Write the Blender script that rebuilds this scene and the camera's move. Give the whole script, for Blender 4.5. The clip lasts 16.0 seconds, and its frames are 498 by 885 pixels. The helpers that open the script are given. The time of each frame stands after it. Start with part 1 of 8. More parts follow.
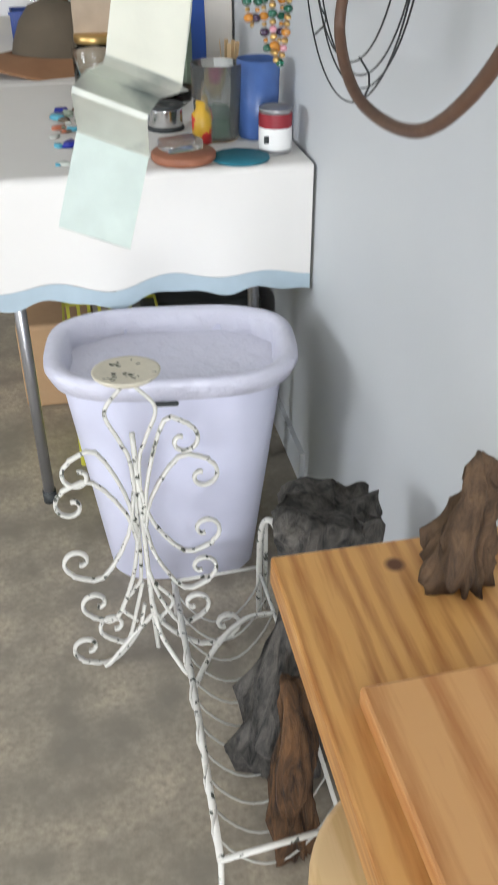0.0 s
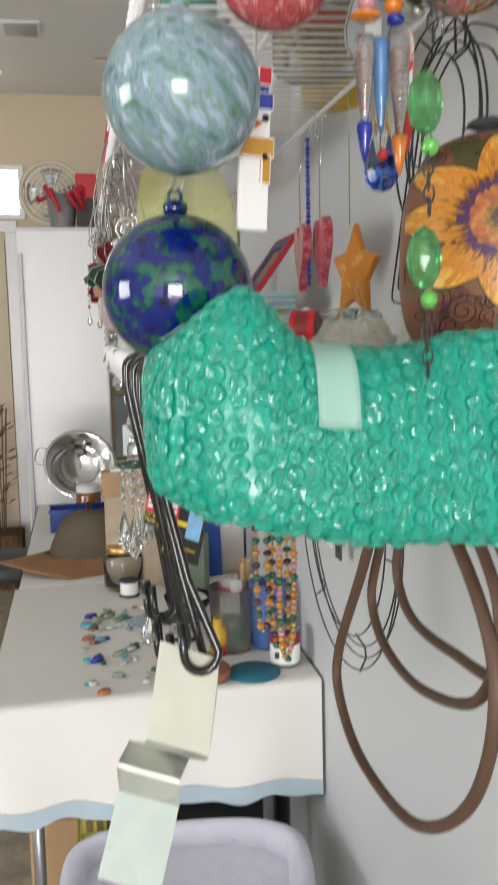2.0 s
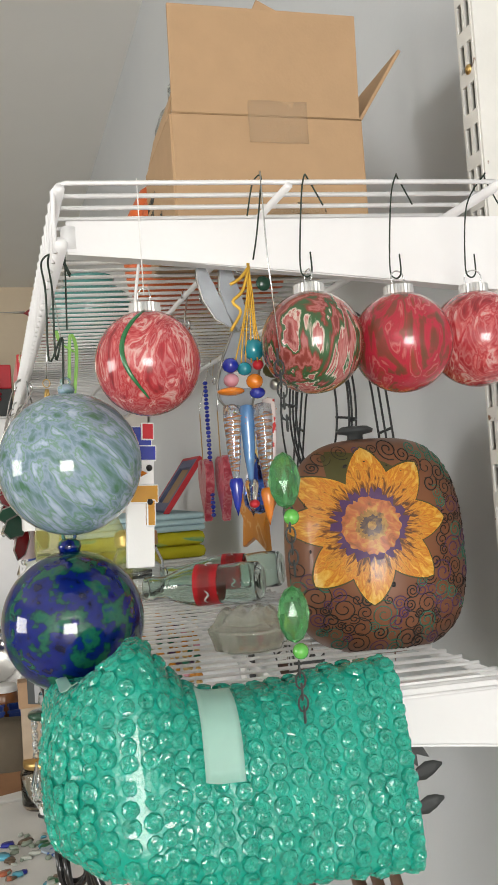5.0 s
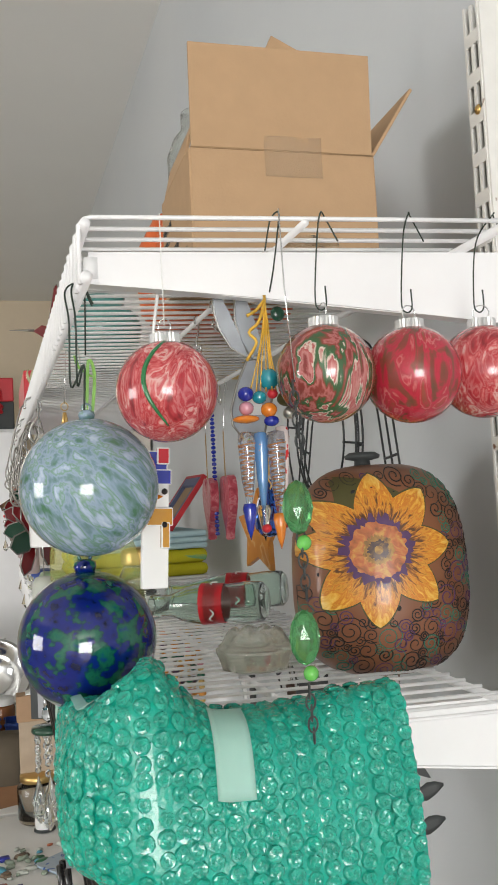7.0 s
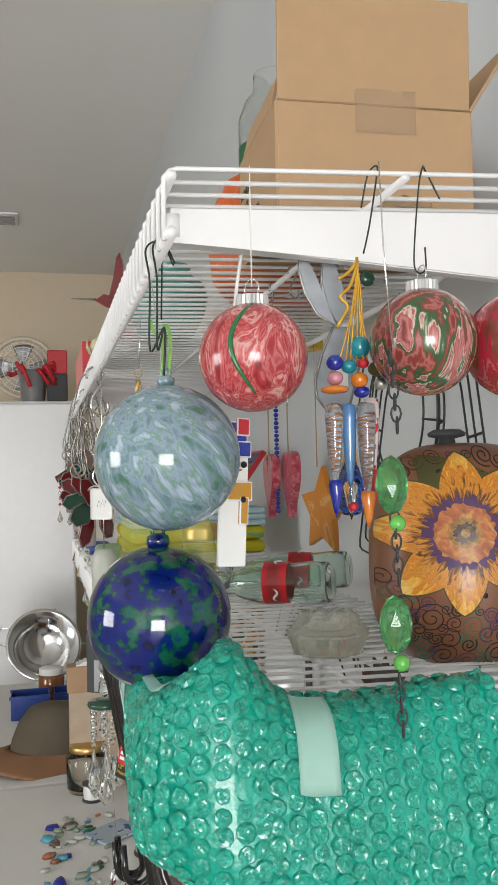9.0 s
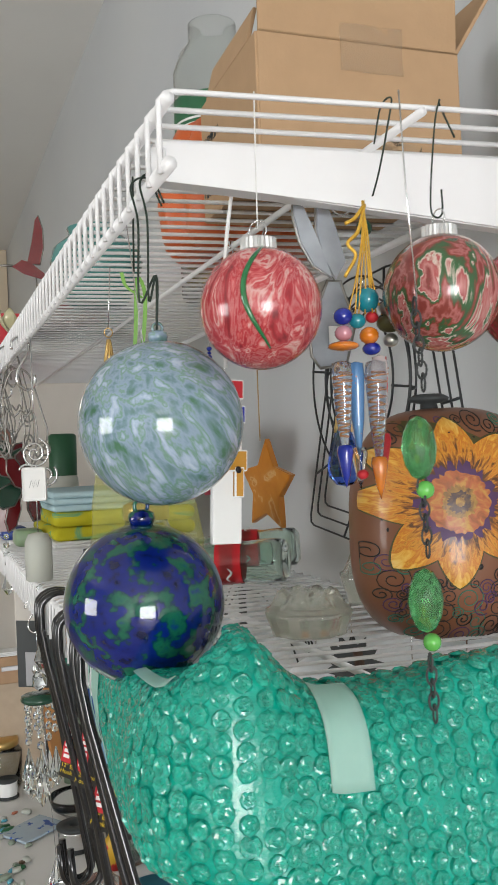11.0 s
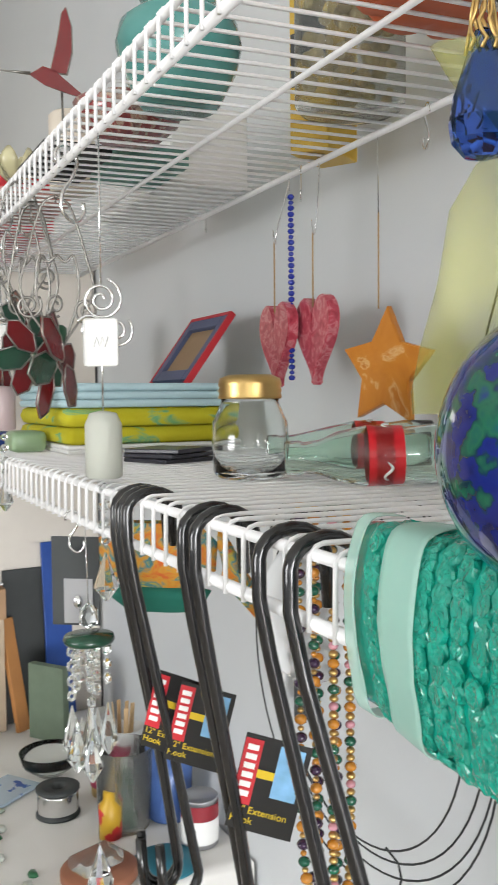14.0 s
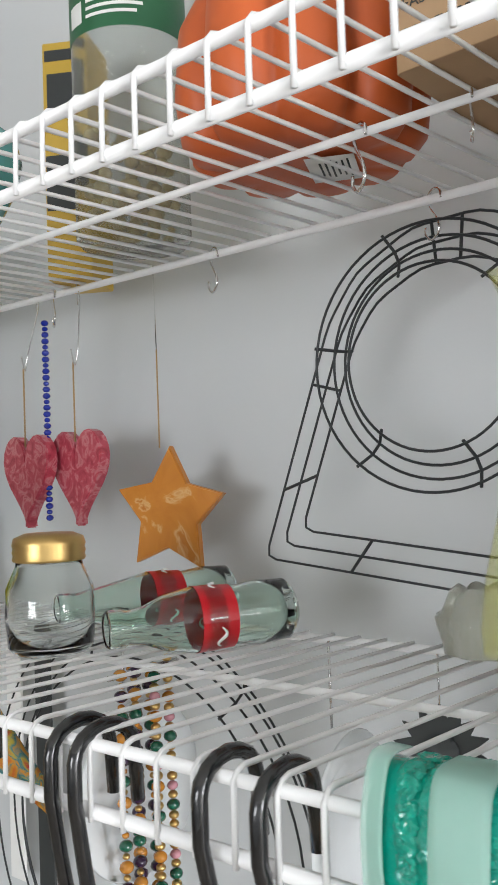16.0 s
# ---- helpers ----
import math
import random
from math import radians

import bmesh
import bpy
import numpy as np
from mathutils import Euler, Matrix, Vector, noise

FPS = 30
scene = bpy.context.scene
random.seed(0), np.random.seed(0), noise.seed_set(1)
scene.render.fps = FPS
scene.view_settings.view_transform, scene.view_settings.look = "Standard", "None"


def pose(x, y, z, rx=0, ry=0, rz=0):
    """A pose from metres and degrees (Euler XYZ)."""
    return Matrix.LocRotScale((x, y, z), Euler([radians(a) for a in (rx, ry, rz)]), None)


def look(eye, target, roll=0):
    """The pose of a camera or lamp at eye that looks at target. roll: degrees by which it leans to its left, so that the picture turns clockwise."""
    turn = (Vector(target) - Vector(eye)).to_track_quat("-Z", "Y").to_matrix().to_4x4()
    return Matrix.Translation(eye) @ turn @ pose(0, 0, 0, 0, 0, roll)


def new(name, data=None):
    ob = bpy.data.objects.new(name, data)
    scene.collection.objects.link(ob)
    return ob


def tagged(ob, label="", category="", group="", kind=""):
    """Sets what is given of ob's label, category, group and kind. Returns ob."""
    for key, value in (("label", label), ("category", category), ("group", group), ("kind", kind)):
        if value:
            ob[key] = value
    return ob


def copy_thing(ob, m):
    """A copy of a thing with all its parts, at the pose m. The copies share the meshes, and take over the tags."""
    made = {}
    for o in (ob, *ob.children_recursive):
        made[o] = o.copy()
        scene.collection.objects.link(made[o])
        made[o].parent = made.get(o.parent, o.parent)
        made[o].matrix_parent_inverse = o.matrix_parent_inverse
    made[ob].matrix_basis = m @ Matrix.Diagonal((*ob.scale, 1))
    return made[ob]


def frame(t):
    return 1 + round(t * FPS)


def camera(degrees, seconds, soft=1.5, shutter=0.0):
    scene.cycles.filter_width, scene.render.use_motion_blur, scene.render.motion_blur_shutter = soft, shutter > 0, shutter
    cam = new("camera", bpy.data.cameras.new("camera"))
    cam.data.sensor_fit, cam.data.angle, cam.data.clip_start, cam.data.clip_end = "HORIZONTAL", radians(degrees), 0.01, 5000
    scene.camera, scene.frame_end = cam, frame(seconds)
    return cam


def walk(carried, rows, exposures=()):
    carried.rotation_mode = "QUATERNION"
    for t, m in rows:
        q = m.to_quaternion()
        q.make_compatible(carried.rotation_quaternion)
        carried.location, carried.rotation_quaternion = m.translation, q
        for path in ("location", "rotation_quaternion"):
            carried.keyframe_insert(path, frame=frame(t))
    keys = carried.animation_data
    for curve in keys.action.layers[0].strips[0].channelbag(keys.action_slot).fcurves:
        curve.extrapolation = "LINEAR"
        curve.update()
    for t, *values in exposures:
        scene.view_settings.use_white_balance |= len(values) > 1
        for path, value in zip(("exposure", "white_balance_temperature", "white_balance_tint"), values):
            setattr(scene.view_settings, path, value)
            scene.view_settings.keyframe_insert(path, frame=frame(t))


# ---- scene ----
cam = camera(32.3, 16.0, 1.5, 0.4)
METRES, EYE, TILT, LEAN, TURN = 1.2, 1.22, -34.0, 0.0, -11.5
ROWS = [
    (0.0, 0.0, 0.0, 0.0, 0.0, 0.0, -0.0),
    (0.5, 0.0032, -0.0255, 0.0322, 0.96, 5.39, -0.14),
    (1.0, -0.0029, -0.06, 0.0699, 1.7, 13.06, -0.3),
    (1.5, -0.0054, -0.105, 0.1043, 1.79, 20.39, 0.09),
    (2.0, -0.0012, -0.1451, 0.1417, 0.95, 26.66, 0.81),
    (2.5, 0.0004, -0.1747, 0.176, 0.19, 31.18, 1.51),
    (3.0, 0.0044, -0.2024, 0.1992, -0.51, 34.35, 2.74),
    (3.5, 0.0136, -0.2098, 0.2135, -0.91, 36.12, 4.08),
    (4.0, 0.0199, -0.2172, 0.2155, -1.22, 36.19, 5.15),
    (6.5, 0.0223, -0.2496, 0.204, -2.61, 37.3, 6.13),
    (7.0, 0.0127, -0.2509, 0.2059, -2.52, 37.46, 5.29),
    (7.5, 0.0079, -0.2477, 0.2079, -2.33, 37.47, 4.5),
    (8.0, 0.0001, -0.2383, 0.2154, -1.97, 37.22, 3.56),
    (8.5, -0.0048, -0.2287, 0.2205, -1.31, 36.71, 2.79),
    (9.0, -0.0077, -0.2226, 0.2232, -0.92, 36.14, 2.27),
    (11.5, -0.093, -0.1477, 0.2605, -7.16, 33.96, 8.46),
    (12.0, -0.1292, -0.1163, 0.267, -7.08, 33.34, 9.08),
    (12.5, -0.1591, -0.0972, 0.2685, -8.83, 32.66, 9.03),
    (13.0, -0.1893, -0.0517, 0.2819, -10.27, 31.63, 8.97),
    (13.5, -0.2014, 0.0248, 0.3103, -10.45, 30.84, 8.52),
    (14.0, -0.2013, 0.0867, 0.3467, -12.52, 30.15, 8.98),
    (14.5, -0.2053, 0.0777, 0.3684, -18.44, 31.55, 11.11),
    (15.0, -0.2309, 0.0746, 0.391, -24.34, 33.05, 15.2),
    (15.5, -0.262, 0.1079, 0.4207, -29.72, 31.95, 19.35),
    (16.0, -0.2922, 0.1423, 0.4442, -33.39, 30.24, 22.81),
]
walk(cam, [(t, pose(0, 0, EYE, TILT, LEAN, TURN) @ pose(METRES * x, METRES * y, METRES * z, 90 + pitch, roll, yaw)) for t, x, y, z, yaw, pitch, roll in ROWS],
     [(0.0, 0.08, 6250, 10), (0.5, 0.0, 6400, 10), (2.0, -0.13, 6700, 10), (3.5, -0.2, 6900, 10), (7.0, -0.27, 6700, 10), (9.0, -0.3, 6600, 10), (11.5, -0.35, 6550, 10), (12.7, -0.33, 6550, 10), (13.5, -0.06, 6550, 10), (14.3, 0.27, 6450, 10), (15.2, 0.1, 6400, 10), (16.0, 0.05, 6350, 10)])

# ---- world and light ----
world = bpy.data.worlds.new("sky")
scene.world = world
world.use_nodes = True
wn = world.node_tree.nodes
sky = wn.new("ShaderNodeTexSky")
sky.sky_type, sky.sun_disc = "NISHITA", False
sky.sun_elevation, sky.sun_rotation = radians(48), radians(150)
world.node_tree.links.new(sky.outputs[0], wn["Background"].inputs[0])
wn["Background"].inputs[1].default_value = 0.12


def area_lamp(name, m, sx, sy, watts, colour):
    d = bpy.data.lights.new(name, "AREA")
    d.shape, d.size, d.size_y, d.energy, d.color = "RECTANGLE", sx, sy, watts, colour
    ob = new(name, d)
    ob.matrix_world = m
    return ob


sun = new("sun", bpy.data.lights.new("sun", "SUN"))
sun.data.energy, sun.data.angle, sun.data.color = 3.0, radians(0.5), (1, 0.95, 0.88)
sun.matrix_world = look((0, 0, 0), (-0.35, 0.6, -0.75))
# the open garage door behind the camera, and the window in the side wall
area_lamp("door_daylight", look((-1.2, -6.3, 1.1), (-1.2, 0, 2.3)), 2.6, 2.0, 345, (0.98, 0.98, 1.0))
area_lamp("side_daylight", look((-3.4, 0.8, 1.55), (0, 0.8, 1.5)), 1.3, 1.0, 50, (0.98, 0.985, 1.0))

# ---- materials ----
def mat(name, col, rough=0.5, metal=0.0, vary=0.12, scale=30.0, bump=0.15, bscale=200.0, spec=0.5, second=None, sec_scale=6.0, sec_lo=0.45, sec_hi=0.6, trans=0.0, ior=1.45, coat=0.0, alpha=1.0, dist=0.001):
    m = bpy.data.materials.new(name)
    m.use_nodes = True
    nt = m.node_tree
    p = nt.nodes["Principled BSDF"]
    p.inputs["Roughness"].default_value, p.inputs["Metallic"].default_value = rough, metal
    p.inputs["Specular IOR Level"].default_value, p.inputs["IOR"].default_value = spec, ior
    p.inputs["Transmission Weight"].default_value, p.inputs["Coat Weight"].default_value = trans, coat
    p.inputs["Coat Roughness"].default_value, p.inputs["Alpha"].default_value = 0.05, alpha
    tc = nt.nodes.new("ShaderNodeTexCoord")
    n1 = nt.nodes.new("ShaderNodeTexNoise")
    n1.inputs["Scale"].default_value, n1.inputs["Detail"].default_value = scale, 6
    nt.links.new(tc.outputs["Object"], n1.inputs["Vector"])
    mix = nt.nodes.new("ShaderNodeMix")
    mix.data_type = "RGBA"
    c = Vector(col)
    mix.inputs["A"].default_value = (*[max(0, v * (1 - vary)) for v in c], 1)
    mix.inputs["B"].default_value = (*[min(1, v * (1 + vary)) for v in c], 1)
    nt.links.new(n1.outputs["Fac"], mix.inputs["Factor"])
    out = mix.outputs["Result"]
    if second:
        n2 = nt.nodes.new("ShaderNodeTexNoise")
        n2.inputs["Scale"].default_value, n2.inputs["Detail"].default_value = sec_scale, 8
        nt.links.new(tc.outputs["Object"], n2.inputs["Vector"])
        rr = nt.nodes.new("ShaderNodeMapRange")
        rr.inputs["From Min"].default_value, rr.inputs["From Max"].default_value = sec_lo, sec_hi
        nt.links.new(n2.outputs["Fac"], rr.inputs["Value"])
        mx = nt.nodes.new("ShaderNodeMix")
        mx.data_type = "RGBA"
        nt.links.new(rr.outputs["Result"], mx.inputs["Factor"])
        nt.links.new(out, mx.inputs["A"])
        mx.inputs["B"].default_value = (*second, 1)
        out = mx.outputs["Result"]
    nt.links.new(out, p.inputs["Base Color"])
    if bump:
        n3 = nt.nodes.new("ShaderNodeTexNoise")
        n3.inputs["Scale"].default_value, n3.inputs["Detail"].default_value = bscale, 4
        nt.links.new(tc.outputs["Object"], n3.inputs["Vector"])
        b = nt.nodes.new("ShaderNodeBump")
        b.inputs["Strength"].default_value, b.inputs["Distance"].default_value = bump, dist
        nt.links.new(n3.outputs["Fac"], b.inputs["Height"])
        nt.links.new(b.outputs["Normal"], p.inputs["Normal"])
    return m


def ramp_node(nt, stops, source):
    r = nt.nodes.new("ShaderNodeValToRGB")
    while len(r.color_ramp.elements) < len(stops):
        r.color_ramp.elements.new(0.5)
    for e, (pos, c) in zip(r.color_ramp.elements, stops):
        e.position, e.color = pos, (*c, 1)
    nt.links.new(source, r.inputs[0])
    return r


WALL = mat("wall_paint", (0.61, 0.63, 0.635), 0.6, vary=0.04, scale=3, bump=0.25, bscale=90, second=(0.53, 0.555, 0.575), sec_scale=1.5, sec_lo=0.4, sec_hi=0.8)
CEIL = mat("ceiling_paint", (0.8, 0.8, 0.77), 0.8, vary=0.03, scale=3)
FLOOR = mat("concrete", (0.4, 0.35, 0.27), 0.5, vary=0.6, scale=110, bump=0.4, bscale=60, second=(0.24, 0.215, 0.175), sec_scale=11, sec_lo=0.36, sec_hi=0.68)
WHITE = mat("white_enamel", (0.8, 0.8, 0.8), 0.3, vary=0.03, bump=0.05)
CLOTH = mat("tablecloth_paper", (0.76, 0.745, 0.71), 0.75, vary=0.03, scale=8, bump=0.2, bscale=350)
BIN = mat("lilac_plastic", (0.7, 0.71, 0.86), 0.4, vary=0.03, bump=0.05)
GREY = mat("grey_metal", (0.4, 0.4, 0.41), 0.35, 0.8, vary=0.08)
CARD = mat("cardboard", (0.42, 0.27, 0.15), 0.8, vary=0.08, scale=60, bump=0.15, bscale=400)
GREEN_WRAP = mat("green_bubble_film", (0.0, 0.34, 0.25), 0.22, vary=0.35, scale=60, bump=0.9, bscale=110, dist=0.003, coat=0.5)
GREEN_BUBBLE = mat("clear_green_bubble", (0.012, 0.5, 0.37), 0.1, vary=0.55, scale=200, bump=0.7, bscale=380, trans=0.4, ior=1.3, coat=0.9, dist=0.002)

# ---- mesh helpers ----
def part(name, bm, material, parent=None, label="", smooth=True):
    me = bpy.data.meshes.new(name)
    bmesh.ops.recalc_face_normals(bm, faces=bm.faces)
    for f in bm.faces:
        f.smooth = smooth
    bm.to_mesh(me)
    bm.free()
    for mm in (material if isinstance(material, (list, tuple)) else [material]):
        me.materials.append(mm)
    ob = new(name, me)
    if parent:
        ob.parent = parent
    if label:
        ob["label"] = label
    return ob


def thing(name, loc, label, category, group="", kind="", rz=0, rx=0, ry=0):
    ob = new(name)
    ob.empty_display_size = 0.05
    ob.matrix_basis = pose(*loc, rx, ry, rz)
    return tagged(ob, label, category, group, kind)


def box(bm, c, s, m=None, bev=0.0, index=0):
    vs = [Vector((c[0] + a * s[0] / 2, c[1] + b * s[1] / 2, c[2] + d * s[2] / 2)) for a in (-1, 1) for b in (-1, 1) for d in (-1, 1)]
    v = [bm.verts.new(m @ p if m else p) for p in vs]
    fs = [bm.faces.new([v[i] for i in q]) for q in ((0, 1, 3, 2), (4, 6, 7, 5), (0, 4, 5, 1), (2, 3, 7, 6), (0, 2, 6, 4), (1, 5, 7, 3))]
    for f in fs:
        f.material_index = index
    if bev:
        es = list({e for f in fs for e in f.edges})
        bmesh.ops.bevel(bm, geom=es, offset=bev, segments=2, affect="EDGES", profile=0.5)
    return fs


def solid(bm, fs, t):
    bm.normal_update()
    bmesh.ops.solidify(bm, geom=fs, thickness=t)


def tube(bm, pts, r, n=8, caps=True, closed=False, index=0):
    pts = [Vector(p) for p in pts]
    k = len(pts)
    rs = r if isinstance(r, (list, tuple)) else [r] * k
    rings, up = [], None
    for i, p in enumerate(pts):
        if closed:
            d = pts[(i + 1) % k] - pts[i - 1]
        else:
            d = pts[min(i + 1, k - 1)] - pts[max(i - 1, 0)]
        d = d.normalized() if d.length > 1e-9 else Vector((0, 0, 1))
        if up is None:
            up = d.orthogonal().normalized()
        up = up - d * up.dot(d)
        up = up.normalized() if up.length > 1e-6 else d.orthogonal().normalized()
        side = d.cross(up)
        rings.append([bm.verts.new(p + (up * math.cos(6.28319 * j / n) + side * math.sin(6.28319 * j / n)) * rs[i]) for j in range(n)])
    for i in range(k if closed else k - 1):
        a, b = rings[i], rings[(i + 1) % k]
        for j in range(n):
            f = bm.faces.new((a[j], a[(j + 1) % n], b[(j + 1) % n], b[j]))
            f.material_index = index
    if caps and not closed:
        for ring in (rings[0], rings[-1]):
            if n > 2:
                bm.faces.new(ring).material_index = index


def lathe(bm, prof, n=24, c=(0, 0, 0), m=None, index=0, squash=None):
    """prof: (radius, height) from the bottom up."""
    rings = []
    for r, h in prof:
        ring = []
        for j in range(n if r > 1e-6 else 1):
            a = 2 * math.pi * j / n
            p = Vector((c[0] + r * math.cos(a), c[1] + r * math.sin(a) * (squash or 1), c[2] + h))
            ring.append(bm.verts.new(m @ p if m else p))
        rings.append(ring)
    for a, b in zip(rings, rings[1:]):
        for j in range(n):
            if len(a) == 1 and len(b) == 1:
                continue
            if len(a) == 1:
                f = bm.faces.new((a[0], b[(j + 1) % n], b[j]))
            elif len(b) == 1:
                f = bm.faces.new((a[j], a[(j + 1) % n], b[0]))
            else:
                f = bm.faces.new((a[j], a[(j + 1) % n], b[(j + 1) % n], b[j]))
            f.material_index = index


def ball(bm, c, r, n=24, squash=(1, 1, 1), index=0, m=None):
    k = max(4, n // 2)
    t = Matrix.Translation(c) @ Matrix.Diagonal((*squash, 1))
    lathe(bm, [(r * math.sin(math.pi * i / k) if 0 < i < k else 0, -r * math.cos(math.pi * i / k)) for i in range(k + 1)], n, (0, 0, 0), m @ t if m else t, index)


def sheet(bm, nu, nv, fn, index=0, thick=0.0):
    g = [[bm.verts.new(fn(i / nu, j / nv)) for j in range(nv + 1)] for i in range(nu + 1)]
    fs = []
    for i in range(nu):
        for j in range(nv):
            f = bm.faces.new((g[i][j], g[i + 1][j], g[i + 1][j + 1], g[i][j + 1]))
            f.material_index = index
            fs.append(f)
    if thick:
        solid(bm, fs, thick)
    return g


def bez(p0, p1, p2, p3, n=12):
    p0, p1, p2, p3 = map(Vector, (p0, p1, p2, p3))
    return [(1 - t) ** 3 * p0 + 3 * (1 - t) ** 2 * t * p1 + 3 * (1 - t) * t * t * p2 + t ** 3 * p3 for t in (i / n for i in range(n + 1))]


def smooth_path(ctrl, n=6):
    """Catmull-Rom through the control points."""
    c = [Vector(p) for p in ctrl]
    c = [2 * c[0] - c[1]] + c + [2 * c[-1] - c[-2]]
    out = []
    for i in range(1, len(c) - 2):
        for k in range(n):
            t = k / n
            out.append(0.5 * (2 * c[i] + (c[i + 1] - c[i - 1]) * t + (2 * c[i - 1] - 5 * c[i] + 4 * c[i + 1] - c[i + 2]) * t * t + (3 * c[i] - c[i - 1] - 3 * c[i + 1] + c[i + 2]) * t ** 3))
    return out + [c[-2]]

# ---- special materials ----
def pattern_mat(name, stops, scale, stretch=(1, 1, 1), distort=2.0, rough=0.12, coat=1.0, kind="NOISE", trans=0.0, detail=6, edge=None, turn=(0, 0, 0)):
    m = bpy.data.materials.new(name)
    m.use_nodes = True
    nt = m.node_tree
    p = nt.nodes["Principled BSDF"]
    p.inputs["Roughness"].default_value, p.inputs["Coat Weight"].default_value = rough, coat
    p.inputs["Coat Roughness"].default_value, p.inputs["Transmission Weight"].default_value = 0.03, trans
    tc = nt.nodes.new("ShaderNodeTexCoord")
    mp = nt.nodes.new("ShaderNodeMapping")
    mp.vector_type = "TEXTURE"
    mp.inputs["Scale"].default_value, mp.inputs["Rotation"].default_value = [1 / s for s in stretch], turn
    oi = nt.nodes.new("ShaderNodeObjectInfo")
    sh = nt.nodes.new("ShaderNodeVectorMath")
    sh.operation = "SCALE"
    sh.inputs[0].default_value = (7, 3, 5)
    nt.links.new(oi.outputs["Random"], sh.inputs["Scale"])
    ad = nt.nodes.new("ShaderNodeVectorMath")
    nt.links.new(tc.outputs["Object"], mp.inputs["Vector"])
    nt.links.new(mp.outputs[0], ad.inputs[0])
    nt.links.new(sh.outputs[0], ad.inputs[1])
    if kind == "NOISE":
        n = nt.nodes.new("ShaderNodeTexNoise")
        n.inputs["Scale"].default_value, n.inputs["Detail"].default_value, n.inputs["Distortion"].default_value = scale, detail, distort
        out = n.outputs["Fac"]
    elif kind == "WAVE":
        n = nt.nodes.new("ShaderNodeTexWave")
        n.inputs["Scale"].default_value, n.inputs["Distortion"].default_value, n.inputs["Detail"].default_value = scale, distort, detail
        n.inputs["Detail Scale"].default_value = 1.5
        out = n.outputs["Fac"]
    else:
        n = nt.nodes.new("ShaderNodeTexVoronoi")
        n.inputs["Scale"].default_value = scale
        wn_ = nt.nodes.new("ShaderNodeTexNoise")
        wn_.inputs["Scale"].default_value, wn_.inputs["Detail"].default_value = 45, 3
        nt.links.new(ad.outputs[0], wn_.inputs["Vector"])
        ws = nt.nodes.new("ShaderNodeVectorMath")
        ws.operation = "MULTIPLY_ADD"
        ws.inputs[1].default_value = (0.02, 0.02, 0.02)
        nt.links.new(wn_.outputs["Color"], ws.inputs[0])
        nt.links.new(ad.outputs[0], ws.inputs[2])
        ad = ws
        sp = nt.nodes.new("ShaderNodeSeparateColor")
        nt.links.new(n.outputs["Color"], sp.inputs[0])
        out = sp.outputs[0]
    nt.links.new(ad.outputs[0], n.inputs["Vector"])
    r = ramp_node(nt, stops, out)
    col = r.outputs[0]
    if edge:
        v = nt.nodes.new("ShaderNodeTexVoronoi")
        v.feature = "DISTANCE_TO_EDGE"
        v.inputs["Scale"].default_value = scale
        nt.links.new(ad.outputs[0], v.inputs["Vector"])
        mr = nt.nodes.new("ShaderNodeMapRange")
        mr.inputs["From Max"].default_value = 0.06
        nt.links.new(v.outputs["Distance"], mr.inputs["Value"])
        mx = nt.nodes.new("ShaderNodeMix")
        mx.data_type = "RGBA"
        mx.inputs["A"].default_value = (*edge, 1)
        nt.links.new(mr.outputs["Result"], mx.inputs["Factor"])
        nt.links.new(col, mx.inputs["B"])
        col = mx.outputs["Result"]
    nt.links.new(col, p.inputs["Base Color"])
    return m


def glass(name, col, rough=0.02, ior=1.45):
    return mat(name, col, rough, vary=0.02, bump=0, trans=1.0, ior=ior)


RED_SWIRL = pattern_mat("red_swirl_paint", [(0.3, (0.2, 0.015, 0.02)), (0.42, (0.4, 0.03, 0.04)), (0.47, (0.5, 0.14, 0.14)), (0.51, (0.38, 0.02, 0.03)), (0.57, (0.55, 0.12, 0.12)), (0.62, (0.62, 0.36, 0.33)), (0.67, (0.42, 0.03, 0.04)), (0.75, (0.55, 0.22, 0.2))], 50, (1, 1, 0.25), 3.0, 0.2, 0.4, detail=10)
MIX_SWIRL = pattern_mat("red_green_swirl_paint", [(0.3, (0.16, 0.02, 0.02)), (0.4, (0.22, 0.04, 0.03)), (0.44, (0.4, 0.13, 0.12)), (0.465, (0.24, 0.04, 0.03)), (0.495, (0.05, 0.08, 0.03)), (0.53, (0.03, 0.11, 0.04)), (0.545, (0.66, 0.52, 0.44)), (0.56, (0.34, 0.06, 0.06)), (0.6, (0.48, 0.2, 0.18)), (0.64, (0.22, 0.03, 0.03)), (0.7, (0.05, 0.1, 0.03))], 22, (1, 1, 0.5), 2.2, 0.18, 0.4, detail=6)
DEEP_SWIRL = pattern_mat("deep_red_swirl_paint", [(0.3, (0.13, 0.05, 0.025)), (0.42, (0.22, 0.04, 0.03)), (0.47, (0.45, 0.02, 0.045)), (0.52, (0.36, 0.02, 0.035)), (0.57, (0.5, 0.12, 0.12)), (0.6, (0.42, 0.02, 0.04)), (0.7, (0.25, 0.05, 0.03))], 40, (1, 1, 0.3), 3.0, 0.2, 0.4, detail=9)
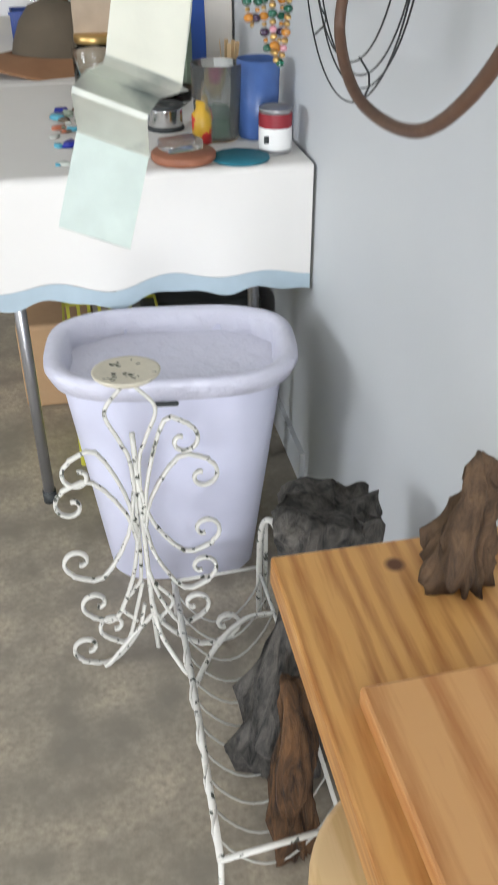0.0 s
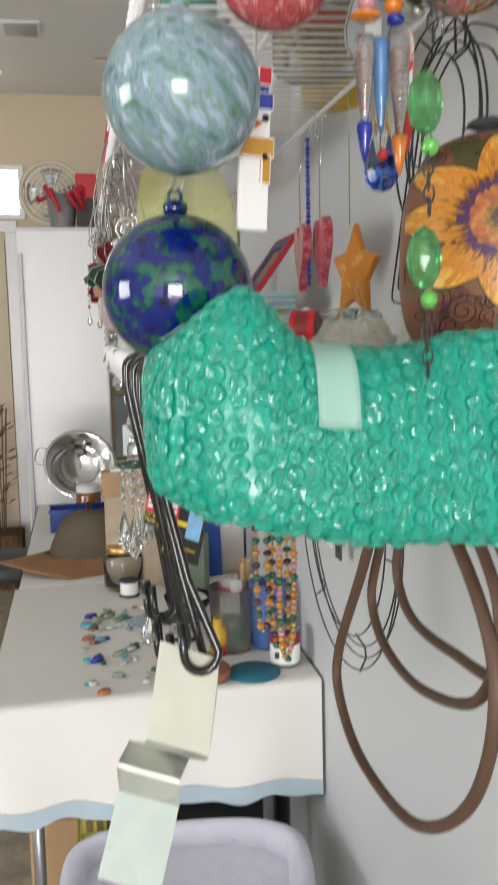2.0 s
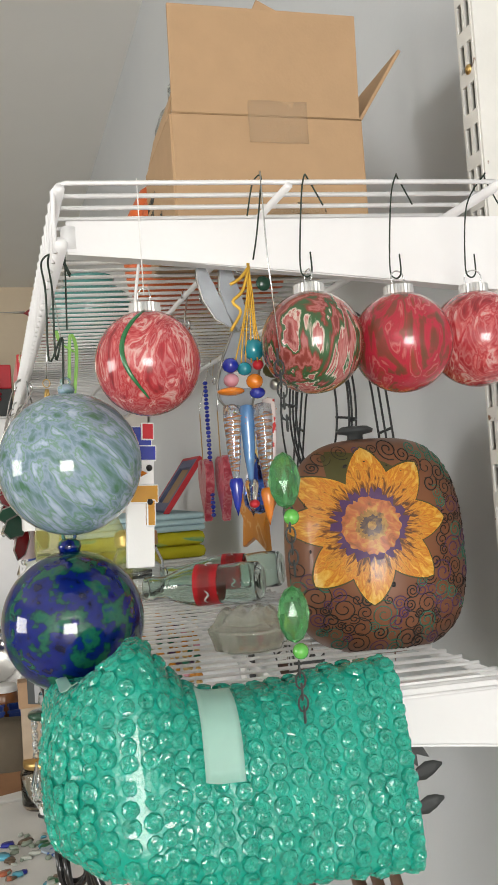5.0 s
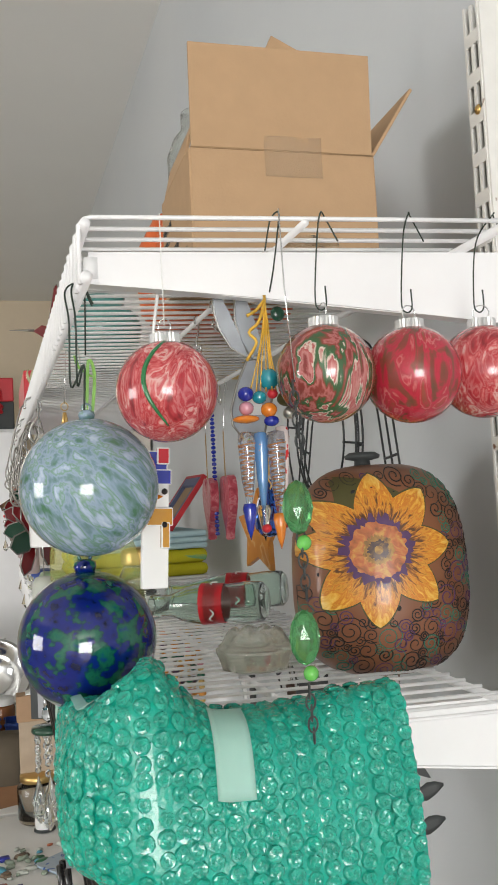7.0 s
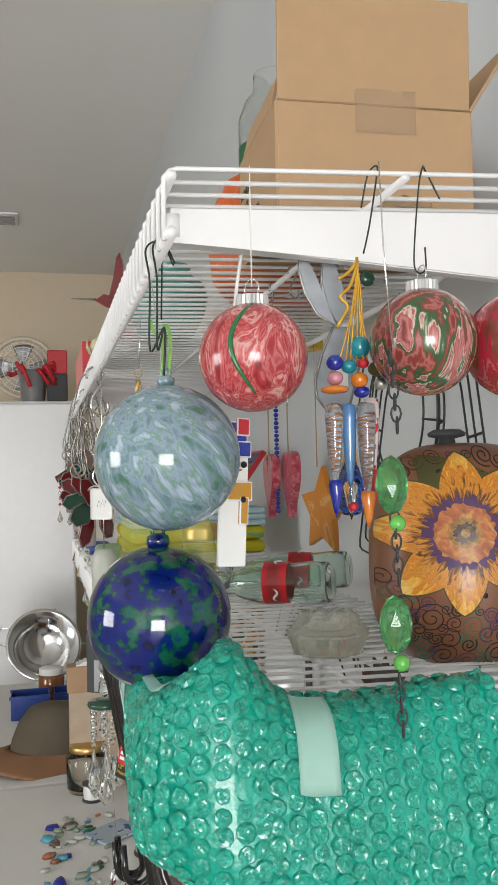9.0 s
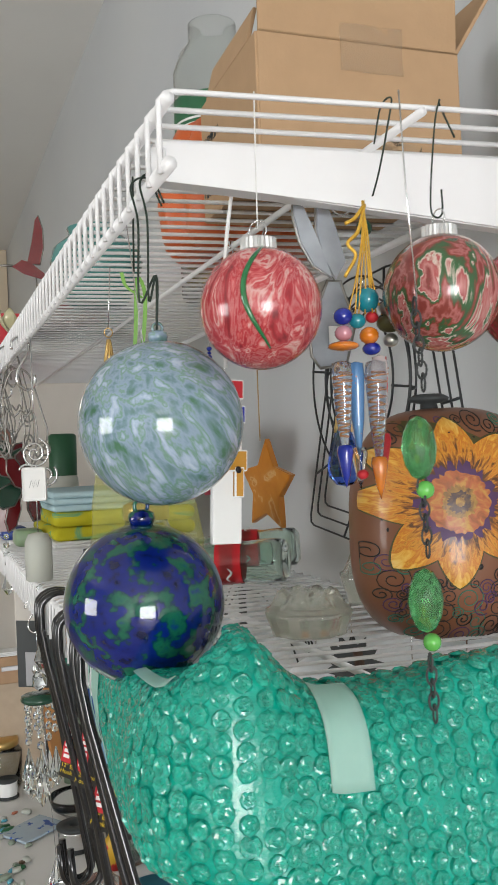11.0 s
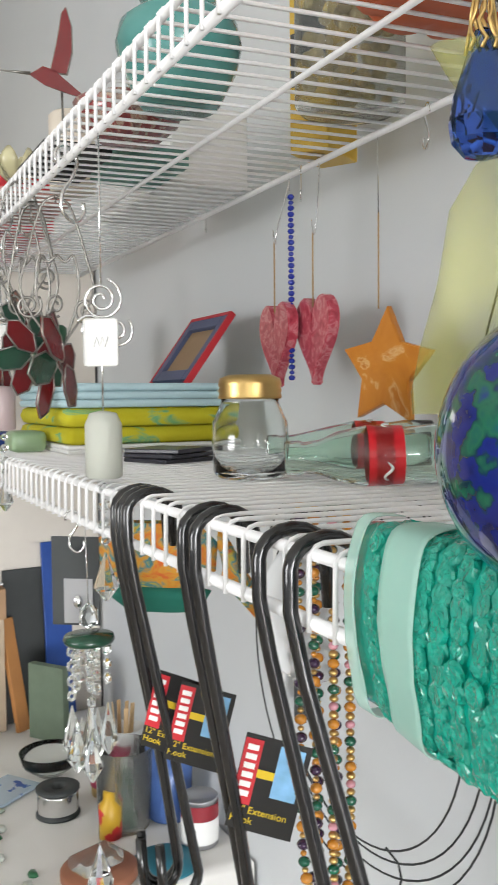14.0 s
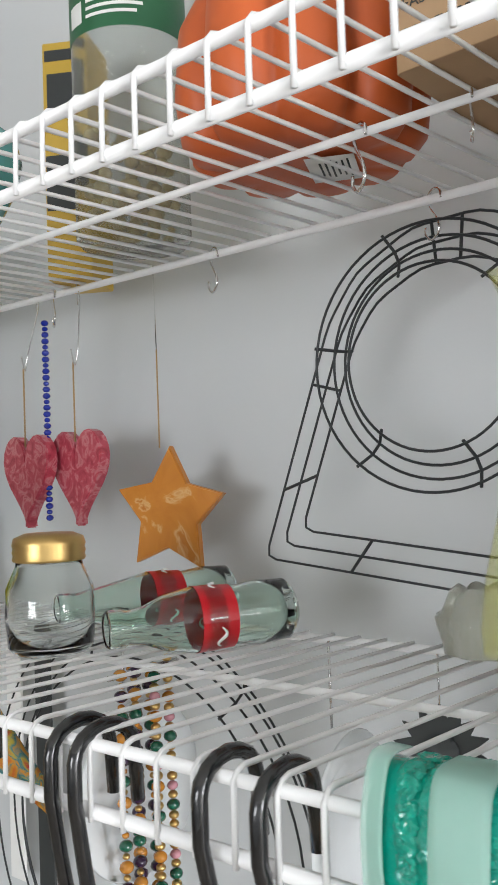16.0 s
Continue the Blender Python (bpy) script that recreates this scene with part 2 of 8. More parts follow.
PALE_GLASS = pattern_mat("pale_blue_streaked_glass", [(0.3, (0.07, 0.17, 0.1)), (0.41, (0.15, 0.24, 0.27)), (0.48, (0.24, 0.32, 0.42)), (0.54, (0.15, 0.27, 0.2)), (0.6, (0.3, 0.38, 0.5)), (0.68, (0.42, 0.5, 0.6)), (0.77, (0.2, 0.29, 0.33))], 80, (0.38, 1.5, 1.6), 0.2, 0.1, 0.3, detail=4, turn=(0.0, 0.75, 0.5))
BLUE_GLASS = pattern_mat("blue_green_mottled_glass", [(0.3, (0.0, 0.003, 0.04)), (0.38, (0.001, 0.009, 0.13)), (0.48, (0.002, 0.011, 0.16)), (0.51, (0.0, 0.025, 0.06)), (0.54, (0.003, 0.07, 0.05)), (0.6, (0.008, 0.11, 0.06)), (0.66, (0.004, 0.09, 0.07)), (0.75, (0.003, 0.03, 0.16))], 85, (1, 1, 1.15), 0.0, 0.08, 0.4, detail=2.5)
BLUE_CLEAR = glass("sapphire_glass", (0.05, 0.16, 0.75))
CLEAR = glass("clear_glass", (0.93, 0.96, 0.95))
BOTTLE = glass("pale_green_glass", (0.84, 0.95, 0.89))
GREEN_CLEAR = mat("green_crystal", (0.16, 0.5, 0.2), 0.04, vary=0.2, scale=60, bump=0, trans=0.8)
FROST = mat("frosted_glass", (0.6, 0.62, 0.55), 0.45, vary=0.03, trans=0.3)
GOLD = mat("gold_metal", (0.62, 0.42, 0.16), 0.35, 1.0, vary=0.1)
CHROME = mat("chrome", (0.75, 0.75, 0.75), 0.15, 1.0, vary=0.05, bump=0)
DARKWIRE = mat("dark_green_wire", (0.02, 0.035, 0.025), 0.5, 0.3)
BLACKWIRE = mat("black_coated_wire", (0.03, 0.033, 0.035), 0.45, 0.2)
BLACK = mat("black_enamel", (0.008, 0.008, 0.009), 0.22, vary=0.1, coat=0.6)
CAPM = mat("silver_cap", (0.75, 0.75, 0.74), 0.28, 0.9)
CHIPPED = mat("chipped_white_paint", (0.66, 0.65, 0.6), 0.5, vary=0.12, scale=80, bump=0.6, bscale=150, second=(0.06, 0.065, 0.05), sec_scale=75, sec_lo=0.6, sec_hi=0.64)
CREAM_CHIP = mat("chipped_cream_paint", (0.64, 0.6, 0.48), 0.5, vary=0.12, scale=60, bump=0.5, second=(0.06, 0.07, 0.04), sec_scale=55, sec_lo=0.6, sec_hi=0.63)
def bark_mat(name, dark, light, along):
    """Rugged grain that runs along z, dark in its grooves."""
    m = bpy.data.materials.new(name)
    m.use_nodes = True
    nt = m.node_tree
    p = nt.nodes["Principled BSDF"]
    p.inputs["Roughness"].default_value = 0.9
    tc = nt.nodes.new("ShaderNodeTexCoord")
    mp = nt.nodes.new("ShaderNodeMapping")
    mp.inputs["Scale"].default_value = (1, 1, along)
    nt.links.new(tc.outputs["Object"], mp.inputs["Vector"])
    n = nt.nodes.new("ShaderNodeTexNoise")
    n.inputs["Scale"].default_value, n.inputs["Detail"].default_value, n.inputs["Roughness"].default_value, n.inputs["Distortion"].default_value = 55, 10, 0.7, 0.6
    nt.links.new(mp.outputs[0], n.inputs["Vector"])
    r = ramp_node(nt, [(0.36, dark), (0.52, tuple((a + b) / 2 for a, b in zip(dark, light))), (0.68, light)], n.outputs["Fac"])
    nt.links.new(r.outputs[0], p.inputs["Base Color"])
    b = nt.nodes.new("ShaderNodeBump")
    b.inputs["Strength"].default_value, b.inputs["Distance"].default_value = 1.0, 0.012
    nt.links.new(n.outputs["Fac"], b.inputs["Height"])
    nt.links.new(b.outputs["Normal"], p.inputs["Normal"])
    return m


WEATHERED = bark_mat("weathered_driftwood", (0.02, 0.02, 0.02), (0.17, 0.155, 0.135), 0.25)
BROWNWOOD = bark_mat("brown_bark", (0.02, 0.012, 0.008), (0.2, 0.1, 0.04), 0.22)
STONE = bark_mat("brown_layered_stone", (0.05, 0.03, 0.018), (0.19, 0.115, 0.06), 0.3)
LEATHER = mat("brown_leather_cord", (0.1, 0.055, 0.035), 0.5, vary=0.3, scale=60, bump=0.4, bscale=120)
LINER = mat("lilac_bin_liner", (0.62, 0.62, 0.72), 0.35, vary=0.06, scale=20, bump=0.8, bscale=30, dist=0.008)
TAPE = mat("pale_masking_tape", (0.5, 0.78, 0.68), 0.45, vary=0.1, scale=40, alpha=0.48, bump=0.5, bscale=60)
ORANGE = mat("orange_glazed_clay", (0.55, 0.11, 0.025), 0.45, vary=0.2, scale=20, bump=0.2, bscale=60)
TEAL = mat("teal_glaze", (0.07, 0.24, 0.22), 0.25, vary=0.15, coat=0.5)
LEAFG = mat("dark_green_glaze", (0.02, 0.09, 0.04), 0.4)
REDM = mat("red_card", (0.5, 0.02, 0.03), 0.45)
REDGLASS = mat("dark_red_stained_glass", (0.13, 0.008, 0.01), 0.25, coat=0.3, vary=0.3)
GREENGLASS = mat("green_stained_glass", (0.015, 0.06, 0.035), 0.25, coat=0.3)
PEACH = mat("peach_stained_glass", (0.4, 0.2, 0.15), 0.3, coat=0.2)
MILK = mat("milk_glass", (0.5, 0.54, 0.58), 0.25, coat=0.3, vary=0.25, scale=60, trans=0.3)
LEAD = mat("lead_solder", (0.25, 0.24, 0.22), 0.35, 0.9)
PINKRESIN = pattern_mat("pink_marbled_resin", [(0.3, (0.3, 0.02, 0.04)), (0.5, (0.46, 0.06, 0.09)), (0.6, (0.55, 0.2, 0.22)), (0.72, (0.38, 0.03, 0.06))], 55, (1, 1, 1), 2, 0.3, 0.4)
AMBER = pattern_mat("amber_resin", [(0.3, (0.5, 0.17, 0.012)), (0.6, (0.56, 0.21, 0.02)), (0.66, (0.65, 0.38, 0.15)), (0.72, (0.5, 0.17, 0.012))], 14, (1, 1, 1), 3, 0.35, 0.3)
GOURD = mat("brown_painted_gourd", (0.19, 0.075, 0.035), 0.4, vary=0.15, scale=20, bump=0.1, coat=0.25)
CENTRE = pattern_mat("rust_flower_centre_paint", [(0.3, (0.2, 0.07, 0.015)), (0.5, (0.42, 0.11, 0.03)), (0.7, (0.5, 0.28, 0.05))], 90, (1, 1, 1), 1.5, 0.5, 0.1)
PURPLE = mat("purple_paint", (0.075, 0.03, 0.1), 0.5, vary=0.4, scale=120)
INK = mat("black_paint", (0.012, 0.01, 0.01), 0.5)
JADE = mat("jade_paint", (0.02, 0.16, 0.11), 0.5)
OLIVE = mat("olive_paint", (0.07, 0.065, 0.02), 0.5)
YELLOW = mat("yellow_print", (0.7, 0.5, 0.02), 0.5)
BLUEM = mat("blue_plastic", (0.015, 0.05, 0.25), 0.4)
SKYM = mat("light_blue_print", (0.2, 0.42, 0.65), 0.4, vary=0.4, scale=80)
PAPER = mat("white_paper", (0.78, 0.78, 0.76), 0.7, vary=0.04)
FLEECE_Y = pattern_mat("yellow_green_printed_cloth", [(0.35, (0.5, 0.45, 0.01)), (0.55, (0.55, 0.5, 0.02)), (0.62, (0.15, 0.4, 0.2)), (0.7, (0.5, 0.47, 0.03))], 14, (1, 1, 3), 1.0, 0.9, 0.0)
FLEECE_B = mat("pale_aqua_cloth", (0.45, 0.62, 0.66), 0.9, vary=0.06, bump=0.4, bscale=300)
ORGANZA = mat("yellow_green_organza", (0.5, 0.5, 0.1), 0.5, vary=0.1, alpha=0.3, bump=0.3, bscale=400)
RIBBON = mat("lime_ribbon", (0.2, 0.42, 0.08), 0.45)
SUEDE = mat("brown_suede", (0.27, 0.14, 0.07), 0.9, vary=0.25, scale=20, bump=0.4, bscale=200)
OLIVEHAT = mat("olive_felt", (0.1, 0.08, 0.055), 0.9, vary=0.25, scale=20, bump=0.4, bscale=200)
GOLDTHREAD = mat("gold_thread", (0.7, 0.42, 0.06), 0.4, 0.6)
SLATE = mat("black_painted_metal", (0.04, 0.045, 0.045), 0.6)
ORANGEM = mat("orange_glass", (0.7, 0.2, 0.015), 0.15, coat=0.8)
COBALT = mat("cobalt_glass", (0.01, 0.025, 0.3), 0.12, coat=0.8)
TURQ = mat("turquoise_glass", (0.01, 0.25, 0.32), 0.12, coat=0.8)
SILVERB = mat("silver_bead", (0.5, 0.5, 0.46), 0.3, 0.8)
AMBERB = mat("amber_glass_bead", (0.5, 0.2, 0.02), 0.12, coat=0.8)
GREENB = mat("emerald_glass_bead", (0.005, 0.09, 0.05), 0.12, coat=0.8)
PLUMB = mat("dark_plum_glass_bead", (0.03, 0.01, 0.04), 0.12, coat=0.8)
PINKB = mat("pink_glass_bead", (0.55, 0.25, 0.3), 0.12, coat=0.8)
LIMEB = mat("lime_bead", (0.12, 0.45, 0.08), 0.2, coat=0.5)
CREAMDOOR = mat("cream_paint", (0.6, 0.5, 0.36), 0.5, vary=0.03)
TEALDISC = mat("teal_felt_disc", (0.02, 0.16, 0.22), 0.7)
TERRA = mat("reddish_wood_disc", (0.28, 0.11, 0.06), 0.5, vary=0.2)
CLEARPL = mat("clear_plastic", (0.85, 0.87, 0.85), 0.12, vary=0.03, trans=0.95, ior=1.15, bump=0.12, bscale=60, dist=0.002)


def wood_mat(name, a, b, ring=9.0, knots=()):
    m = bpy.data.materials.new(name)
    m.use_nodes = True
    nt = m.node_tree
    p = nt.nodes["Principled BSDF"]
    p.inputs["Roughness"].default_value = 0.42
    tc = nt.nodes.new("ShaderNodeTexCoord")
    mp = nt.nodes.new("ShaderNodeMapping")
    mp.inputs["Scale"].default_value = (1, 0.09, 1)
    nt.links.new(tc.outputs["Object"], mp.inputs["Vector"])
    w = nt.nodes.new("ShaderNodeTexWave")
    w.inputs["Scale"].default_value, w.inputs["Distortion"].default_value, w.inputs["Detail"].default_value, w.inputs["Detail Scale"].default_value = ring, 9, 4, 1.2
    nt.links.new(mp.outputs[0], w.inputs["Vector"])
    n = nt.nodes.new("ShaderNodeTexNoise")
    n.inputs["Scale"].default_value, n.inputs["Detail"].default_value = 170, 8
    nt.links.new(mp.outputs[0], n.inputs["Vector"])
    mm = nt.nodes.new("ShaderNodeMath")
    mm.operation = "MULTIPLY_ADD"
    mm.inputs[1].default_value = 0.55
    nt.links.new(w.outputs["Fac"], mm.inputs[0])
    nt.links.new(n.outputs["Fac"], mm.inputs[2])
    r = ramp_node(nt, [(0.35, a), (0.95, b)], mm.outputs[0])
    col = r.outputs[0]
    for kx, ky, kr in knots:
        g = nt.nodes.new("ShaderNodeVectorMath")
        g.operation = "DISTANCE"
        g.inputs[1].default_value = (kx, ky, 0)
        fl = nt.nodes.new("ShaderNodeVectorMath")
        fl.operation = "MULTIPLY"
        fl.inputs[1].default_value = (1, 1, 0)
        nt.links.new(tc.outputs["Object"], fl.inputs[0])
        nt.links.new(fl.outputs[0], g.inputs[0])
        mr = nt.nodes.new("ShaderNodeMapRange")
        mr.inputs["From Min"].default_value, mr.inputs["From Max"].default_value = kr * 0.5, kr
        nt.links.new(g.outputs["Value"], mr.inputs["Value"])
        mx = nt.nodes.new("ShaderNodeMix")
        mx.data_type = "RGBA"
        mx.inputs["A"].default_value = (0.13, 0.05, 0.02, 1)
        nt.links.new(mr.outputs["Result"], mx.inputs["Factor"])
        nt.links.new(col, mx.inputs["B"])
        col = mx.outputs["Result"]
    nt.links.new(col, p.inputs["Base Color"])
    b2 = nt.nodes.new("ShaderNodeBump")
    b2.inputs["Strength"].default_value, b2.inputs["Distance"].default_value = 0.2, 0.001
    nt.links.new(mm.outputs[0], b2.inputs["Height"])
    nt.links.new(b2.outputs[0], p.inputs["Normal"])
    return m


PINE = wood_mat("orange_pine", (0.4, 0.17, 0.045), (0.66, 0.36, 0.12), 13, ((0.115, -0.035, 0.012),))
CEDAR = wood_mat("reddish_fir", (0.46, 0.2, 0.065), (0.64, 0.35, 0.14), 6, ((0.09, 0.1, 0.008),))

# ---- the room ----
WX = 0.455          # face of the wall with the shelves


def block(name, c, s, material, label, cat, kind="structure", bev=0.0):
    bm = bmesh.new()
    box(bm, (0, 0, 0), s, None, bev)
    ob = tagged(part(name, bm, material, None, "", False), label, cat, kind=kind)
    ob.location = c
    return ob


block("floor", (-1.5, -0.5, -0.05), (3.9, 12.1, 0.1), FLOOR, "stained and scratched grey-brown concrete floor", "floor")
block("wall_east", (WX + 0.06, -0.5, 1.45), (0.12, 12.1, 2.9), WALL, "smooth pale grey painted wall with scuffs", "wall")
block("wall_north", (-1.5, 5.5, 1.45), (3.9, 0.12, 2.9), CREAMDOOR, "cream painted far wall of the room", "wall")
block("wall_west", (-3.5, 3.5, 1.45), (0.12, 4.0, 2.9), WALL, "pale painted side wall", "wall")
block("wall_west_near", (-3.5, -3.225, 1.45), (0.12, 6.65, 2.9), WALL, "pale painted side wall beside the window", "wall")
block("wall_west_sill", (-3.5, 0.8, 0.5), (0.12, 1.4, 1.0), WALL, "pale painted wall below the window", "wall")
block("wall_west_head", (-3.5, 0.8, 2.5), (0.12, 1.4, 0.8), WALL, "pale painted wall above the window", "wall")
block("wall_south_lintel", (-1.5, -6.5, 2.5), (3.9, 0.12, 0.8), WALL, "pale wall above the open garage door", "wall")
block("ceiling", (-1.5, -0.5, 2.94), (4.2, 12.3, 0.1), CEIL, "plain pale painted ceiling", "ceiling")
# unseen ground sheet, added to throw sunlight up at the ceiling
block("driveway", (-1.5, -26.56, -0.06), (60, 40, 0.1), mat("pale_driveway_concrete", (0.42, 0.4, 0.36), 0.8, vary=0.1, scale=4), "unseen pale ground outside the garage, added to bounce sunlight in", "driveway")
block("baseboard", (WX - 0.006, 2.0, 0.04), (0.012, 0.83, 0.08), WALL, "low painted baseboard along the wall", "baseboard")

# ---- shelves ----
SKEW = 0.105        # how far the shelves' ends run towards the door, by depth


def shelf(y0, y1, z):
    t = thing("wire_shelf", (0, 0, z), "white enamelled wire shelf with a hanging lip, fixed along the wall", "shelf", "wire shelves")
    n = int((y1 - y0) / 0.0254)
    me = None
    for i in range(n + 1):
        if me is None:
            bm = bmesh.new()
            tube(bm, [(0.362, -SKEW * 0.3, 0), (0.208, -SKEW * 0.15, 0), (0.062, 0, 0), (0.0575, 0, -0.0015), (0.0535, 0, -0.006), (0.053, 0, -0.046)], 0.0017, 6)
            ob = part("wire", bm, WHITE, t)
            me = ob.data
        else:
            ob = new("wire", me)
            ob.parent = t
        ob.location = (0, y0 + i * 0.0254, 0)
    for x, dz, r in ((0.0575, -0.006, 0.0036), (0.057, -0.042, 0.0042), (0.208, -0.0045, 0.0028), (0.36, -0.0045, 0.0036)):
        bm = bmesh.new()
        tube(bm, [(x, y0 - 0.006 - SKEW * (x - 0.058), dz), (x, y1 - SKEW * (x - 0.058), dz)], r, 10)
        part("bar", bm, WHITE, t)
    return t


TOP, LOW = 1.785, 1.431
Y0, Y1 = 0.4615, 2.285
shelf(Y0, Y1, TOP)
shelf(Y0, Y1, LOW)


def bracket(y, z):
    t = thing("shelf_bracket", (0, y, z), "white steel shelf bracket under a wire shelf", "bracket", "shelf brackets")
    bm = bmesh.new()
    prof = [(0.066, -0.008), (0.412, -0.008), (0.412, -0.062), (0.39, -0.064), (0.30, -0.056), (0.17, -0.042), (0.066, -0.03)]
    for dy in (-0.005, 0.005):
        bm.faces.new([bm.verts.new((x, dy - SKEW * (x - 0.066), h)) for x, h in prof])
    bm.verts.ensure_lookup_table()
    k = len(prof)
    for i in range(k):
        j = (i + 1) % k
        bm.faces.new((bm.verts[i], bm.verts[j], bm.verts[k + j], bm.verts[k + i]))
    part("web", bm, WHITE, t, "", False)
    bm = bmesh.new()
    sheet(bm, 10, 1, lambda u, v: Vector((0.066 + 0.324 * u, (v - 0.5) * 0.014 - SKEW * 0.324 * u, -0.0308 - 0.026 * u - 0.008 * u * u)), thick=0.0016)
    part("lower_flange", bm, WHITE, t, "folded lower edge", False)
    bm = bmesh.new()
    tube(bm, [(0.068, -0.0015, -0.012), (0.068, -0.0015, -0.028)], 0.0062, 10)
    part("nose", bm, WHITE, t, "rounded end")
    return t


bracket(0.521, TOP)
bracket(0.535, LOW)


def standard(y):
    t = thing("slotted_standard", (0.414, y, 0.9), "worn white slotted steel upright screwed to the wall", "shelf upright", "slotted uprights")
    bm = bmesh.new()
    for s in (-1, 1):
        box(bm, (0.02, s * 0.0125, 0.56), (0.041, 0.0025, 1.12))
    z = 0.0
    while z < 1.1:
        box(bm, (0.0, 0, z + 0.006), (0.003, 0.0225, 0.012))
        box(bm, (0.0, 0, z + 0.024), (0.003, 0.004, 0.024))
        for s in (-1, 1):
            box(bm, (0.0, s * 0.0102, z + 0.024), (0.003, 0.0022, 0.024))
        z += 0.036
    part("channel", bm, mat("rust_specked_white_paint", (0.72, 0.71, 0.67), 0.45, vary=0.06, second=(0.2, 0.09, 0.04), sec_scale=70, sec_lo=0.68, sec_hi=0.72), t, "", False)
    # black strip inside the channel draws the shade seen through its slots
    bm = bmesh.new()
    box(bm, (0.015, 0, 0.56), (0.004, 0.02, 1.1))
    part("slot_backing", bm, SLATE, t, "dark strip standing in for the shade inside the slots", False)
    for z in (0.30, 1.02):
        bm = bmesh.new()
        ball(bm, (-0.002, -0.003, z), 0.0045, 10, (0.5, 1, 1))
        part("screw", bm, GOLD, t, "brass screw head")


standard(0.535)

# ---- glass balls and painted baubles ----
def wire_thing(name, pts, r, material, label, cat, group=""):
    bm = bmesh.new()
    tube(bm, pts, r, 6)
    return tagged(part(name, bm, material), label, cat, group)


def bauble(x, y, z, r, material, label, hang):
    t = thing("painted_bauble", (x, y, z), label, "ornament", "painted baubles", rz=random.uniform(0, 360))
    bm = bmesh.new()
    k, n = 32, 48
    prof = [(r * math.sin(math.pi * i / k), -r * math.cos(math.pi * i / k)) for i in range(k - 2)]
    prof[0] = (0, -r)
    lathe(bm, prof, n)
    part("globe", bm, material, t)
    bm = bmesh.new()
    z0, cr = r * 0.93, r * 0.30
    ring = []
    for j in range(48):
        a = 2 * math.pi * j / 48
        rr = cr * (1 + 0.035 * (1 if j % 2 else -1))
        ring.append((a, rr, z0 - 0.0022 * abs(math.sin(a * 6))))
    lo = [bm.verts.new((rr * math.cos(a), rr * math.sin(a), h)) for a, rr, h in ring]
    hi = [bm.verts.new((rr * 0.97 * math.cos(a), rr * 0.97 * math.sin(a), r * 1.13)) for a, rr, h in ring]
    for j in range(48):
        bm.faces.new((lo[j], lo[(j + 1) % 48], hi[(j + 1) % 48], hi[j]))
    bm.faces.new(hi)
    part("cap", bm, CAPM, t, "crimped silver cap", False)
    bm = bmesh.new()
    tube(bm, [(0.006 * math.sin(a), 0, r * 1.13 + 0.005 - 0.006 * math.cos(a)) for a in [6.283 * i / 14 for i in range(14)]], 0.0005, 6, closed=True)
    part("loop", bm, CHROME, t)
    top = z + r * 1.13 + 0.009
    if hang == "wire":
        s = random.choice((-1, 1)) * 0.004
        ye = Y0 - SKEW * (x - 0.06)
        wire_thing("ornament_hook", smooth_path([(x + 0.003, y, top + 0.014), (x + 0.003, y, top), (x - 0.002, y, top - 0.003), (x - 0.005, y, top + 0.006), (x - 0.006 + s, y - 0.003, TOP - 0.012), (x - 0.004 + s, ye - 0.004, TOP + 0.003), (x + 0.002 + s, ye + 0.004, TOP + 0.0035), (x + 0.012 + s, ye + 0.005, TOP - 0.014)]), 0.0006, DARKWIRE, "thin dark green wire hook over the shelf's end wire", "hook", "ornament hooks")
    else:
        wire_thing("thread", [(x, y, top - 0.003), (x - 0.001, Y0 - SKEW * (x - 0.06), TOP + 0.003)], 0.0004, PAPER, "white thread tied to the shelf's end wire", "thread")
    return t


r1 = bauble(0.109, 0.462, 1.666, 0.0348, RED_SWIRL, "glossy red marbled bauble with a green streak, silver cap", "thread")
bm = bmesh.new()
tube(bm, [r1.matrix_basis.inverted() @ Vector((0.109 + 0.035 * math.sin(a) * -math.sin(ph), 0.462 - 0.035 * math.sin(a) * math.cos(ph), 1.666 + 0.035 * math.cos(a))) for a, ph in [(0.35 + 0.085 * i, 0.2 + 0.45 * math.sin(0.13 * i)) for i in range(25)]], [0.0006 + 0.0012 * math.sin(3.1416 * (i + 0.5) / 25) for i in range(25)], 6)
part("green_streak", bm, mat("green_gloss_paint", (0.01, 0.14, 0.04), 0.15, coat=1), r1, "green paint streak")
bauble(0.220, 0.447, 1.675, 0.035, MIX_SWIRL, "glossy maroon, green and cream marbled bauble with silver cap", "wire")
bauble(0.285, 0.443, 1.673, 0.035, DEEP_SWIRL, "glossy deep red marbled bauble with silver cap", "wire")
bauble(0.350, 0.452, 1.676, 0.035, RED_SWIRL, "glossy pink marbled bauble with green patches and silver cap", "wire")


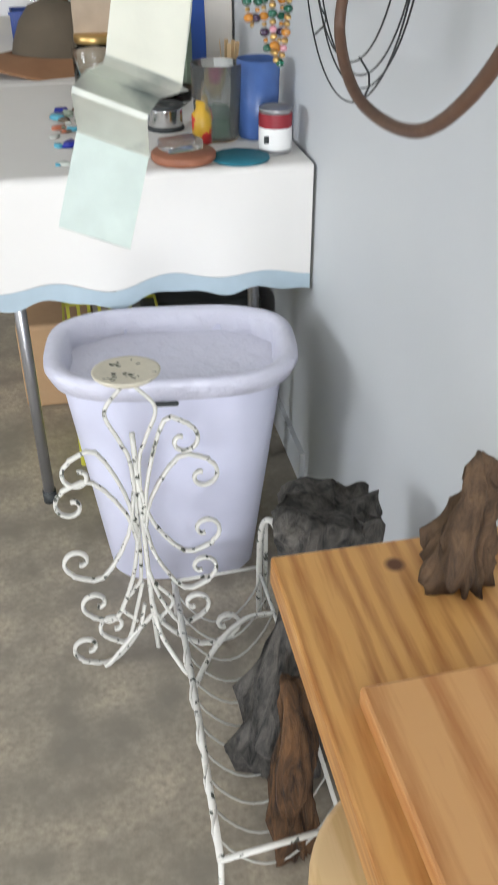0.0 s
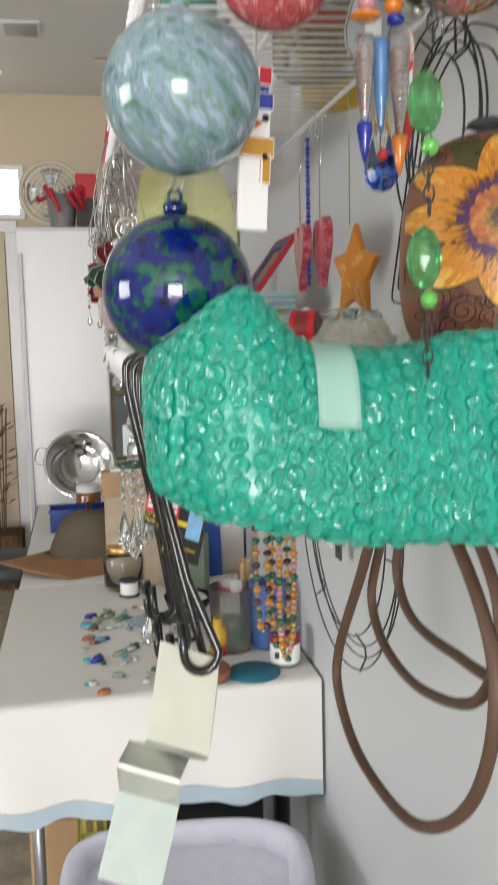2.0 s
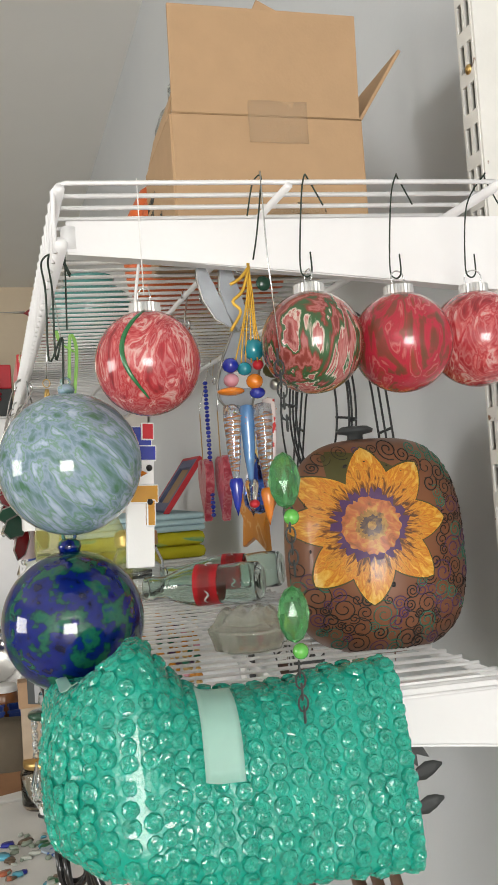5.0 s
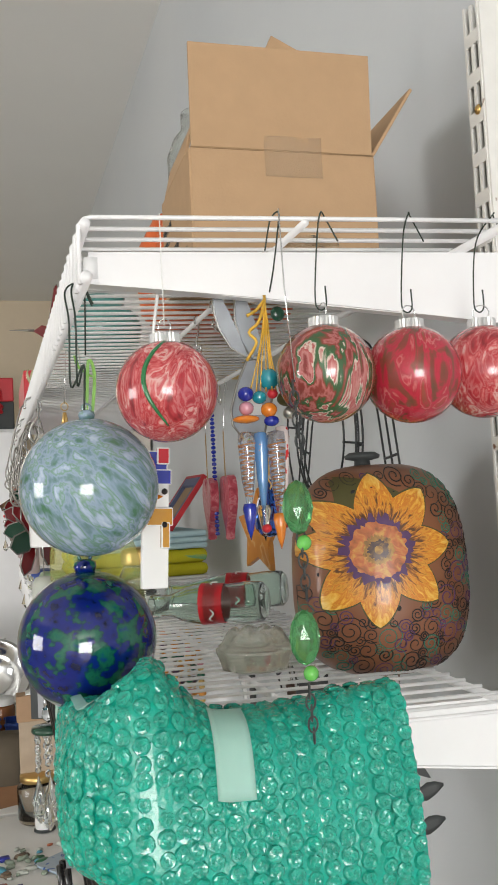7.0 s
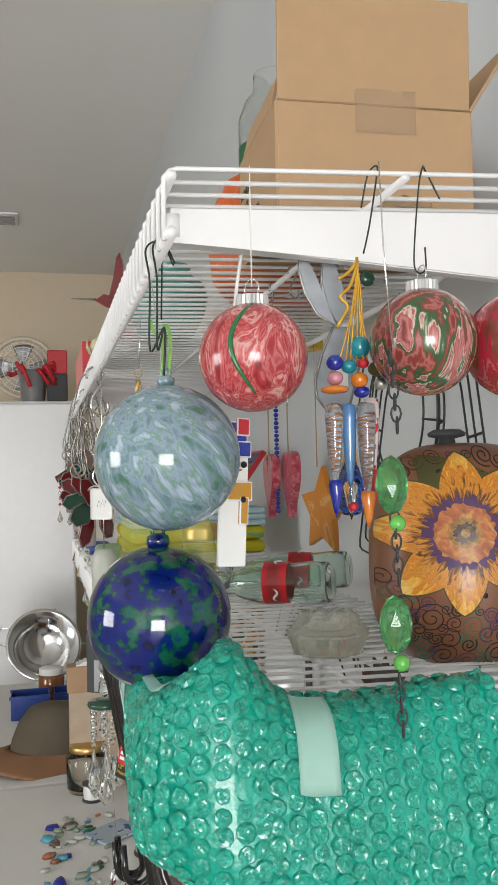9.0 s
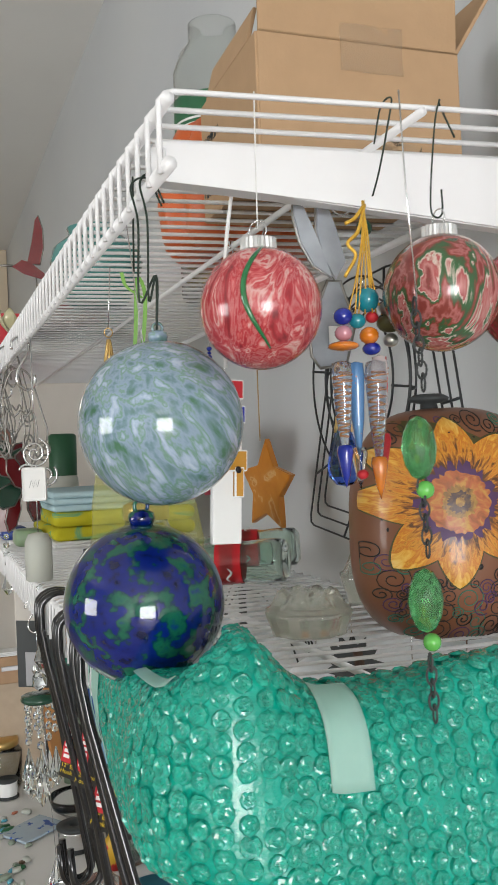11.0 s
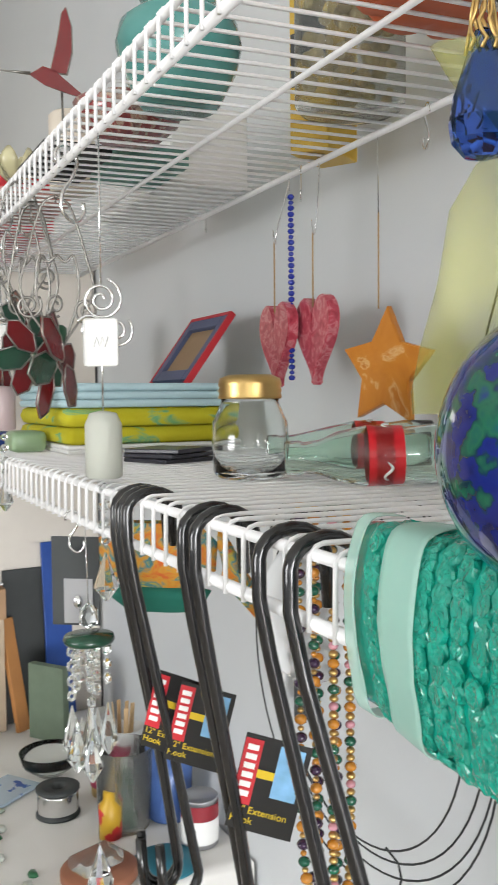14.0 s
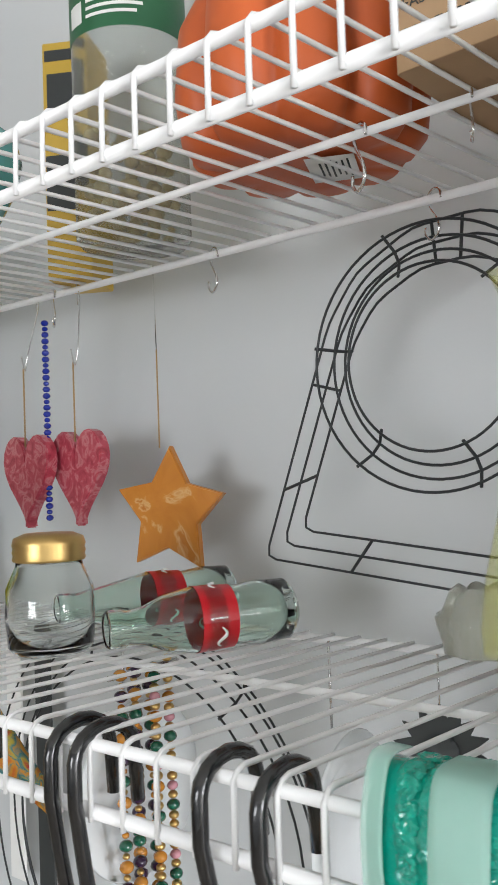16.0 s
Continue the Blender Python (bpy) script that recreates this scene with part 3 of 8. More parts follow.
def glass_ball(x, y, z, r, material, label, knob):
    t = thing("glass_ball", (x, y, z), label, "glass ball", "hanging glass balls")
    bm = bmesh.new()
    ball(bm, (0, 0, 0), r, 56)
    part("globe", bm, material, t)
    bm = bmesh.new()
    k = 0.75 if material == BLUE_GLASS else 0.5
    lathe(bm, [(0, r * 0.97), (0.010 * k, r * 0.985), (0.012 * k, r + 0.004 * k), (0.011 * k, r + 0.009 * k), (0.006 * k, r + 0.012 * k), (0.0, r + 0.0125 * k)], 20)
    tube(bm, [(0.006 * k * math.sin(a), 0, r + 0.015 * k - 0.006 * k * math.cos(a)) for a in [6.283 * i / 14 for i in range(14)]], 0.0018 * k, 8, closed=True)
    part("knob", bm, knob, t, "twisted glass hanging loop")
    return t


glass_ball(0.058, 0.5, 1.604, 0.0485, PALE_GLASS, "pale blue and green streaked blown glass ball hung by wire", PALE_GLASS)
glass_ball(0.059, 0.564, 1.4885, 0.0525, BLUE_GLASS, "cobalt blue and green mottled blown glass ball hung by beads", BLUE_GLASS)
for dx, dy in ((0.0, 0.0), (-0.004, 0.006)):
    wire_thing("ornament_hook", smooth_path([(0.056, 0.494, 1.658), (0.057, 0.494, 1.69), (0.052 + dx, 0.494 + dy, 1.675), (0.052 + dx, 0.49 + dy, 1.72), (0.051 + dx, 0.50 + dy, 1.745), (0.058, 0.502 + dy, 1.751), (0.066, 0.502 + dy, 1.735)]), 0.0007, DARKWIRE, "long dark green wire hook over the shelf lip", "hook", "ornament hooks")
wire_thing("nylon_line", [(0.059, 0.562, 1.555), (0.066, 0.568, 1.66), (0.058, 0.57, 1.745)], 0.0004, CHROME, "thin clear line from the shelf lip", "line")
# beads above the blue ball
bt = thing("bead_string", (0.06, 0.562, 1.557), "string of dark blue and clear beads above the blue ball", "beads")
for i, (r, m_) in enumerate([(0.006, CLEAR), (0.0045, TURQ), (0.006, CLEAR), (0.005, TURQ), (0.0075, COBALT), (0.006, COBALT), (0.0035, CLEAR), (0.006, COBALT), (0.006, COBALT)]):
    bm = bmesh.new()
    ball(bm, (0, 0, 0.004 + i * 0.0105), r, 12, (1, 1, 0.75))
    part("bead", bm, m_, bt)

# ---- green bubble wrap round the shelf's end ----
def wrap_centre(u):
    pts = [Vector((0.064, 0.69, 0)), Vector((0.062, 0.6, 0)), Vector((0.059, 0.51, 0)), Vector((0.068, 0.466, 0)), Vector((0.11, 0.453, 0)), Vector((0.19, 0.447, 0)), Vector((0.26, 0.443, 0))]
    f = u * (len(pts) - 1)
    i = min(int(f), len(pts) - 2)
    t = f - i
    a, b, c, d = pts[max(i - 1, 0)], pts[i], pts[i + 1], pts[min(i + 2, len(pts) - 1)]
    p = 0.5 * (2 * b + (c - a) * t + (2 * a - 5 * b + 4 * c - d) * t * t + (3 * b - a - 3 * c + d) * t ** 3)
    q = 0.5 * ((c - a) + 2 * (2 * a - 5 * b + 4 * c - d) * t + 3 * (3 * b - a - 3 * c + d) * t * t)
    return p, q.normalized()


def lerp_table(u, tab):
    for (a, va), (b, vb) in zip(tab, tab[1:]):
        if u <= b:
            t = (u - a) / (b - a)
            t = t * t * (3 - 2 * t)
            return va + (vb - va) * t
    return tab[-1][1]


def wrap_point(u, v, off=0.0):
    """u along the shelf's edge from the far lip round the corner; v round the roll."""
    p, d = wrap_centre(u)
    out = Vector((d.y, -d.x, 0))
    if out.y > 0.5 or out.x > 0.7:
        out = -out
    zt = lerp_table(u, [(0, 1.447), (0.2, 1.452), (0.42, 1.456), (0.59, 1.486), (0.72, 1.447), (0.82, 1.446), (0.92, 1.454), (1, 1.454)])
    zb = lerp_table(u, [(0, 1.366), (0.2, 1.358), (0.4, 1.358), (0.55, 1.347), (0.75, 1.334), (1, 1.325)])
    w = lerp_table(u, [(0, 0.018), (0.25, 0.026), (0.5, 0.034), (0.75, 0.03), (1, 0.024)])
    ca, sa = math.cos(2 * math.pi * v), math.sin(2 * math.pi * v)
    e = 0.6
    x = abs(ca) ** e * (1 if ca > 0 else -1)
    z = abs(sa) ** e * (1 if sa > 0 else -1)
    wob = 0.004 * noise.noise(Vector((u * 9, v * 7, 0))) + off
    h = (zt - zb) / 2
    lean = lerp_table(u, [(0, 0.0), (0.45, 0.004), (0.65, 0.013), (1, 0.014)])
    return p + out * (x * (w + wob) - z * lean) + Vector((0, 0, (zt + zb) / 2 + z * (h + wob)))


wrap = thing("bubble_wrap_roll", (0, 0, 0), "teal green bubble wrap taped round the end of a wire shelf", "bubble wrap")
bm = bmesh.new()
nu, nv = 60, 36
g = [[bm.verts.new(wrap_point(i / nu, j / nv)) for j in range(nv)] for i in range(nu + 1)]
for i in range(nu):
    for j in range(nv):
        bm.faces.new((g[i][j], g[i + 1][j], g[i + 1][(j + 1) % nv], g[i][(j + 1) % nv]))
bm.faces.new(g[0]), bm.faces.new(g[-1])
part("film", bm, GREEN_WRAP, wrap)
bm = bmesh.new()
dome = [(1.0, 0.0), (0.97, 0.36), (0.82, 0.66), (0.58, 0.72), (0.3, 0.62), (0.0, 0.66)]


def even_loop(u, k):
    """k places round the roll at equal steps, from the inner top over the outside to the inner bottom."""
    vs = [-0.375 + 0.75 * i / 160 for i in range(161)]
    ps = [wrap_point(u, v % 1.0) for v in vs]
    cum = [0.0]
    for a, b in zip(ps, ps[1:]):
        cum.append(cum[-1] + (b - a).length)
    out, i = [], 0
    for j in range(k):
        want = cum[-1] * (j + 0.5) / k
        while cum[i + 1] < want:
            i += 1
        out.append((vs[i] + (vs[i + 1] - vs[i]) * (want - cum[i]) / (cum[i + 1] - cum[i])) % 1.0)
    return out


def even_u(k):
    us = [i / 200 for i in range(201)]
    ps = [wrap_point(u, 0.0) for u in us]
    cum = [0.0]
    for a, b in zip(ps, ps[1:]):
        cum.append(cum[-1] + (b - a).length)
    return [next(us[i] for i in range(201) if cum[i] >= cum[-1] * (j + 0.5) / k) for j in range(k)]


for i, u in enumerate(even_u(39)):
    loop = even_loop(u, 42)
    for j, v in enumerate(loop[i % 2::2]):
        if u < 0.05:
            continue
        c = wrap_point(u, v)
        du, dv = wrap_point(min(u + 0.004, 1), v) - wrap_point(u - 0.004, v), wrap_point(u, v + 0.004) - c
        nrm = du.cross(dv).normalized()
        p0, d0 = wrap_centre(u)
        if nrm.dot(c - Vector((p0.x, p0.y, 1.4))) < 0:
            nrm = -nrm
        q = nrm.to_track_quat("Z", "Y").to_matrix().to_4x4()
        r = random.uniform(0.0055, 0.0062)
        first = len(bm.verts)
        lathe(bm, [(a * r * random.uniform(0.95, 1.05), b * r * random.uniform(0.5, 0.64)) for a, b in dome], 10, (0, 0, 0), Matrix.Translation(c - nrm * 0.0003 + Vector((random.uniform(-1, 1), random.uniform(-1, 1), random.uniform(-1, 1))) * 0.0007) @ q @ pose(0, 0, 0, random.uniform(-6, 6), random.uniform(-6, 6), random.uniform(0, 36)))
        bm.verts.ensure_lookup_table()
        for q in range(first + 10, len(bm.verts)):
            bm.verts[q].co += Vector((random.uniform(-1, 1), random.uniform(-1, 1), random.uniform(-1, 1))) * 0.00045
part("bubble_layer", bm, GREEN_BUBBLE, wrap, "raised air bubbles", False)["kind"] = "stuff"
for u0, u1, v0, v1 in ((0.70, 0.748, 0.01, 0.24), (0.0, 0.03, -0.25, 0.26), (0.07, 0.11, -0.25, 0.26), (0.3, 0.46, 0.17, 0.21)):
    bm = bmesh.new()
    sheet(bm, 6, 20, lambda a, b: wrap_point(u0 + (u1 - u0) * a, (v0 + (v1 - v0) * b) % 1.0, 0.0042), thick=0.0004)
    part("tape_strip", bm, TAPE, wrap, "strip of pale tape")

# ---- painted gourd ----
GX, GY, GZ = 0.337, 0.632, 1.519
GRX, GRY, GRZ = 0.082, 0.072, 0.096


def gourd_front(dx, dz, off=0.0008):
    s = min(0.995, abs(dz) / GRZ) ** (1 / 0.72)
    R = GRX * (1 - s * s) ** 0.31 * (1 - 0.05 * s * (1 if dz > 0 else -1))
    x = max(-R * 0.99, min(R * 0.99, dx))
    y = -math.sqrt(R * R - x * x)
    k = 1 + off / R
    return Vector((x * k, y * k * GRY / GRX, dz))


gourd = thing("painted_gourd", (GX, GY, GZ), "brown gourd box painted with an orange sunflower and dark scrolls", "gourd", rz=-8)
bm = bmesh.new()
prof = []
for i in range(33):
    a = -math.pi / 2 + math.pi * i / 32
    prof.append((max(0, abs(math.cos(a)) ** 0.62) * (1 - 0.05 * math.sin(a)) if 0 < i < 32 else 0, GRZ * (abs(math.sin(a)) ** 0.72) * (1 if a > 0 else -1)))
lathe(bm, [(r * GRX, h) for r, h in prof], 48, squash=GRY / GRX)
part("body", bm, GOURD, gourd)
bm = bmesh.new()
lathe(bm, [(0.008, GRZ - 0.003), (0.007, GRZ + 0.004), (0.016, GRZ + 0.006), (0.017, GRZ + 0.009), (0.012, GRZ + 0.012), (0, GRZ + 0.0125)], 18, (-0.01, 0, 0))
part("lid_knob", bm, SLATE, gourd, "dark knob on the lid")
bm = bmesh.new()
sheet(bm, 8, 6, lambda a, b: gourd_front(-0.05 + 0.055 * a, 0.052 + 0.034 * b * (1 - 0.5 * a * a), 0.0004))
part("leaf_patch", bm, OLIVE, gourd, "olive painted patch")
FX, FZ = -0.02, 0.021


def petal_paint():
    """Brush strokes that run outwards, brown at the root, orange, then yellow at the tip."""
    m = bpy.data.materials.new("orange_yellow_petal_paint")
    m.use_nodes = True
    nt = m.node_tree
    p = nt.nodes["Principled BSDF"]
    p.inputs["Roughness"].default_value, p.inputs["Coat Weight"].default_value = 0.4, 0.2

    def calc(op, a, b):
        n = nt.nodes.new("ShaderNodeMath")
        n.operation = op
        for k, v in enumerate((a, b)):
            if isinstance(v, float):
                n.inputs[k].default_value = v
            else:
                nt.links.new(v, n.inputs[k])
        return n.outputs[0]
    tc = nt.nodes.new("ShaderNodeTexCoord")
    sp = nt.nodes.new("ShaderNodeSeparateXYZ")
    nt.links.new(tc.outputs["Object"], sp.inputs[0])
    dx, dz = calc("SUBTRACT", sp.outputs[0], FX), calc("SUBTRACT", sp.outputs[2], FZ)
    r = calc("SQRT", calc("ADD", calc("MULTIPLY", dx, dx), calc("MULTIPLY", dz, dz)), 0.0)
    cb_ = nt.nodes.new("ShaderNodeCombineXYZ")
    nt.links.new(calc("MULTIPLY", calc("ARCTAN2", dz, dx), 9.0), cb_.inputs[0])
    nt.links.new(calc("MULTIPLY", r, 60.0), cb_.inputs[1])
    n = nt.nodes.new("ShaderNodeTexNoise")
    n.inputs["Scale"].default_value, n.inputs["Detail"].default_value, n.inputs["Distortion"].default_value = 1.6, 5, 0.8
    nt.links.new(cb_.outputs[0], n.inputs["Vector"])
    f = calc("ADD", calc("MULTIPLY", calc("SUBTRACT", r, 0.024), 17.0), calc("MULTIPLY", calc("SUBTRACT", n.outputs["Fac"], 0.5), 1.5))
    rp = ramp_node(nt, [(0.0, (0.09, 0.035, 0.01)), (0.14, (0.3, 0.1, 0.012)), (0.3, (0.6, 0.27, 0.03)), (0.45, (0.52, 0.16, 0.015)), (0.58, (0.64, 0.3, 0.03)), (0.75, (0.72, 0.42, 0.08)), (0.95, (0.76, 0.52, 0.16))], f)
    nt.links.new(rp.outputs[0], p.inputs["Base Color"])
    return m


PETAL = petal_paint()
OCHRE = pattern_mat("ochre_flower_paint", [(0.3, (0.09, 0.04, 0.012)), (0.5, (0.3, 0.15, 0.02)), (0.7, (0.45, 0.26, 0.05))], 140, (1, 1, 1), 1.0, 0.5, 0.1)
DARKSEED = pattern_mat("dark_seed_paint", [(0.35, (0.03, 0.012, 0.02)), (0.6, (0.1, 0.05, 0.02)), (0.7, (0.25, 0.14, 0.03))], 160, (1, 1, 1), 1.0, 0.5, 0.1)
for k in range(8):
    a0 = math.radians(90 + 45 * k + (3 if k % 2 else -2) + (4 if k in (1, 6) else 0))
    for nm, grow, lift, m_ in (("petal_outline", 1.0, 0.0003, OLIVE), ("petal", 0.0, 0.0008, PETAL)):
        bm = bmesh.new()

        def petal(u, v, a0=a0, k=k):
            ln = 0.02 + (0.046 + 0.0014 * grow) * v * (1.0 if k % 2 == 0 else 1.03)
            w = 0.0186 * max(0.0, math.sin(math.pi * (0.2 + 0.8 * v) ** 0.92)) ** 0.62 * (1 - 0.18 * v) + 0.0009 * grow
            w = max(w, 0.0005) if v < 0.999 else 0.0004
            q = (u - 0.5) * 2 * w
            return gourd_front(FX + ln * math.cos(a0) - q * math.sin(a0), FZ + ln * math.sin(a0) + q * math.cos(a0), lift + 0.0001 * (k % 2) + 0.0005 * math.sin(u * math.pi))
        sheet(bm, 6, 16, petal)
        part(nm, bm, m_, gourd)
frng = random.Random(17)
for nm, rb, rough_, off, m_ in (("flower_fringe", 0.0285, 0.16, 0.002, PURPLE), ("flower_ring", 0.0235, 0.07, 0.0024, CENTRE), ("flower_disc", 0.0125, 0.12, 0.0027, OCHRE), ("flower_eye", 0.0085, 0.15, 0.003, DARKSEED), ("flower_heart", 0.0035, 0.1, 0.0033, OCHRE)):
    bm = bmesh.new()
    jag = [1 + frng.uniform(-rough_, rough_) for _ in range(72)]
    sheet(bm, 72, 4, lambda a, b: gourd_front(FX + rb * b * jag[int(round(a * 72)) % 72] * math.cos(a * 6.2832), FZ + rb * b * jag[int(round(a * 72)) % 72] * math.sin(a * 6.2832), off))
    part(nm, bm, m_, gourd)
rng = random.Random(5)
placed = []
for k in range(9000):
    if len(placed) > 150:
        break
    x, z = rng.uniform(-0.08, 0.08), rng.uniform(-0.085, 0.085)
    rr = rng.uniform(0.006, 0.0135) if k < 3000 else rng.uniform(0.004, 0.008)
    if math.hypot(x - FX, z - FZ) < 0.06 + rr * 0.5 or any(math.hypot(x - a, z - b) < (rr + c) * 0.62 for a, b, c in placed) or abs(z) > 0.086 or (abs(x) / GRX) ** 2.6 + (abs(z) / GRZ) ** 3 > 0.9:
        continue
    placed.append((x, z, rr))
    bm = bmesh.new()
    s, ph, tn = rng.choice((-1, 1)), rng.uniform(0, 6.28), rng.uniform(1.4, 2.3)
    tube(bm, [gourd_front(x + rr * (0.15 + 0.85 * t) * math.cos(ph + s * t * tn * 6.28), z + rr * (0.15 + 0.85 * t) * math.sin(ph + s * t * tn * 6.28), -0.0001) for t in [i / 26 for i in range(27)]], rng.uniform(0.00045, 0.00075), 4)
    part("painted_scroll", bm, rng.choice((INK, INK, PURPLE, JADE)), gourd)
for k in range(14):
    a = rng.uniform(0, 6.28)
    bm = bmesh.new()
    c = gourd_front(FX + 0.052 * math.cos(a), FZ + 0.052 * math.sin(a), -0.001)
    ball(bm, c, rng.uniform(0.0016, 0.003), 8, (1, 0.6, 1))
    part("painted_dot", bm, INK, gourd)

# ---- on the upper shelf ----
def text(name, body, size, m, material, parent=None, label=""):
    cu = bpy.data.curves.new(name, "FONT")
    cu.body, cu.size, cu.extrude = body, size, 0.0002
    tmp = bpy.data.objects.new(name, cu)
    scene.collection.objects.link(tmp)
    me = bpy.data.meshes.new_from_object(tmp.evaluated_get(bpy.context.evaluated_depsgraph_get()))
    bpy.data.objects.remove(tmp)
    me.materials.clear()
    me.materials.append(material)
    ob = new(name, me)
    ob.matrix_basis = m
    if parent:
        ob.parent = parent
    if label:
        ob["label"] = label
    return ob


DZ = TOP + 0.002
carton = thing("cardboard_carton", (0.247, 0.648, DZ), "open brown cardboard carton with printed side on the upper shelf", "box", rz=-2)
bm = bmesh.new()
W, D, Hh, T, Bh = 0.166, 0.145, 0.19, 0.003, 0.101
for c, s in (((0, -D / 2, Bh / 2), (W, T, Bh)), ((0, D / 2, Bh / 2), (W, T, Bh)), ((-W / 2, 0, Bh / 2), (T, D, Bh)), ((W / 2, 0, Bh / 2), (T, D, Bh)), ((0, 0, T / 2), (W, D, T))):
    bm = bmesh.new()
    box(bm, c, s, None, 0.0008)
    part("panel", bm, CARD, carton, "", False)
for nm, m_, s in (("flap", Matrix.Translation((0, -D / 2, Bh + 0.001)) @ pose(0, 0, 0, 3, 0, 0), (W - 0.002, T, 0.089)), ("flap", Matrix.Translation((W / 2, 0, Bh)) @ pose(0, 0, 0, 0, 33, 0), (T, D * 0.96, 0.08)), ("flap", Matrix.Translation((-W / 2, 0, Bh)) @ pose(0, 0, 0, 0, 14, 0), (T, D * 0.75, 0.028)), ("flap", Matrix.Translation((0.0, D / 2, Bh)) @ pose(0.0, 0, 0, -2, 26, 0), (W * 0.55, T, 0.19))):
    bm = bmesh.new()
    box(bm, (0, 0, s[2] / 2), s, m_, 0.0006)
    part(nm, bm, CARD, carton, "", False)
# the fold's shade, painted as a thin strip of darker cardboard
bm = bmesh.new()
box(bm, (0, -D / 2 - 0.0018, Bh), (W, 0.0006, 0.001))
part("crease", bm, mat("cardboard_shadowed_fold", (0.3, 0.19, 0.1), 0.85), carton)
bm = bmesh.new()
sheet(bm, 8, 8, lambda u, v: Vector((-0.018 + 0.052 * u, -D / 2 - 0.0026 - 0.0006 * math.sin(u * 9 + v * 5), 0.078 + 0.036 * v)), thick=0.0002)
part("packing_tape", bm, mat("clear_brown_tape", (0.55, 0.4, 0.26), 0.15, vary=0.1, alpha=0.2, bump=0.4, bscale=80), carton, "strip of clear packing tape")
for k, (s, h, sz) in enumerate((("* AN EXPRESSION OF YOUR LOVE", 0.018, 0.0078), ("EASY FOLD DESIGN", 0.034, 0.009), ("PREMIUM", 0.062, 0.011), ("50-PACK", 0.05, 0.009))):
    text("print", s, sz, Matrix(((0, 0, -1, -W / 2 - 0.0018), (-1, 0, 0, 0.068), (0, 1, 0, h), (0, 0, 0, 1))), SLATE, carton, "dark printed lettering")

bag = thing("cellophane_wrap", (0.262, 0.563, DZ), "crumpled clear cellophane in front of the carton", "cellophane")
bm = bmesh.new()
rng = random.Random(3)
sheet(bm, 12, 9, lambda a, b: Vector(((a - 0.5) * 0.05, rng.uniform(-0.006, 0.006), b * 0.026 * (1 - 0.5 * abs(a - 0.5)))))
part("sheet", bm, CLEARPL, bag, "", False)


def pumpkin():
    t = thing("clay_pumpkin", (0.25, 0.846, DZ), "orange glazed clay pumpkin with dark green stem on the upper shelf", "pumpkin")
    bm = bmesh.new()
    n, prof = 72, [(0.0, 0.004), (0.05, 0.002), (0.078, 0.004), (0.088, 0.016), (0.092, 0.05), (0.088, 0.095), (0.07, 0.128), (0.045, 0.142), (0.02, 0.146), (0, 0.144)]
    rings = []
    for r, h in prof:
        if r == 0:
            rings.append([bm.verts.new((0, 0, h))])
            continue
        rings.append([bm.verts.new((r * (1 - 0.2 * (1 - abs(math.sin(4.5 * a))) ** 2) * math.cos(a), r * (1 - 0.2 * (1 - abs(math.sin(4.5 * a))) ** 2) * math.sin(a), h)) for a in [6.28319 * j / n for j in range(n)]])
    for a, b in zip(rings, rings[1:]):
        for j in range(n):
            k = (j + 1) % n
            if len(a) == 1:
                bm.faces.new((a[0], b[k], b[j]))
            elif len(b) == 1:
                bm.faces.new((a[j], a[k], b[0]))
            else:
                bm.faces.new((a[j], a[k], b[k], b[j]))
    part("body", bm, ORANGE, t)
    bm = bmesh.new()
    tube(bm, smooth_path([(0, 0, 0.14), (0.004, 0, 0.152), (-0.008, -0.006, 0.166)]), 0.011, 8)
    for k in range(5):
        a = k * 1.256
        sheet(bm, 3, 4, lambda u, v: Vector((0.036 * v * math.cos(a) - (u - 0.5) * 0.026 * math.sin(3.1 * v * 0.8 + 0.5) * math.sin(a), 0.036 * v * math.sin(a) + (u - 0.5) * 0.026 * math.sin(3.1 * v * 0.8 + 0.5) * math.cos(a), 0.151 - 0.008 * v * v)), thick=0.0015)
    part("stem", bm, LEAFG, t, "dark green leafy stem")
    bm = bmesh.new()
    box(bm, (0.005, -0.02, -0.0004), (0.05, 0.035, 0.0006), pose(0, 0, 0, 0, 0, 25))
    part("price_label", bm, PAPER, t, "white paper price label")
    bm = bmesh.new()
    for k in range(6):
        box(bm, (0.003, -0.032 + k * 0.004, -0.0009), (0.034 - 0.004 * (k % 3), 0.0014, 0.0003), pose(0, 0, 0, 0, 0, 25))
    part("label_print", bm, SLATE, t)


pumpkin()


def jar_lathe(name, x, y, z, prof, material, label, cat, n=32, group=""):
    t = thing(name, (x, y, z), label, cat, group)
    bm = bmesh.new()
    lathe(bm, prof, n)
    part("body", bm, material, t)
    return t


t = jar_lathe("clear_plastic_jar", 0.305, 1.08, DZ, [(0, 0.001), (0.05, 0.001), (0.054, 0.006), (0.054, 0.30), (0.045, 0.325), (0.032, 0.34), (0.032, 0.365), (0.030, 0.365), (0.030, 0.34), (0.043, 0.323), (0.052, 0.298), (0.052, 0.008), (0, 0.004)], CLEARPL, "tall clear plastic jar with a green label on the upper shelf", "jar")
bm = bmesh.new()
sheet(bm, 24, 1, lambda a, b: Vector((0.0546 * math.cos(2.2 + 3.2 * a), 0.0546 * math.sin(2.2 + 3.2 * a), 0.185 + 0.075 * b)))
part("label", bm, mat("green_printed_label", (0.02, 0.12, 0.05), 0.4), t, "green printed label")
bm = bmesh.new()
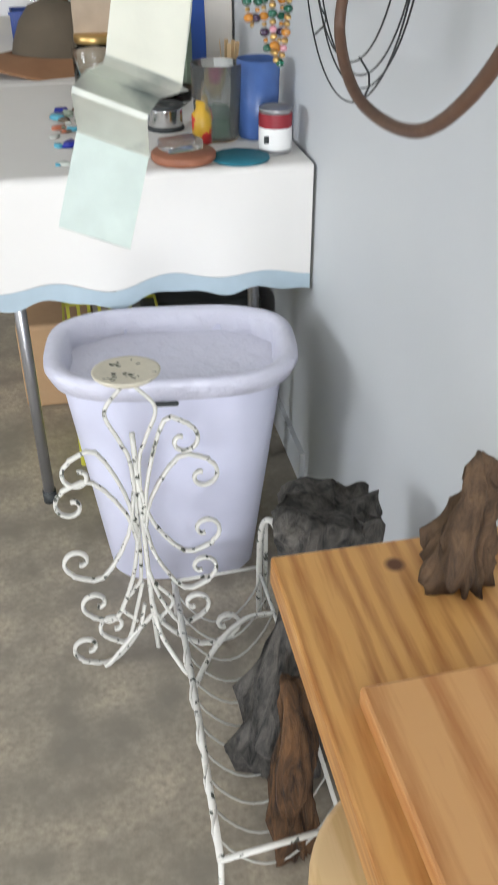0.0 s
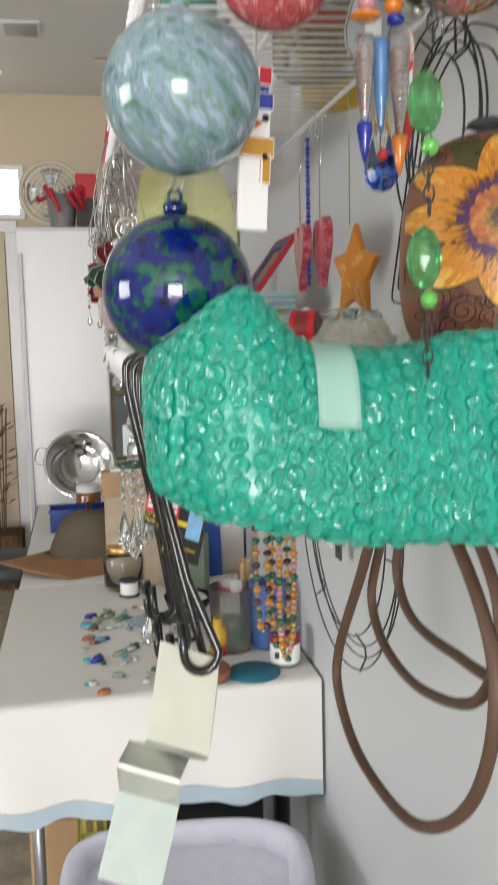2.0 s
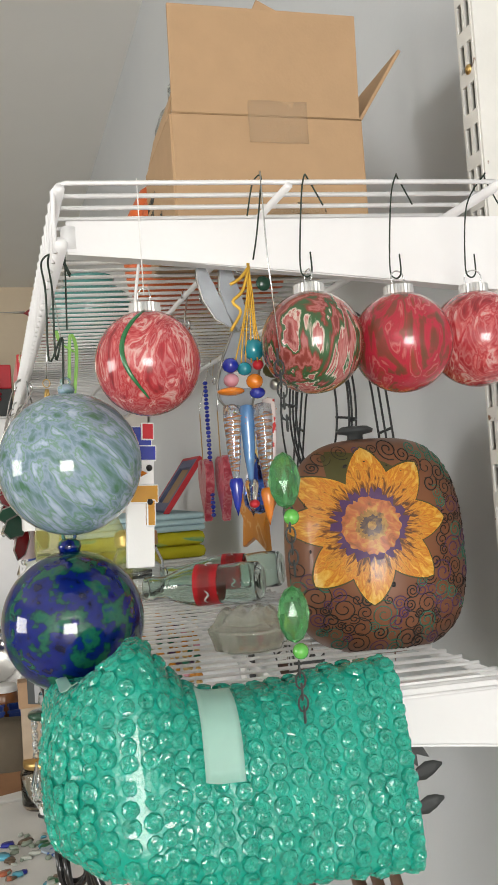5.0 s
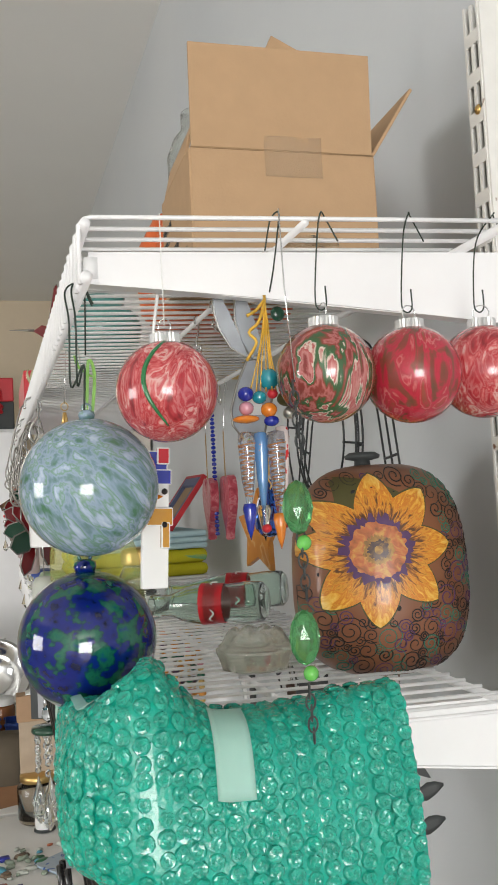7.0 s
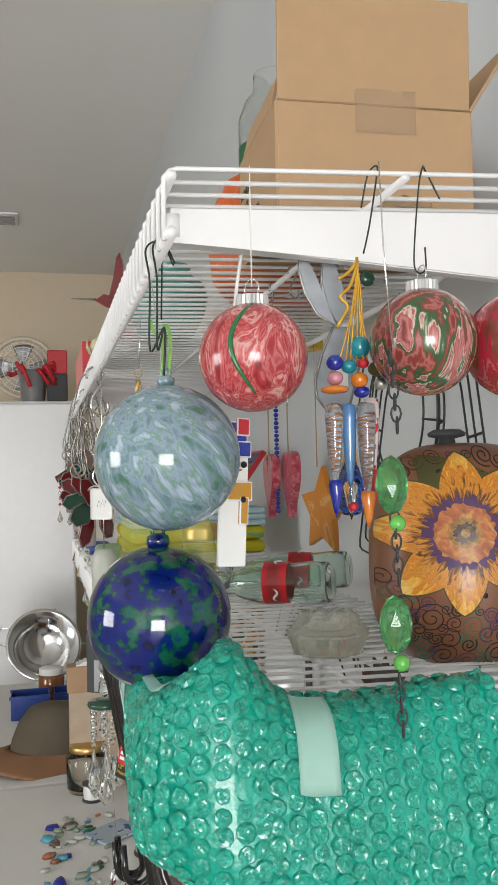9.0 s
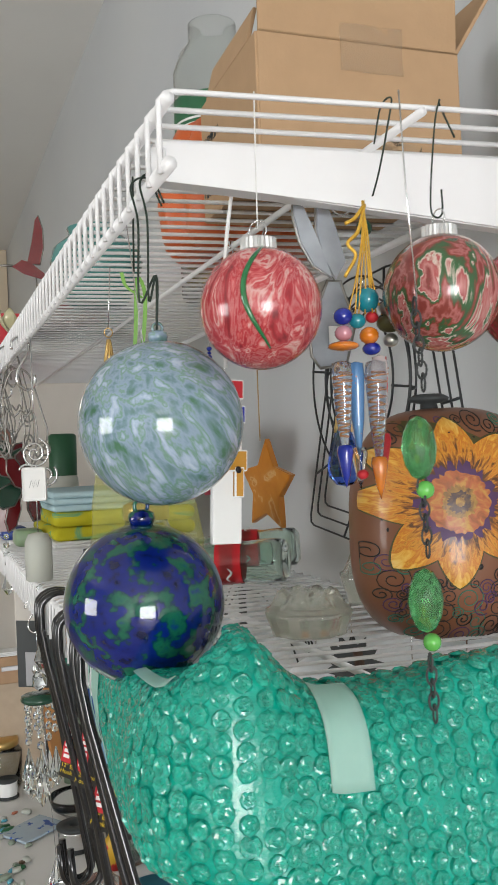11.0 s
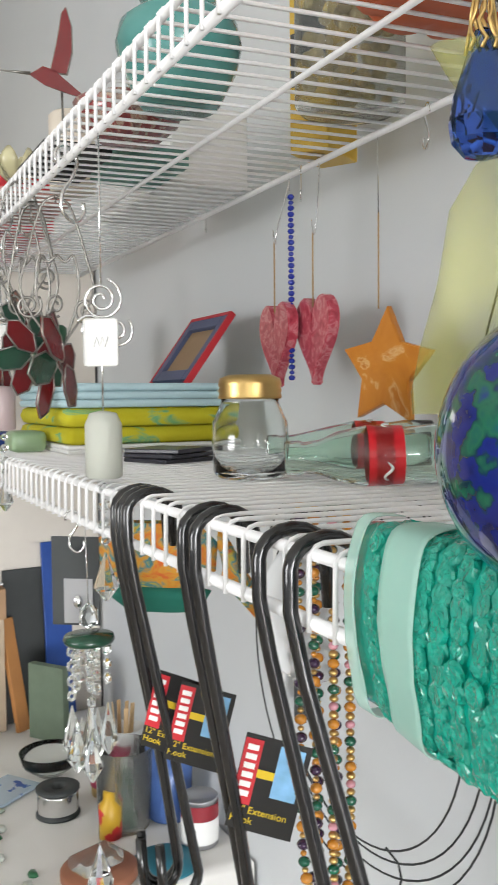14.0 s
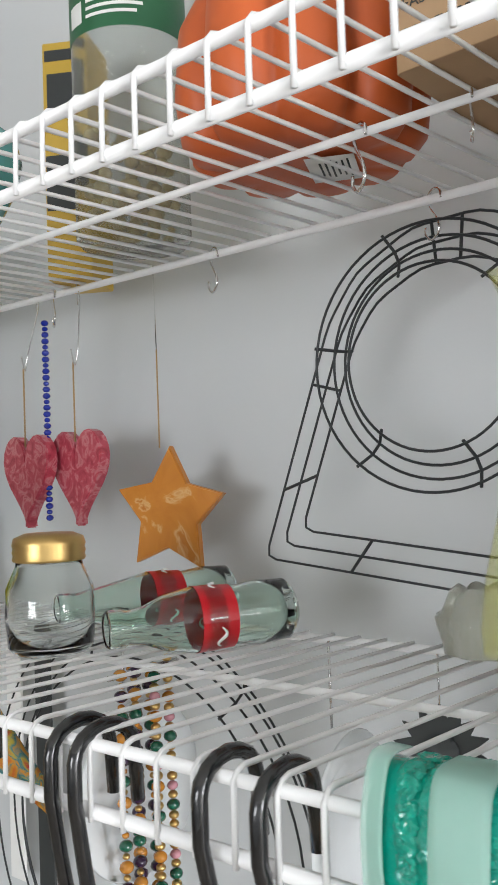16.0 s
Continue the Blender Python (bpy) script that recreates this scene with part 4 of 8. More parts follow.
for k in range(5):
    sheet(bm, 8, 1, lambda a, b: Vector((0.0551 * math.cos(3.2 + (0.9 + 0.1 * (k % 2)) * a), 0.0551 * math.sin(3.2 + (0.9 + 0.1 * (k % 2)) * a), 0.225 - 0.007 * k + 0.003 * b)))
sheet(bm, 6, 1, lambda a, b: Vector((0.0551 * math.cos(2.75 + 0.35 * a), 0.0551 * math.sin(2.75 + 0.35 * a), 0.195 + 0.02 * b)))
part("label_print", bm, PAPER, t)
rng = random.Random(11)
bm = bmesh.new()
for k in range(60):
    a, r = rng.uniform(0, 6.28), 0.042 * math.sqrt(rng.random())
    ball(bm, (r * math.cos(a), r * math.sin(a), 0.014 + rng.uniform(0, 0.1)), rng.uniform(0.006, 0.009), 8)
part("filling", bm, mat("sand_coloured_beads", (0.5, 0.4, 0.2), 0.4, vary=0.3), t, "pale sandy beads")

t = thing("yellow_carton", (0.372, 1.235, DZ), "tall yellow and black printed pack on the upper shelf", "pack", rz=30)
bm = bmesh.new()
box(bm, (0, 0, 0.13), (0.075, 0.05, 0.26), None, 0.002)
part("body", bm, mat("yellow_printed_card", (0.62, 0.4, 0.05), 0.45, vary=0.1), t, "", False)
bm = bmesh.new()
box(bm, (-0.0376, 0, 0.20), (0.0008, 0.04, 0.05))
box(bm, (-0.0376, 0, 0.105), (0.0008, 0.046, 0.06))
box(bm, (-0.0376, 0, 0.245), (0.0008, 0.044, 0.012))
part("print", bm, SLATE, t, "black printed panels", False)

t = jar_lathe("teal_vase", 0.152, 1.145, DZ, [(0, 0), (0.036, 0), (0.04, 0.004), (0.056, 0.035), (0.061, 0.058), (0.057, 0.076), (0.042, 0.088), (0.036, 0.092), (0.036, 0.099), (0.038, 0.103), (0.036, 0.104), (0.033, 0.099), (0.033, 0.09), (0, 0.06)], TEAL, "squat teal glazed pottery vase on the upper shelf", "vase")
t = thing("patterned_bowl", (0.145, 1.275, DZ), "dark red and cream patterned bowl on the upper shelf", "bowl")
bm = bmesh.new()
lathe(bm, [(0, 0), (0.03, 0), (0.055, 0.02), (0.06, 0.04), (0.057, 0.04), (0.05, 0.022), (0, 0.006)], 32)
part("body", bm, pattern_mat("dark_red_floral_glaze", [(0.3, (0.1, 0.01, 0.015)), (0.5, (0.25, 0.03, 0.03)), (0.56, (0.4, 0.3, 0.22)), (0.7, (0.1, 0.01, 0.02))], 55, distort=1.5, rough=0.3), t)
for nm, c, s, m_, lab in (("black_tray", (0.105, 1.40, DZ + 0.006), (0.08, 0.14, 0.012), SLATE, "flat black tray lying on the upper shelf"), ("green_box", (0.2, 1.40, DZ + 0.012), (0.09, 0.12, 0.024), mat("sea_green_card", (0.14, 0.3, 0.26), 0.6), "flat sea-green box lying on the upper shelf"), ("white_box", (0.3, 1.55, DZ + 0.05), (0.11, 0.3, 0.1), PAPER, "plain white cardboard box on the upper shelf"), ("red_box", (0.13, 1.98, DZ + 0.05), (0.13, 0.36, 0.1), REDM, "bright red cardboard box on the upper shelf"), ("pink_pack", (0.12, 1.68, DZ + 0.01), (0.1, 0.16, 0.02), mat("dull_pink_card", (0.5, 0.28, 0.25), 0.6), "flat dull pink pack on the upper shelf")):
    bm = bmesh.new()
    box(bm, (0, 0, 0), s, None, 0.0025)
    o = tagged(part(nm, bm, m_, None, "", False), lab, nm.split("_")[1])
    o.location = c
jar_lathe("white_candle", 0.15, 1.52, DZ, [(0, 0), (0.03, 0), (0.031, 0.003), (0.031, 0.1), (0.027, 0.104), (0, 0.1)], mat("ivory_wax", (0.7, 0.62, 0.52), 0.45, vary=0.04), "thick ivory pillar candle on the upper shelf", "candle")

bird = thing("glass_hummingbird", (0.105, 1.4, DZ + 0.046), "dark red stained glass hummingbird on a wire stem", "glass bird", rz=0)
bm = bmesh.new()
for f in ([(-0.035, 0.062), (-0.02, 0.072), (-0.008, 0.068), (0.018, 0.045), (0.03, 0.035), (0.01, 0.04), (-0.018, 0.05)], [(-0.012, 0.066), (-0.004, 0.1), (0.002, 0.135), (0.006, 0.142), (0.012, 0.12), (0.012, 0.09), (0.006, 0.064)]):
    vs = [bm.verts.new((x, -0.35 * x, z)) for x, z in f]
    fc = bm.faces.new(vs)
    solid(bm, [fc], 0.003)
part("glass", bm, REDGLASS, bird, "", False)
bm = bmesh.new()
tube(bm, [(-0.034, 0.012, 0.064), (-0.075, 0.026, 0.067)], [0.0022, 0.0006], 6)
tube(bm, [(0.0, 0, 0.052), (0.002, 0, -0.044)], 0.0014, 6)
for f in ([(-0.012, 0.066), (-0.004, 0.1), (0.002, 0.135), (0.006, 0.142), (0.012, 0.12), (0.012, 0.09), (0.006, 0.064)],):
    tube(bm, [(x, -0.35 * x, z) for x, z in f], 0.0015, 6, closed=True)
lathe(bm, [(0, -0.046), (0.018, -0.046), (0.016, -0.042), (0, -0.041)], 16)
part("lead_edge", bm, LEAD, bird, "dull lead edging and stand")
tul = thing("tulip_candle_holder", (0.095, 1.62, DZ), "stained glass tulip candle holder with cream petals", "candle holder")
for k in range(6):
    bm = bmesh.new()
    a = k * 1.047
    sheet(bm, 4, 5, lambda u, v: Vector(((0.012 + 0.02 * math.sin(v * 2.2)) * math.cos(a + (u - 0.5) * 0.9 * math.sin(3.1 * v * 0.85 + 0.3)), (0.012 + 0.02 * math.sin(v * 2.2)) * math.sin(a + (u - 0.5) * 0.9 * math.sin(3.1 * v * 0.85 + 0.3)), 0.03 + 0.045 * v)), thick=0.002)
    part("petal", bm, mat("cream_stained_glass", (0.45, 0.42, 0.25), 0.2, coat=0.6) if k == 0 else bpy.data.materials["cream_stained_glass"], tul)
bm = bmesh.new()
lathe(bm, [(0, 0), (0.03, 0), (0.028, 0.006), (0.008, 0.012), (0.006, 0.028), (0.014, 0.034), (0, 0.036)], 18)
part("foot", bm, LEAD, tul, "dark metal foot")

# ---- hung from the upper shelf ----
def s_hook(x, y, z, s=1.0, rz=0, label="bent steel S hook on the shelf wire"):
    pts = [(-0.008, 0, -0.004), (-0.007, 0, 0.003), (0, 0, 0.006), (0.007, 0, 0.0), (0.004, 0, -0.01), (-0.003, 0, -0.02), (-0.004, 0, -0.03), (0.004, 0, -0.036), (0.011, 0, -0.031), (0.011, 0, -0.024)]
    bm = bmesh.new()
    tube(bm, smooth_path([Vector(p) * s for p in pts], 4), 0.0012 * s, 6)
    o = tagged(part("s_hook", bm, CHROME), label, "hook", "S hooks")
    o.matrix_basis = pose(x, y, z, 0, 0, rz)
    return o


for x, y, z, s, rz in ((0.055, 1.2, TOP - 0.042, 1.7, 20), (0.055, 1.5, TOP - 0.042, 1.4, 20), (0.055, 1.76, TOP - 0.042, 1.3, 20), (0.055, 2.0, TOP - 0.042, 1.3, 30), (0.208, 0.775, TOP - 0.004, 1.0, 60), (0.208, 0.70, TOP - 0.004, 0.7, 30), (0.36, 1.03, TOP - 0.004, 1.0, 70), (0.36, 1.27, TOP - 0.004, 1.0, 60), (0.36, 0.80, TOP - 0.002, 0.95, 70), (0.36, 1.55, TOP - 0.004, 0.7, 70)):
    s_hook(x, y, z, s, rz)

# frosted glass snowman slab, one plain piece
bm = bmesh.new()
for c, s, i in (((0, 0, 0.028), (0.021, 0.005, 0.056), 0), ((0, 0, 0.068), (0.021, 0.005, 0.024), 0), ((0.0, -0.003, 0.054), (0.026, 0.005, 0.014), 1), ((0.007, -0.004, 0.04), (0.007, 0.004, 0.02), 1), ((0, -0.001, 0.084), (0.024, 0.007, 0.012), 2), ((0, -0.001, 0.096), (0.018, 0.006, 0.016), 2), ((0.005, -0.004, 0.1), (0.01, 0.003, 0.013), 3)):
    box(bm, c, s, None, 0.001, i)
for x, z in ((-0.007, 0.072), (0.006, 0.073), (0.006, 0.048)):
    ball(bm, (x, -0.005, z), 0.0025, 10, index=4)
lathe(bm, [(0.003, 0), (0, 0.01)], 8, (0, 0, 0), pose(-0.001, -0.003, 0.069, 90, 0, 20), 5)
sn = tagged(part("snowman_ornament", bm, [PAPER, mat("mustard_glass", (0.5, 0.24, 0.03), 0.2, coat=0.6), COBALT, REDM, INK, ORANGEM], None, "", False), "white glass snowman slab ornament with blue hat and mustard scarf", "ornament")
sn.matrix_basis = pose(0.107, 0.535, 1.526, 0, 3, 8)
wire_thing("cord", smooth_path([(0.112, 0.535, 1.64), (0.112, 0.53, 1.70), (0.118, 0.53, 1.745), (0.125, 0.53, 1.78)]), 0.0013, PAPER, "white cord tied to a shelf wire", "cord")

# white glass angel wings with lead edges
angel = thing("glass_angel", (0.19, 0.53, 1.60), "milky stained glass angel with lead edges and green bead", "ornament")
for yo, f in zip((0.0, 0.0045, 0.009), ([(-0.002, 0.1), (-0.015, 0.108), (-0.024, 0.123), (-0.028, 0.14), (-0.0275, 0.152), (-0.023, 0.15), (-0.016, 0.136), (-0.009, 0.119)], [(0.003, 0.1), (-0.005, 0.114), (-0.0095, 0.132), (-0.0085, 0.15), (-0.006, 0.156), (-0.001, 0.15), (0.005, 0.134), (0.011, 0.112)], [(0.0, 0.1), (-0.009, 0.08), (-0.015, 0.06), (-0.014, 0.048), (-0.008, 0.04), (0.012, 0.042), (0.02, 0.07), (0.01, 0.1)])):
    bm = bmesh.new()
    fc = bm.faces.new([bm.verts.new((x, yo, z)) for x, z in f])
    solid(bm, [fc], 0.003)
    part("glass_piece", bm, MILK, angel, "", False)
    bm = bmesh.new()
    tube(bm, [(x, yo, z) for x, z in f], 0.0011, 6, closed=True)
    part("lead_edge", bm, LEAD, angel)
bm = bmesh.new()
ball(bm, (0.024, -0.003, 0.135), 0.006, 14, (1, 0.5, 1))
part("bead", bm, GREENGLASS, angel)
bm = bmesh.new()
tube(bm, [(0.012 * math.cos(a) + 0.008, 0, 0.165 + 0.022 * math.sin(a)) for a in [6.283 * i / 20 for i in range(20)]], 0.0009, 6, closed=True)
part("hanging_loop", bm, CHROME, angel)
bm = bmesh.new()
box(bm, (0.004, 0.006, 0.062), (0.012, 0.0008, 0.013), None, 0.0004)
bm.verts.ensure_lookup_table()
part("price_label", bm, PAPER, angel, "small white price label", False)


def beads(name, pts, specs, label, cat, step=None, squash=0.8, n=12, group=""):
    """Beads along a path, one after another; specs: (radius, material) repeated."""
    t = thing(name, pts[0], label, cat, group)
    o = Vector(pts[0])
    path = [Vector(p) for p in pts]
    made, k, acc, need = {}, 0, 0.0, specs[0][0]
    for a, b in zip(path, path[1:]):
        seg = (b - a).length
        d = 0.0
        while acc + seg - d >= need:
            d += need - acc
            acc = 0.0
            r, m_ = specs[k % len(specs)]
            key = (r, m_.name)
            if key not in made:
                bm = bmesh.new()
                ball(bm, (0, 0, 0), r, n, (1, 1, squash))
                ob = part("bead", bm, m_, t)
                made[key] = ob.data
            else:
                ob = new("bead", made[key])
                ob.parent = t
            ob.location = a + (b - a) * (d / seg) - o
            ob.rotation_euler = (b - a).to_track_quat("Z", "Y").to_euler()
            need = (r + specs[(k + 1) % len(specs)][0]) * squash * (step or 1.0)
            k += 1
        acc += seg - d
    return t


# cluster of lampwork icicles on gold thread
ic = thing("glass_icicle_cluster", (0.186, 0.482, 1.571), "bunch of coloured lampwork glass icicles on gold thread", "ornament")
ic.scale = (0.9, 0.9, 0.8)
ICE = mat("milky_clear_glass", (0.72, 0.78, 0.84), 0.06, vary=0.1, scale=60, bump=0.2, trans=0.9, coat=0.8)
for x, y, z0, z1, r, m_, tip in ((-0.018, 0.002, 0.012, 0.085, 0.0072, ICE, COBALT), (0.006, -0.002, 0.002, 0.085, 0.0076, ICE, ORANGEM), (-0.004, 0.008, 0.01, 0.085, 0.006, mat("pale_blue_glass", (0.1, 0.25, 0.5), 0.1, coat=1), CLEAR), (0.014, 0.006, 0.02, 0.09, 0.0058, mat("white_red_striped_glass", (0.7, 0.6, 0.58), 0.15, coat=1, second=(0.6, 0.02, 0.02), sec_scale=90, sec_lo=0.55, sec_hi=0.57), REDM)):
    bm = bmesh.new()
    lathe(bm, [(0, z0), (r * 0.35, z0 + 0.008), (r * 0.75, z0 + (z1 - z0) * 0.4), (r, z1 - 0.012), (r * 0.9, z1 - 0.002), (0, z1)], 14, (x, y, 0))
    part("icicle", bm, m_, ic)
    bm = bmesh.new()
    lathe(bm, [(0, z0 - 0.026), (0.0028, z0 - 0.016), (0.0058, z0 + 0.002), (0.005, z0 + 0.007), (0, z0 + 0.008)], 12, (x, y, 0))
    part("tip", bm, tip, ic)
    bm = bmesh.new()
    pts = [(x + (0.35 + 0.6 * i / 40) * r * math.cos(i * 1.6), y + (0.35 + 0.6 * i / 40) * r * math.sin(i * 1.6), z0 + 0.014 + (z1 - z0 - 0.024) * i / 40) for i in range(41)]
    tube(bm, pts, 0.0009, 5)
    part("inner_thread", bm, ORANGEM, ic, "orange glass twist")
for x, y, z, r, m_, sq in ((-0.018, -0.003, 0.118, 0.0068, COBALT, 1), (-0.018, -0.003, 0.105, 0.0062, PINKB, 1), (-0.019, -0.004, 0.095, 0.011, ORANGEM, 0.35), (-0.006, -0.001, 0.115, 0.006, TURQ, 1), (0.0, -0.006, 0.103, 0.0068, ORANGEM, 1), (0.002, -0.005, 0.093, 0.0065, COBALT, 0.8), (0.005, -0.002, 0.118, 0.0045, REDM, 1), (0.003, 0, 0.132, 0.0085, TURQ, 1.2), (0.016, -0.004, 0.125, 0.0058, SILVERB, 1), (0.017, -0.005, 0.113, 0.0092, OLIVE, 0.8), (0.0185, -0.013, 0.113, 0.003, SILVERB, 1), (0.018, -0.004, 0.100, 0.0055, SILVERB, 1), (-0.003, 0.006, -0.004, 0.004, REDM, 1)):
    bm = bmesh.new()
    ball(bm, (x, y, z), r, 14, (1, 1, sq))
    part("bead", bm, m_, ic)
bm = bmesh.new()
for k in range(7):
    tube(bm, smooth_path([(-0.014 + 0.0045 * k, -0.003 - 0.002 * math.sin(k * 2), 0.12), (-0.007 + 0.0022 * k + 0.001 * math.sin(k * 5), -0.004, 0.142), (0.0 + 0.0007 * k, -0.002 + 0.001 * math.sin(k * 3), 0.168), (0.003 + 0.0008 * math.sin(k * 4), 0, 0.19)], 4), 0.0006, 5)
tube(bm, smooth_path([(0.003, -0.002, 0.187), (-0.004, -0.004, 0.17), (-0.013, -0.005, 0.162), (-0.007, -0.005, 0.155), (-0.016, -0.005, 0.142)], 4), 0.0013, 6)
tube(bm, smooth_path([(0.003, -0.002, 0.187), (-0.006, -0.004, 0.178), (-0.014, -0.005, 0.174)], 4), 0.0013, 6)
for v in bm.verts:
    v.co.z = 0.12 + (v.co.z - 0.12) * 1.28
part("gold_thread", bm, GOLDTHREAD, ic, "knotted gold thread")
wire_thing("ornament_hook", smooth_path([(0.189, 0.47, 1.738), (0.19, 0.462, 1.752), (0.191, 0.452, TOP - 0.01), (0.191, Y0 - 0.015, TOP + 0.004), (0.186, Y0 - 0.011, TOP), (0.181, Y0 - 0.01, TOP - 0.022)]), 0.0006, DARKWIRE, "thin dark green wire hook over the shelf's end wire", "hook", "ornament hooks")


def chain(bm, p0, p1, n, lw=0.0032, ll=0.0052, r=0.0007):
    p0, p1 = Vector(p0), Vector(p1)
    for i in range(n):
        c = p0 + (p1 - p0) * (i + 0.5) / n
        s, cc = (1, 0) if i % 2 else (0.25, 0.97)
        tube(bm, [c + Vector((s * lw * math.cos(a), cc * lw * math.cos(a), ll * math.sin(a))) for a in [6.283 * j / 12 for j in range(12)]], r, 5, closed=True)


gc = thing("crystal_chain", (0.188, 0.424, 1.431), "gunmetal chain with large green faceted beads", "bead chain")
for z0, z1, n in ((0.185, 0.235, 7), (0.092, 0.135, 6), (0.0, 0.036, 5)):
    bm = bmesh.new()
    chain(bm, (0.002 * (z0 > 0.1), 0, z0), (-0.002, 0, z1), n)
    part("chain", bm, SLATE, gc)
for z in (0.152, 0.067):
    bm = bmesh.new()
    bmesh.ops.create_icosphere(bm, subdivisions=2, radius=0.0135, matrix=Matrix.Translation((-0.003, 0, z)) @ Matrix.Diagonal((0.78, 0.62, 1.35, 1)))
    part("crystal", bm, GREEN_CLEAR, gc, "faceted green crystal bead", False)
    bm = bmesh.new()
    ball(bm, (0.0, 0, z - 0.0235), 0.0052, 14)
    part("bead", bm, LIMEB, gc, "lime green bead")
bm = bmesh.new()
tube(bm, [(0, 0, 0.235), (-0.004, 0.0, 0.30), (-0.004, 0.003, TOP - 1.431)], 0.0005, 5)
part("wire", bm, CHROME, gc)

# blue drop with a gold cap
dr = thing("blue_crystal_drop", (0.052, 0.611, 1.594), "sapphire blue faceted glass drop with gold filigree cap", "ornament")
bm = bmesh.new()
lathe(bm, [(0, 0.0), (0.009, 0.002), (0.0155, 0.009), (0.0172, 0.018), (0.0145, 0.031), (0.009, 0.046), (0.004, 0.058), (0, 0.06)], 11)
part("crystal", bm, BLUE_CLEAR, dr, "", False)
bm = bmesh.new()
for k in range(8):
    a = k * 0.785
    tube(bm, [(0.0085 * math.cos(a + 0.3 * s) * (1 - i / 11) ** 0.9, 0.0085 * math.sin(a + 0.3 * s) * (1 - i / 11) ** 0.9, 0.048 + 0.0043 * i) for i, s in [(i, math.sin(i * 1.7)) for i in range(11)]], 0.0011, 5)
tube(bm, [(0.004 * math.cos(a), 0, 0.097 + 0.004 * math.sin(a)) for a in [6.283 * j / 10 for j in range(10)]], 0.0006, 5, closed=True)
part("cap", bm, GOLD, dr, "gold filigree cap")
bm = bmesh.new()
tube(bm, [(0, 0, 0.1), (0.004, 0, TOP - 0.042 - 1.589)], 0.0005, 5)
part("thread", bm, CHROME, dr)

dr.scale = (0.74, 0.74, 0.82)
copy_thing(dr, pose(0.21, 0.564, 1.557))["label"] = "sapphire blue glass drop with gold cap among the icicles"

# organza pouch
og = thing("organza_pouch", (0.068, 0.605, 1.5), "sheer yellow-green organza pouch tied with lime ribbon", "pouch", rz=-30)
og.scale = (0.8, 0.8, 0.86)
bm = bmesh.new()
lathe(bm, [(0.05, 0.0), (0.052, 0.01), (0.051, 0.03), (0.046, 0.06), (0.037, 0.088), (0.023, 0.108), (0.011, 0.118), (0.018, 0.128), (0.032, 0.145), (0.04, 0.16)], 64, squash=0.3)
for v in bm.verts:
    a = math.atan2(v.co.y, v.co.x)
    k = 1 + 0.12 * math.sin(9 * a + v.co.z * 30)
    v.co.x, v.co.y = v.co.x * k, v.co.y * k + 0.003 * math.sin(7 * a)
part("fabric", bm, ORGANZA, og)
bm = bmesh.new()
tube(bm, [(0.013 * math.cos(a), 0.006 * math.sin(a), 0.118) for a in [6.283 * j / 16 for j in range(16)]], 0.0013, 6, closed=True)
for pts in ([(0.0, -0.006, 0.118), (0.006, -0.012, 0.15), (0.012, -0.01, 0.19), (0.014, -0.004, 0.23), (0.006, 0, 0.245), (0.004, -0.004, 0.2), (0, -0.008, 0.15), (-0.002, -0.006, 0.12)], [(0.012, -0.004, 0.228), (-0.002, -0.006, 0.238), (-0.006, -0.006, 0.25)]):
    p = smooth_path(pts, 4)
    for i in range(len(p) - 1):
        d = Vector((0.0016, 0.0006, 0))
        bm.faces.new([bm.verts.new(q) for q in (p[i] - d, p[i] + d, p[i + 1] + d, p[i + 1] - d)])
part("ribbon", bm, RIBBON, og, "lime green satin ribbon")
wire_thing("ornament_hook", [(0.07, 0.602, 1.715), (0.072, 0.602, TOP - 0.002)], 0.0007, DARKWIRE, "thin dark green wire hook under the shelf wires", "hook", "ornament hooks")

# hearts, star and bead string on the rear bar
def slab(name, outline, thick, material, label, cat, m, bev=0.0015):
    bm = bmesh.new()
    fc = bm.faces.new([bm.verts.new((x, 0, z)) for x, z in outline])
    r = bmesh.ops.extrude_face_region(bm, geom=[fc])
    bmesh.ops.translate(bm, verts=[v for v in r["geom"] if isinstance(v, bmesh.types.BMVert)], vec=(0, thick, 0))
    bmesh.ops.recalc_face_normals(bm, faces=bm.faces)
    if bev:
        es = [e for e in bm.edges if abs(e.verts[0].co.y - e.verts[1].co.y) < 1e-6]
        bmesh.ops.bevel(bm, geom=es, offset=bev, segments=2, affect="EDGES")
    o = part(name, bm, material, None, "", False)
    o.matrix_basis = m
    return tagged(o, label, cat)


def heart(w, h):
    pts = []
    for i in range(40):
        a = 2 * math.pi * i / 40
        pts.append((w / 2 * math.sin(a) ** 3, h / 2 * (13 * math.cos(a) - 5 * math.cos(2 * a) - 2 * math.cos(3 * a) - math.cos(4 * a)) / 14.5))
    return pts


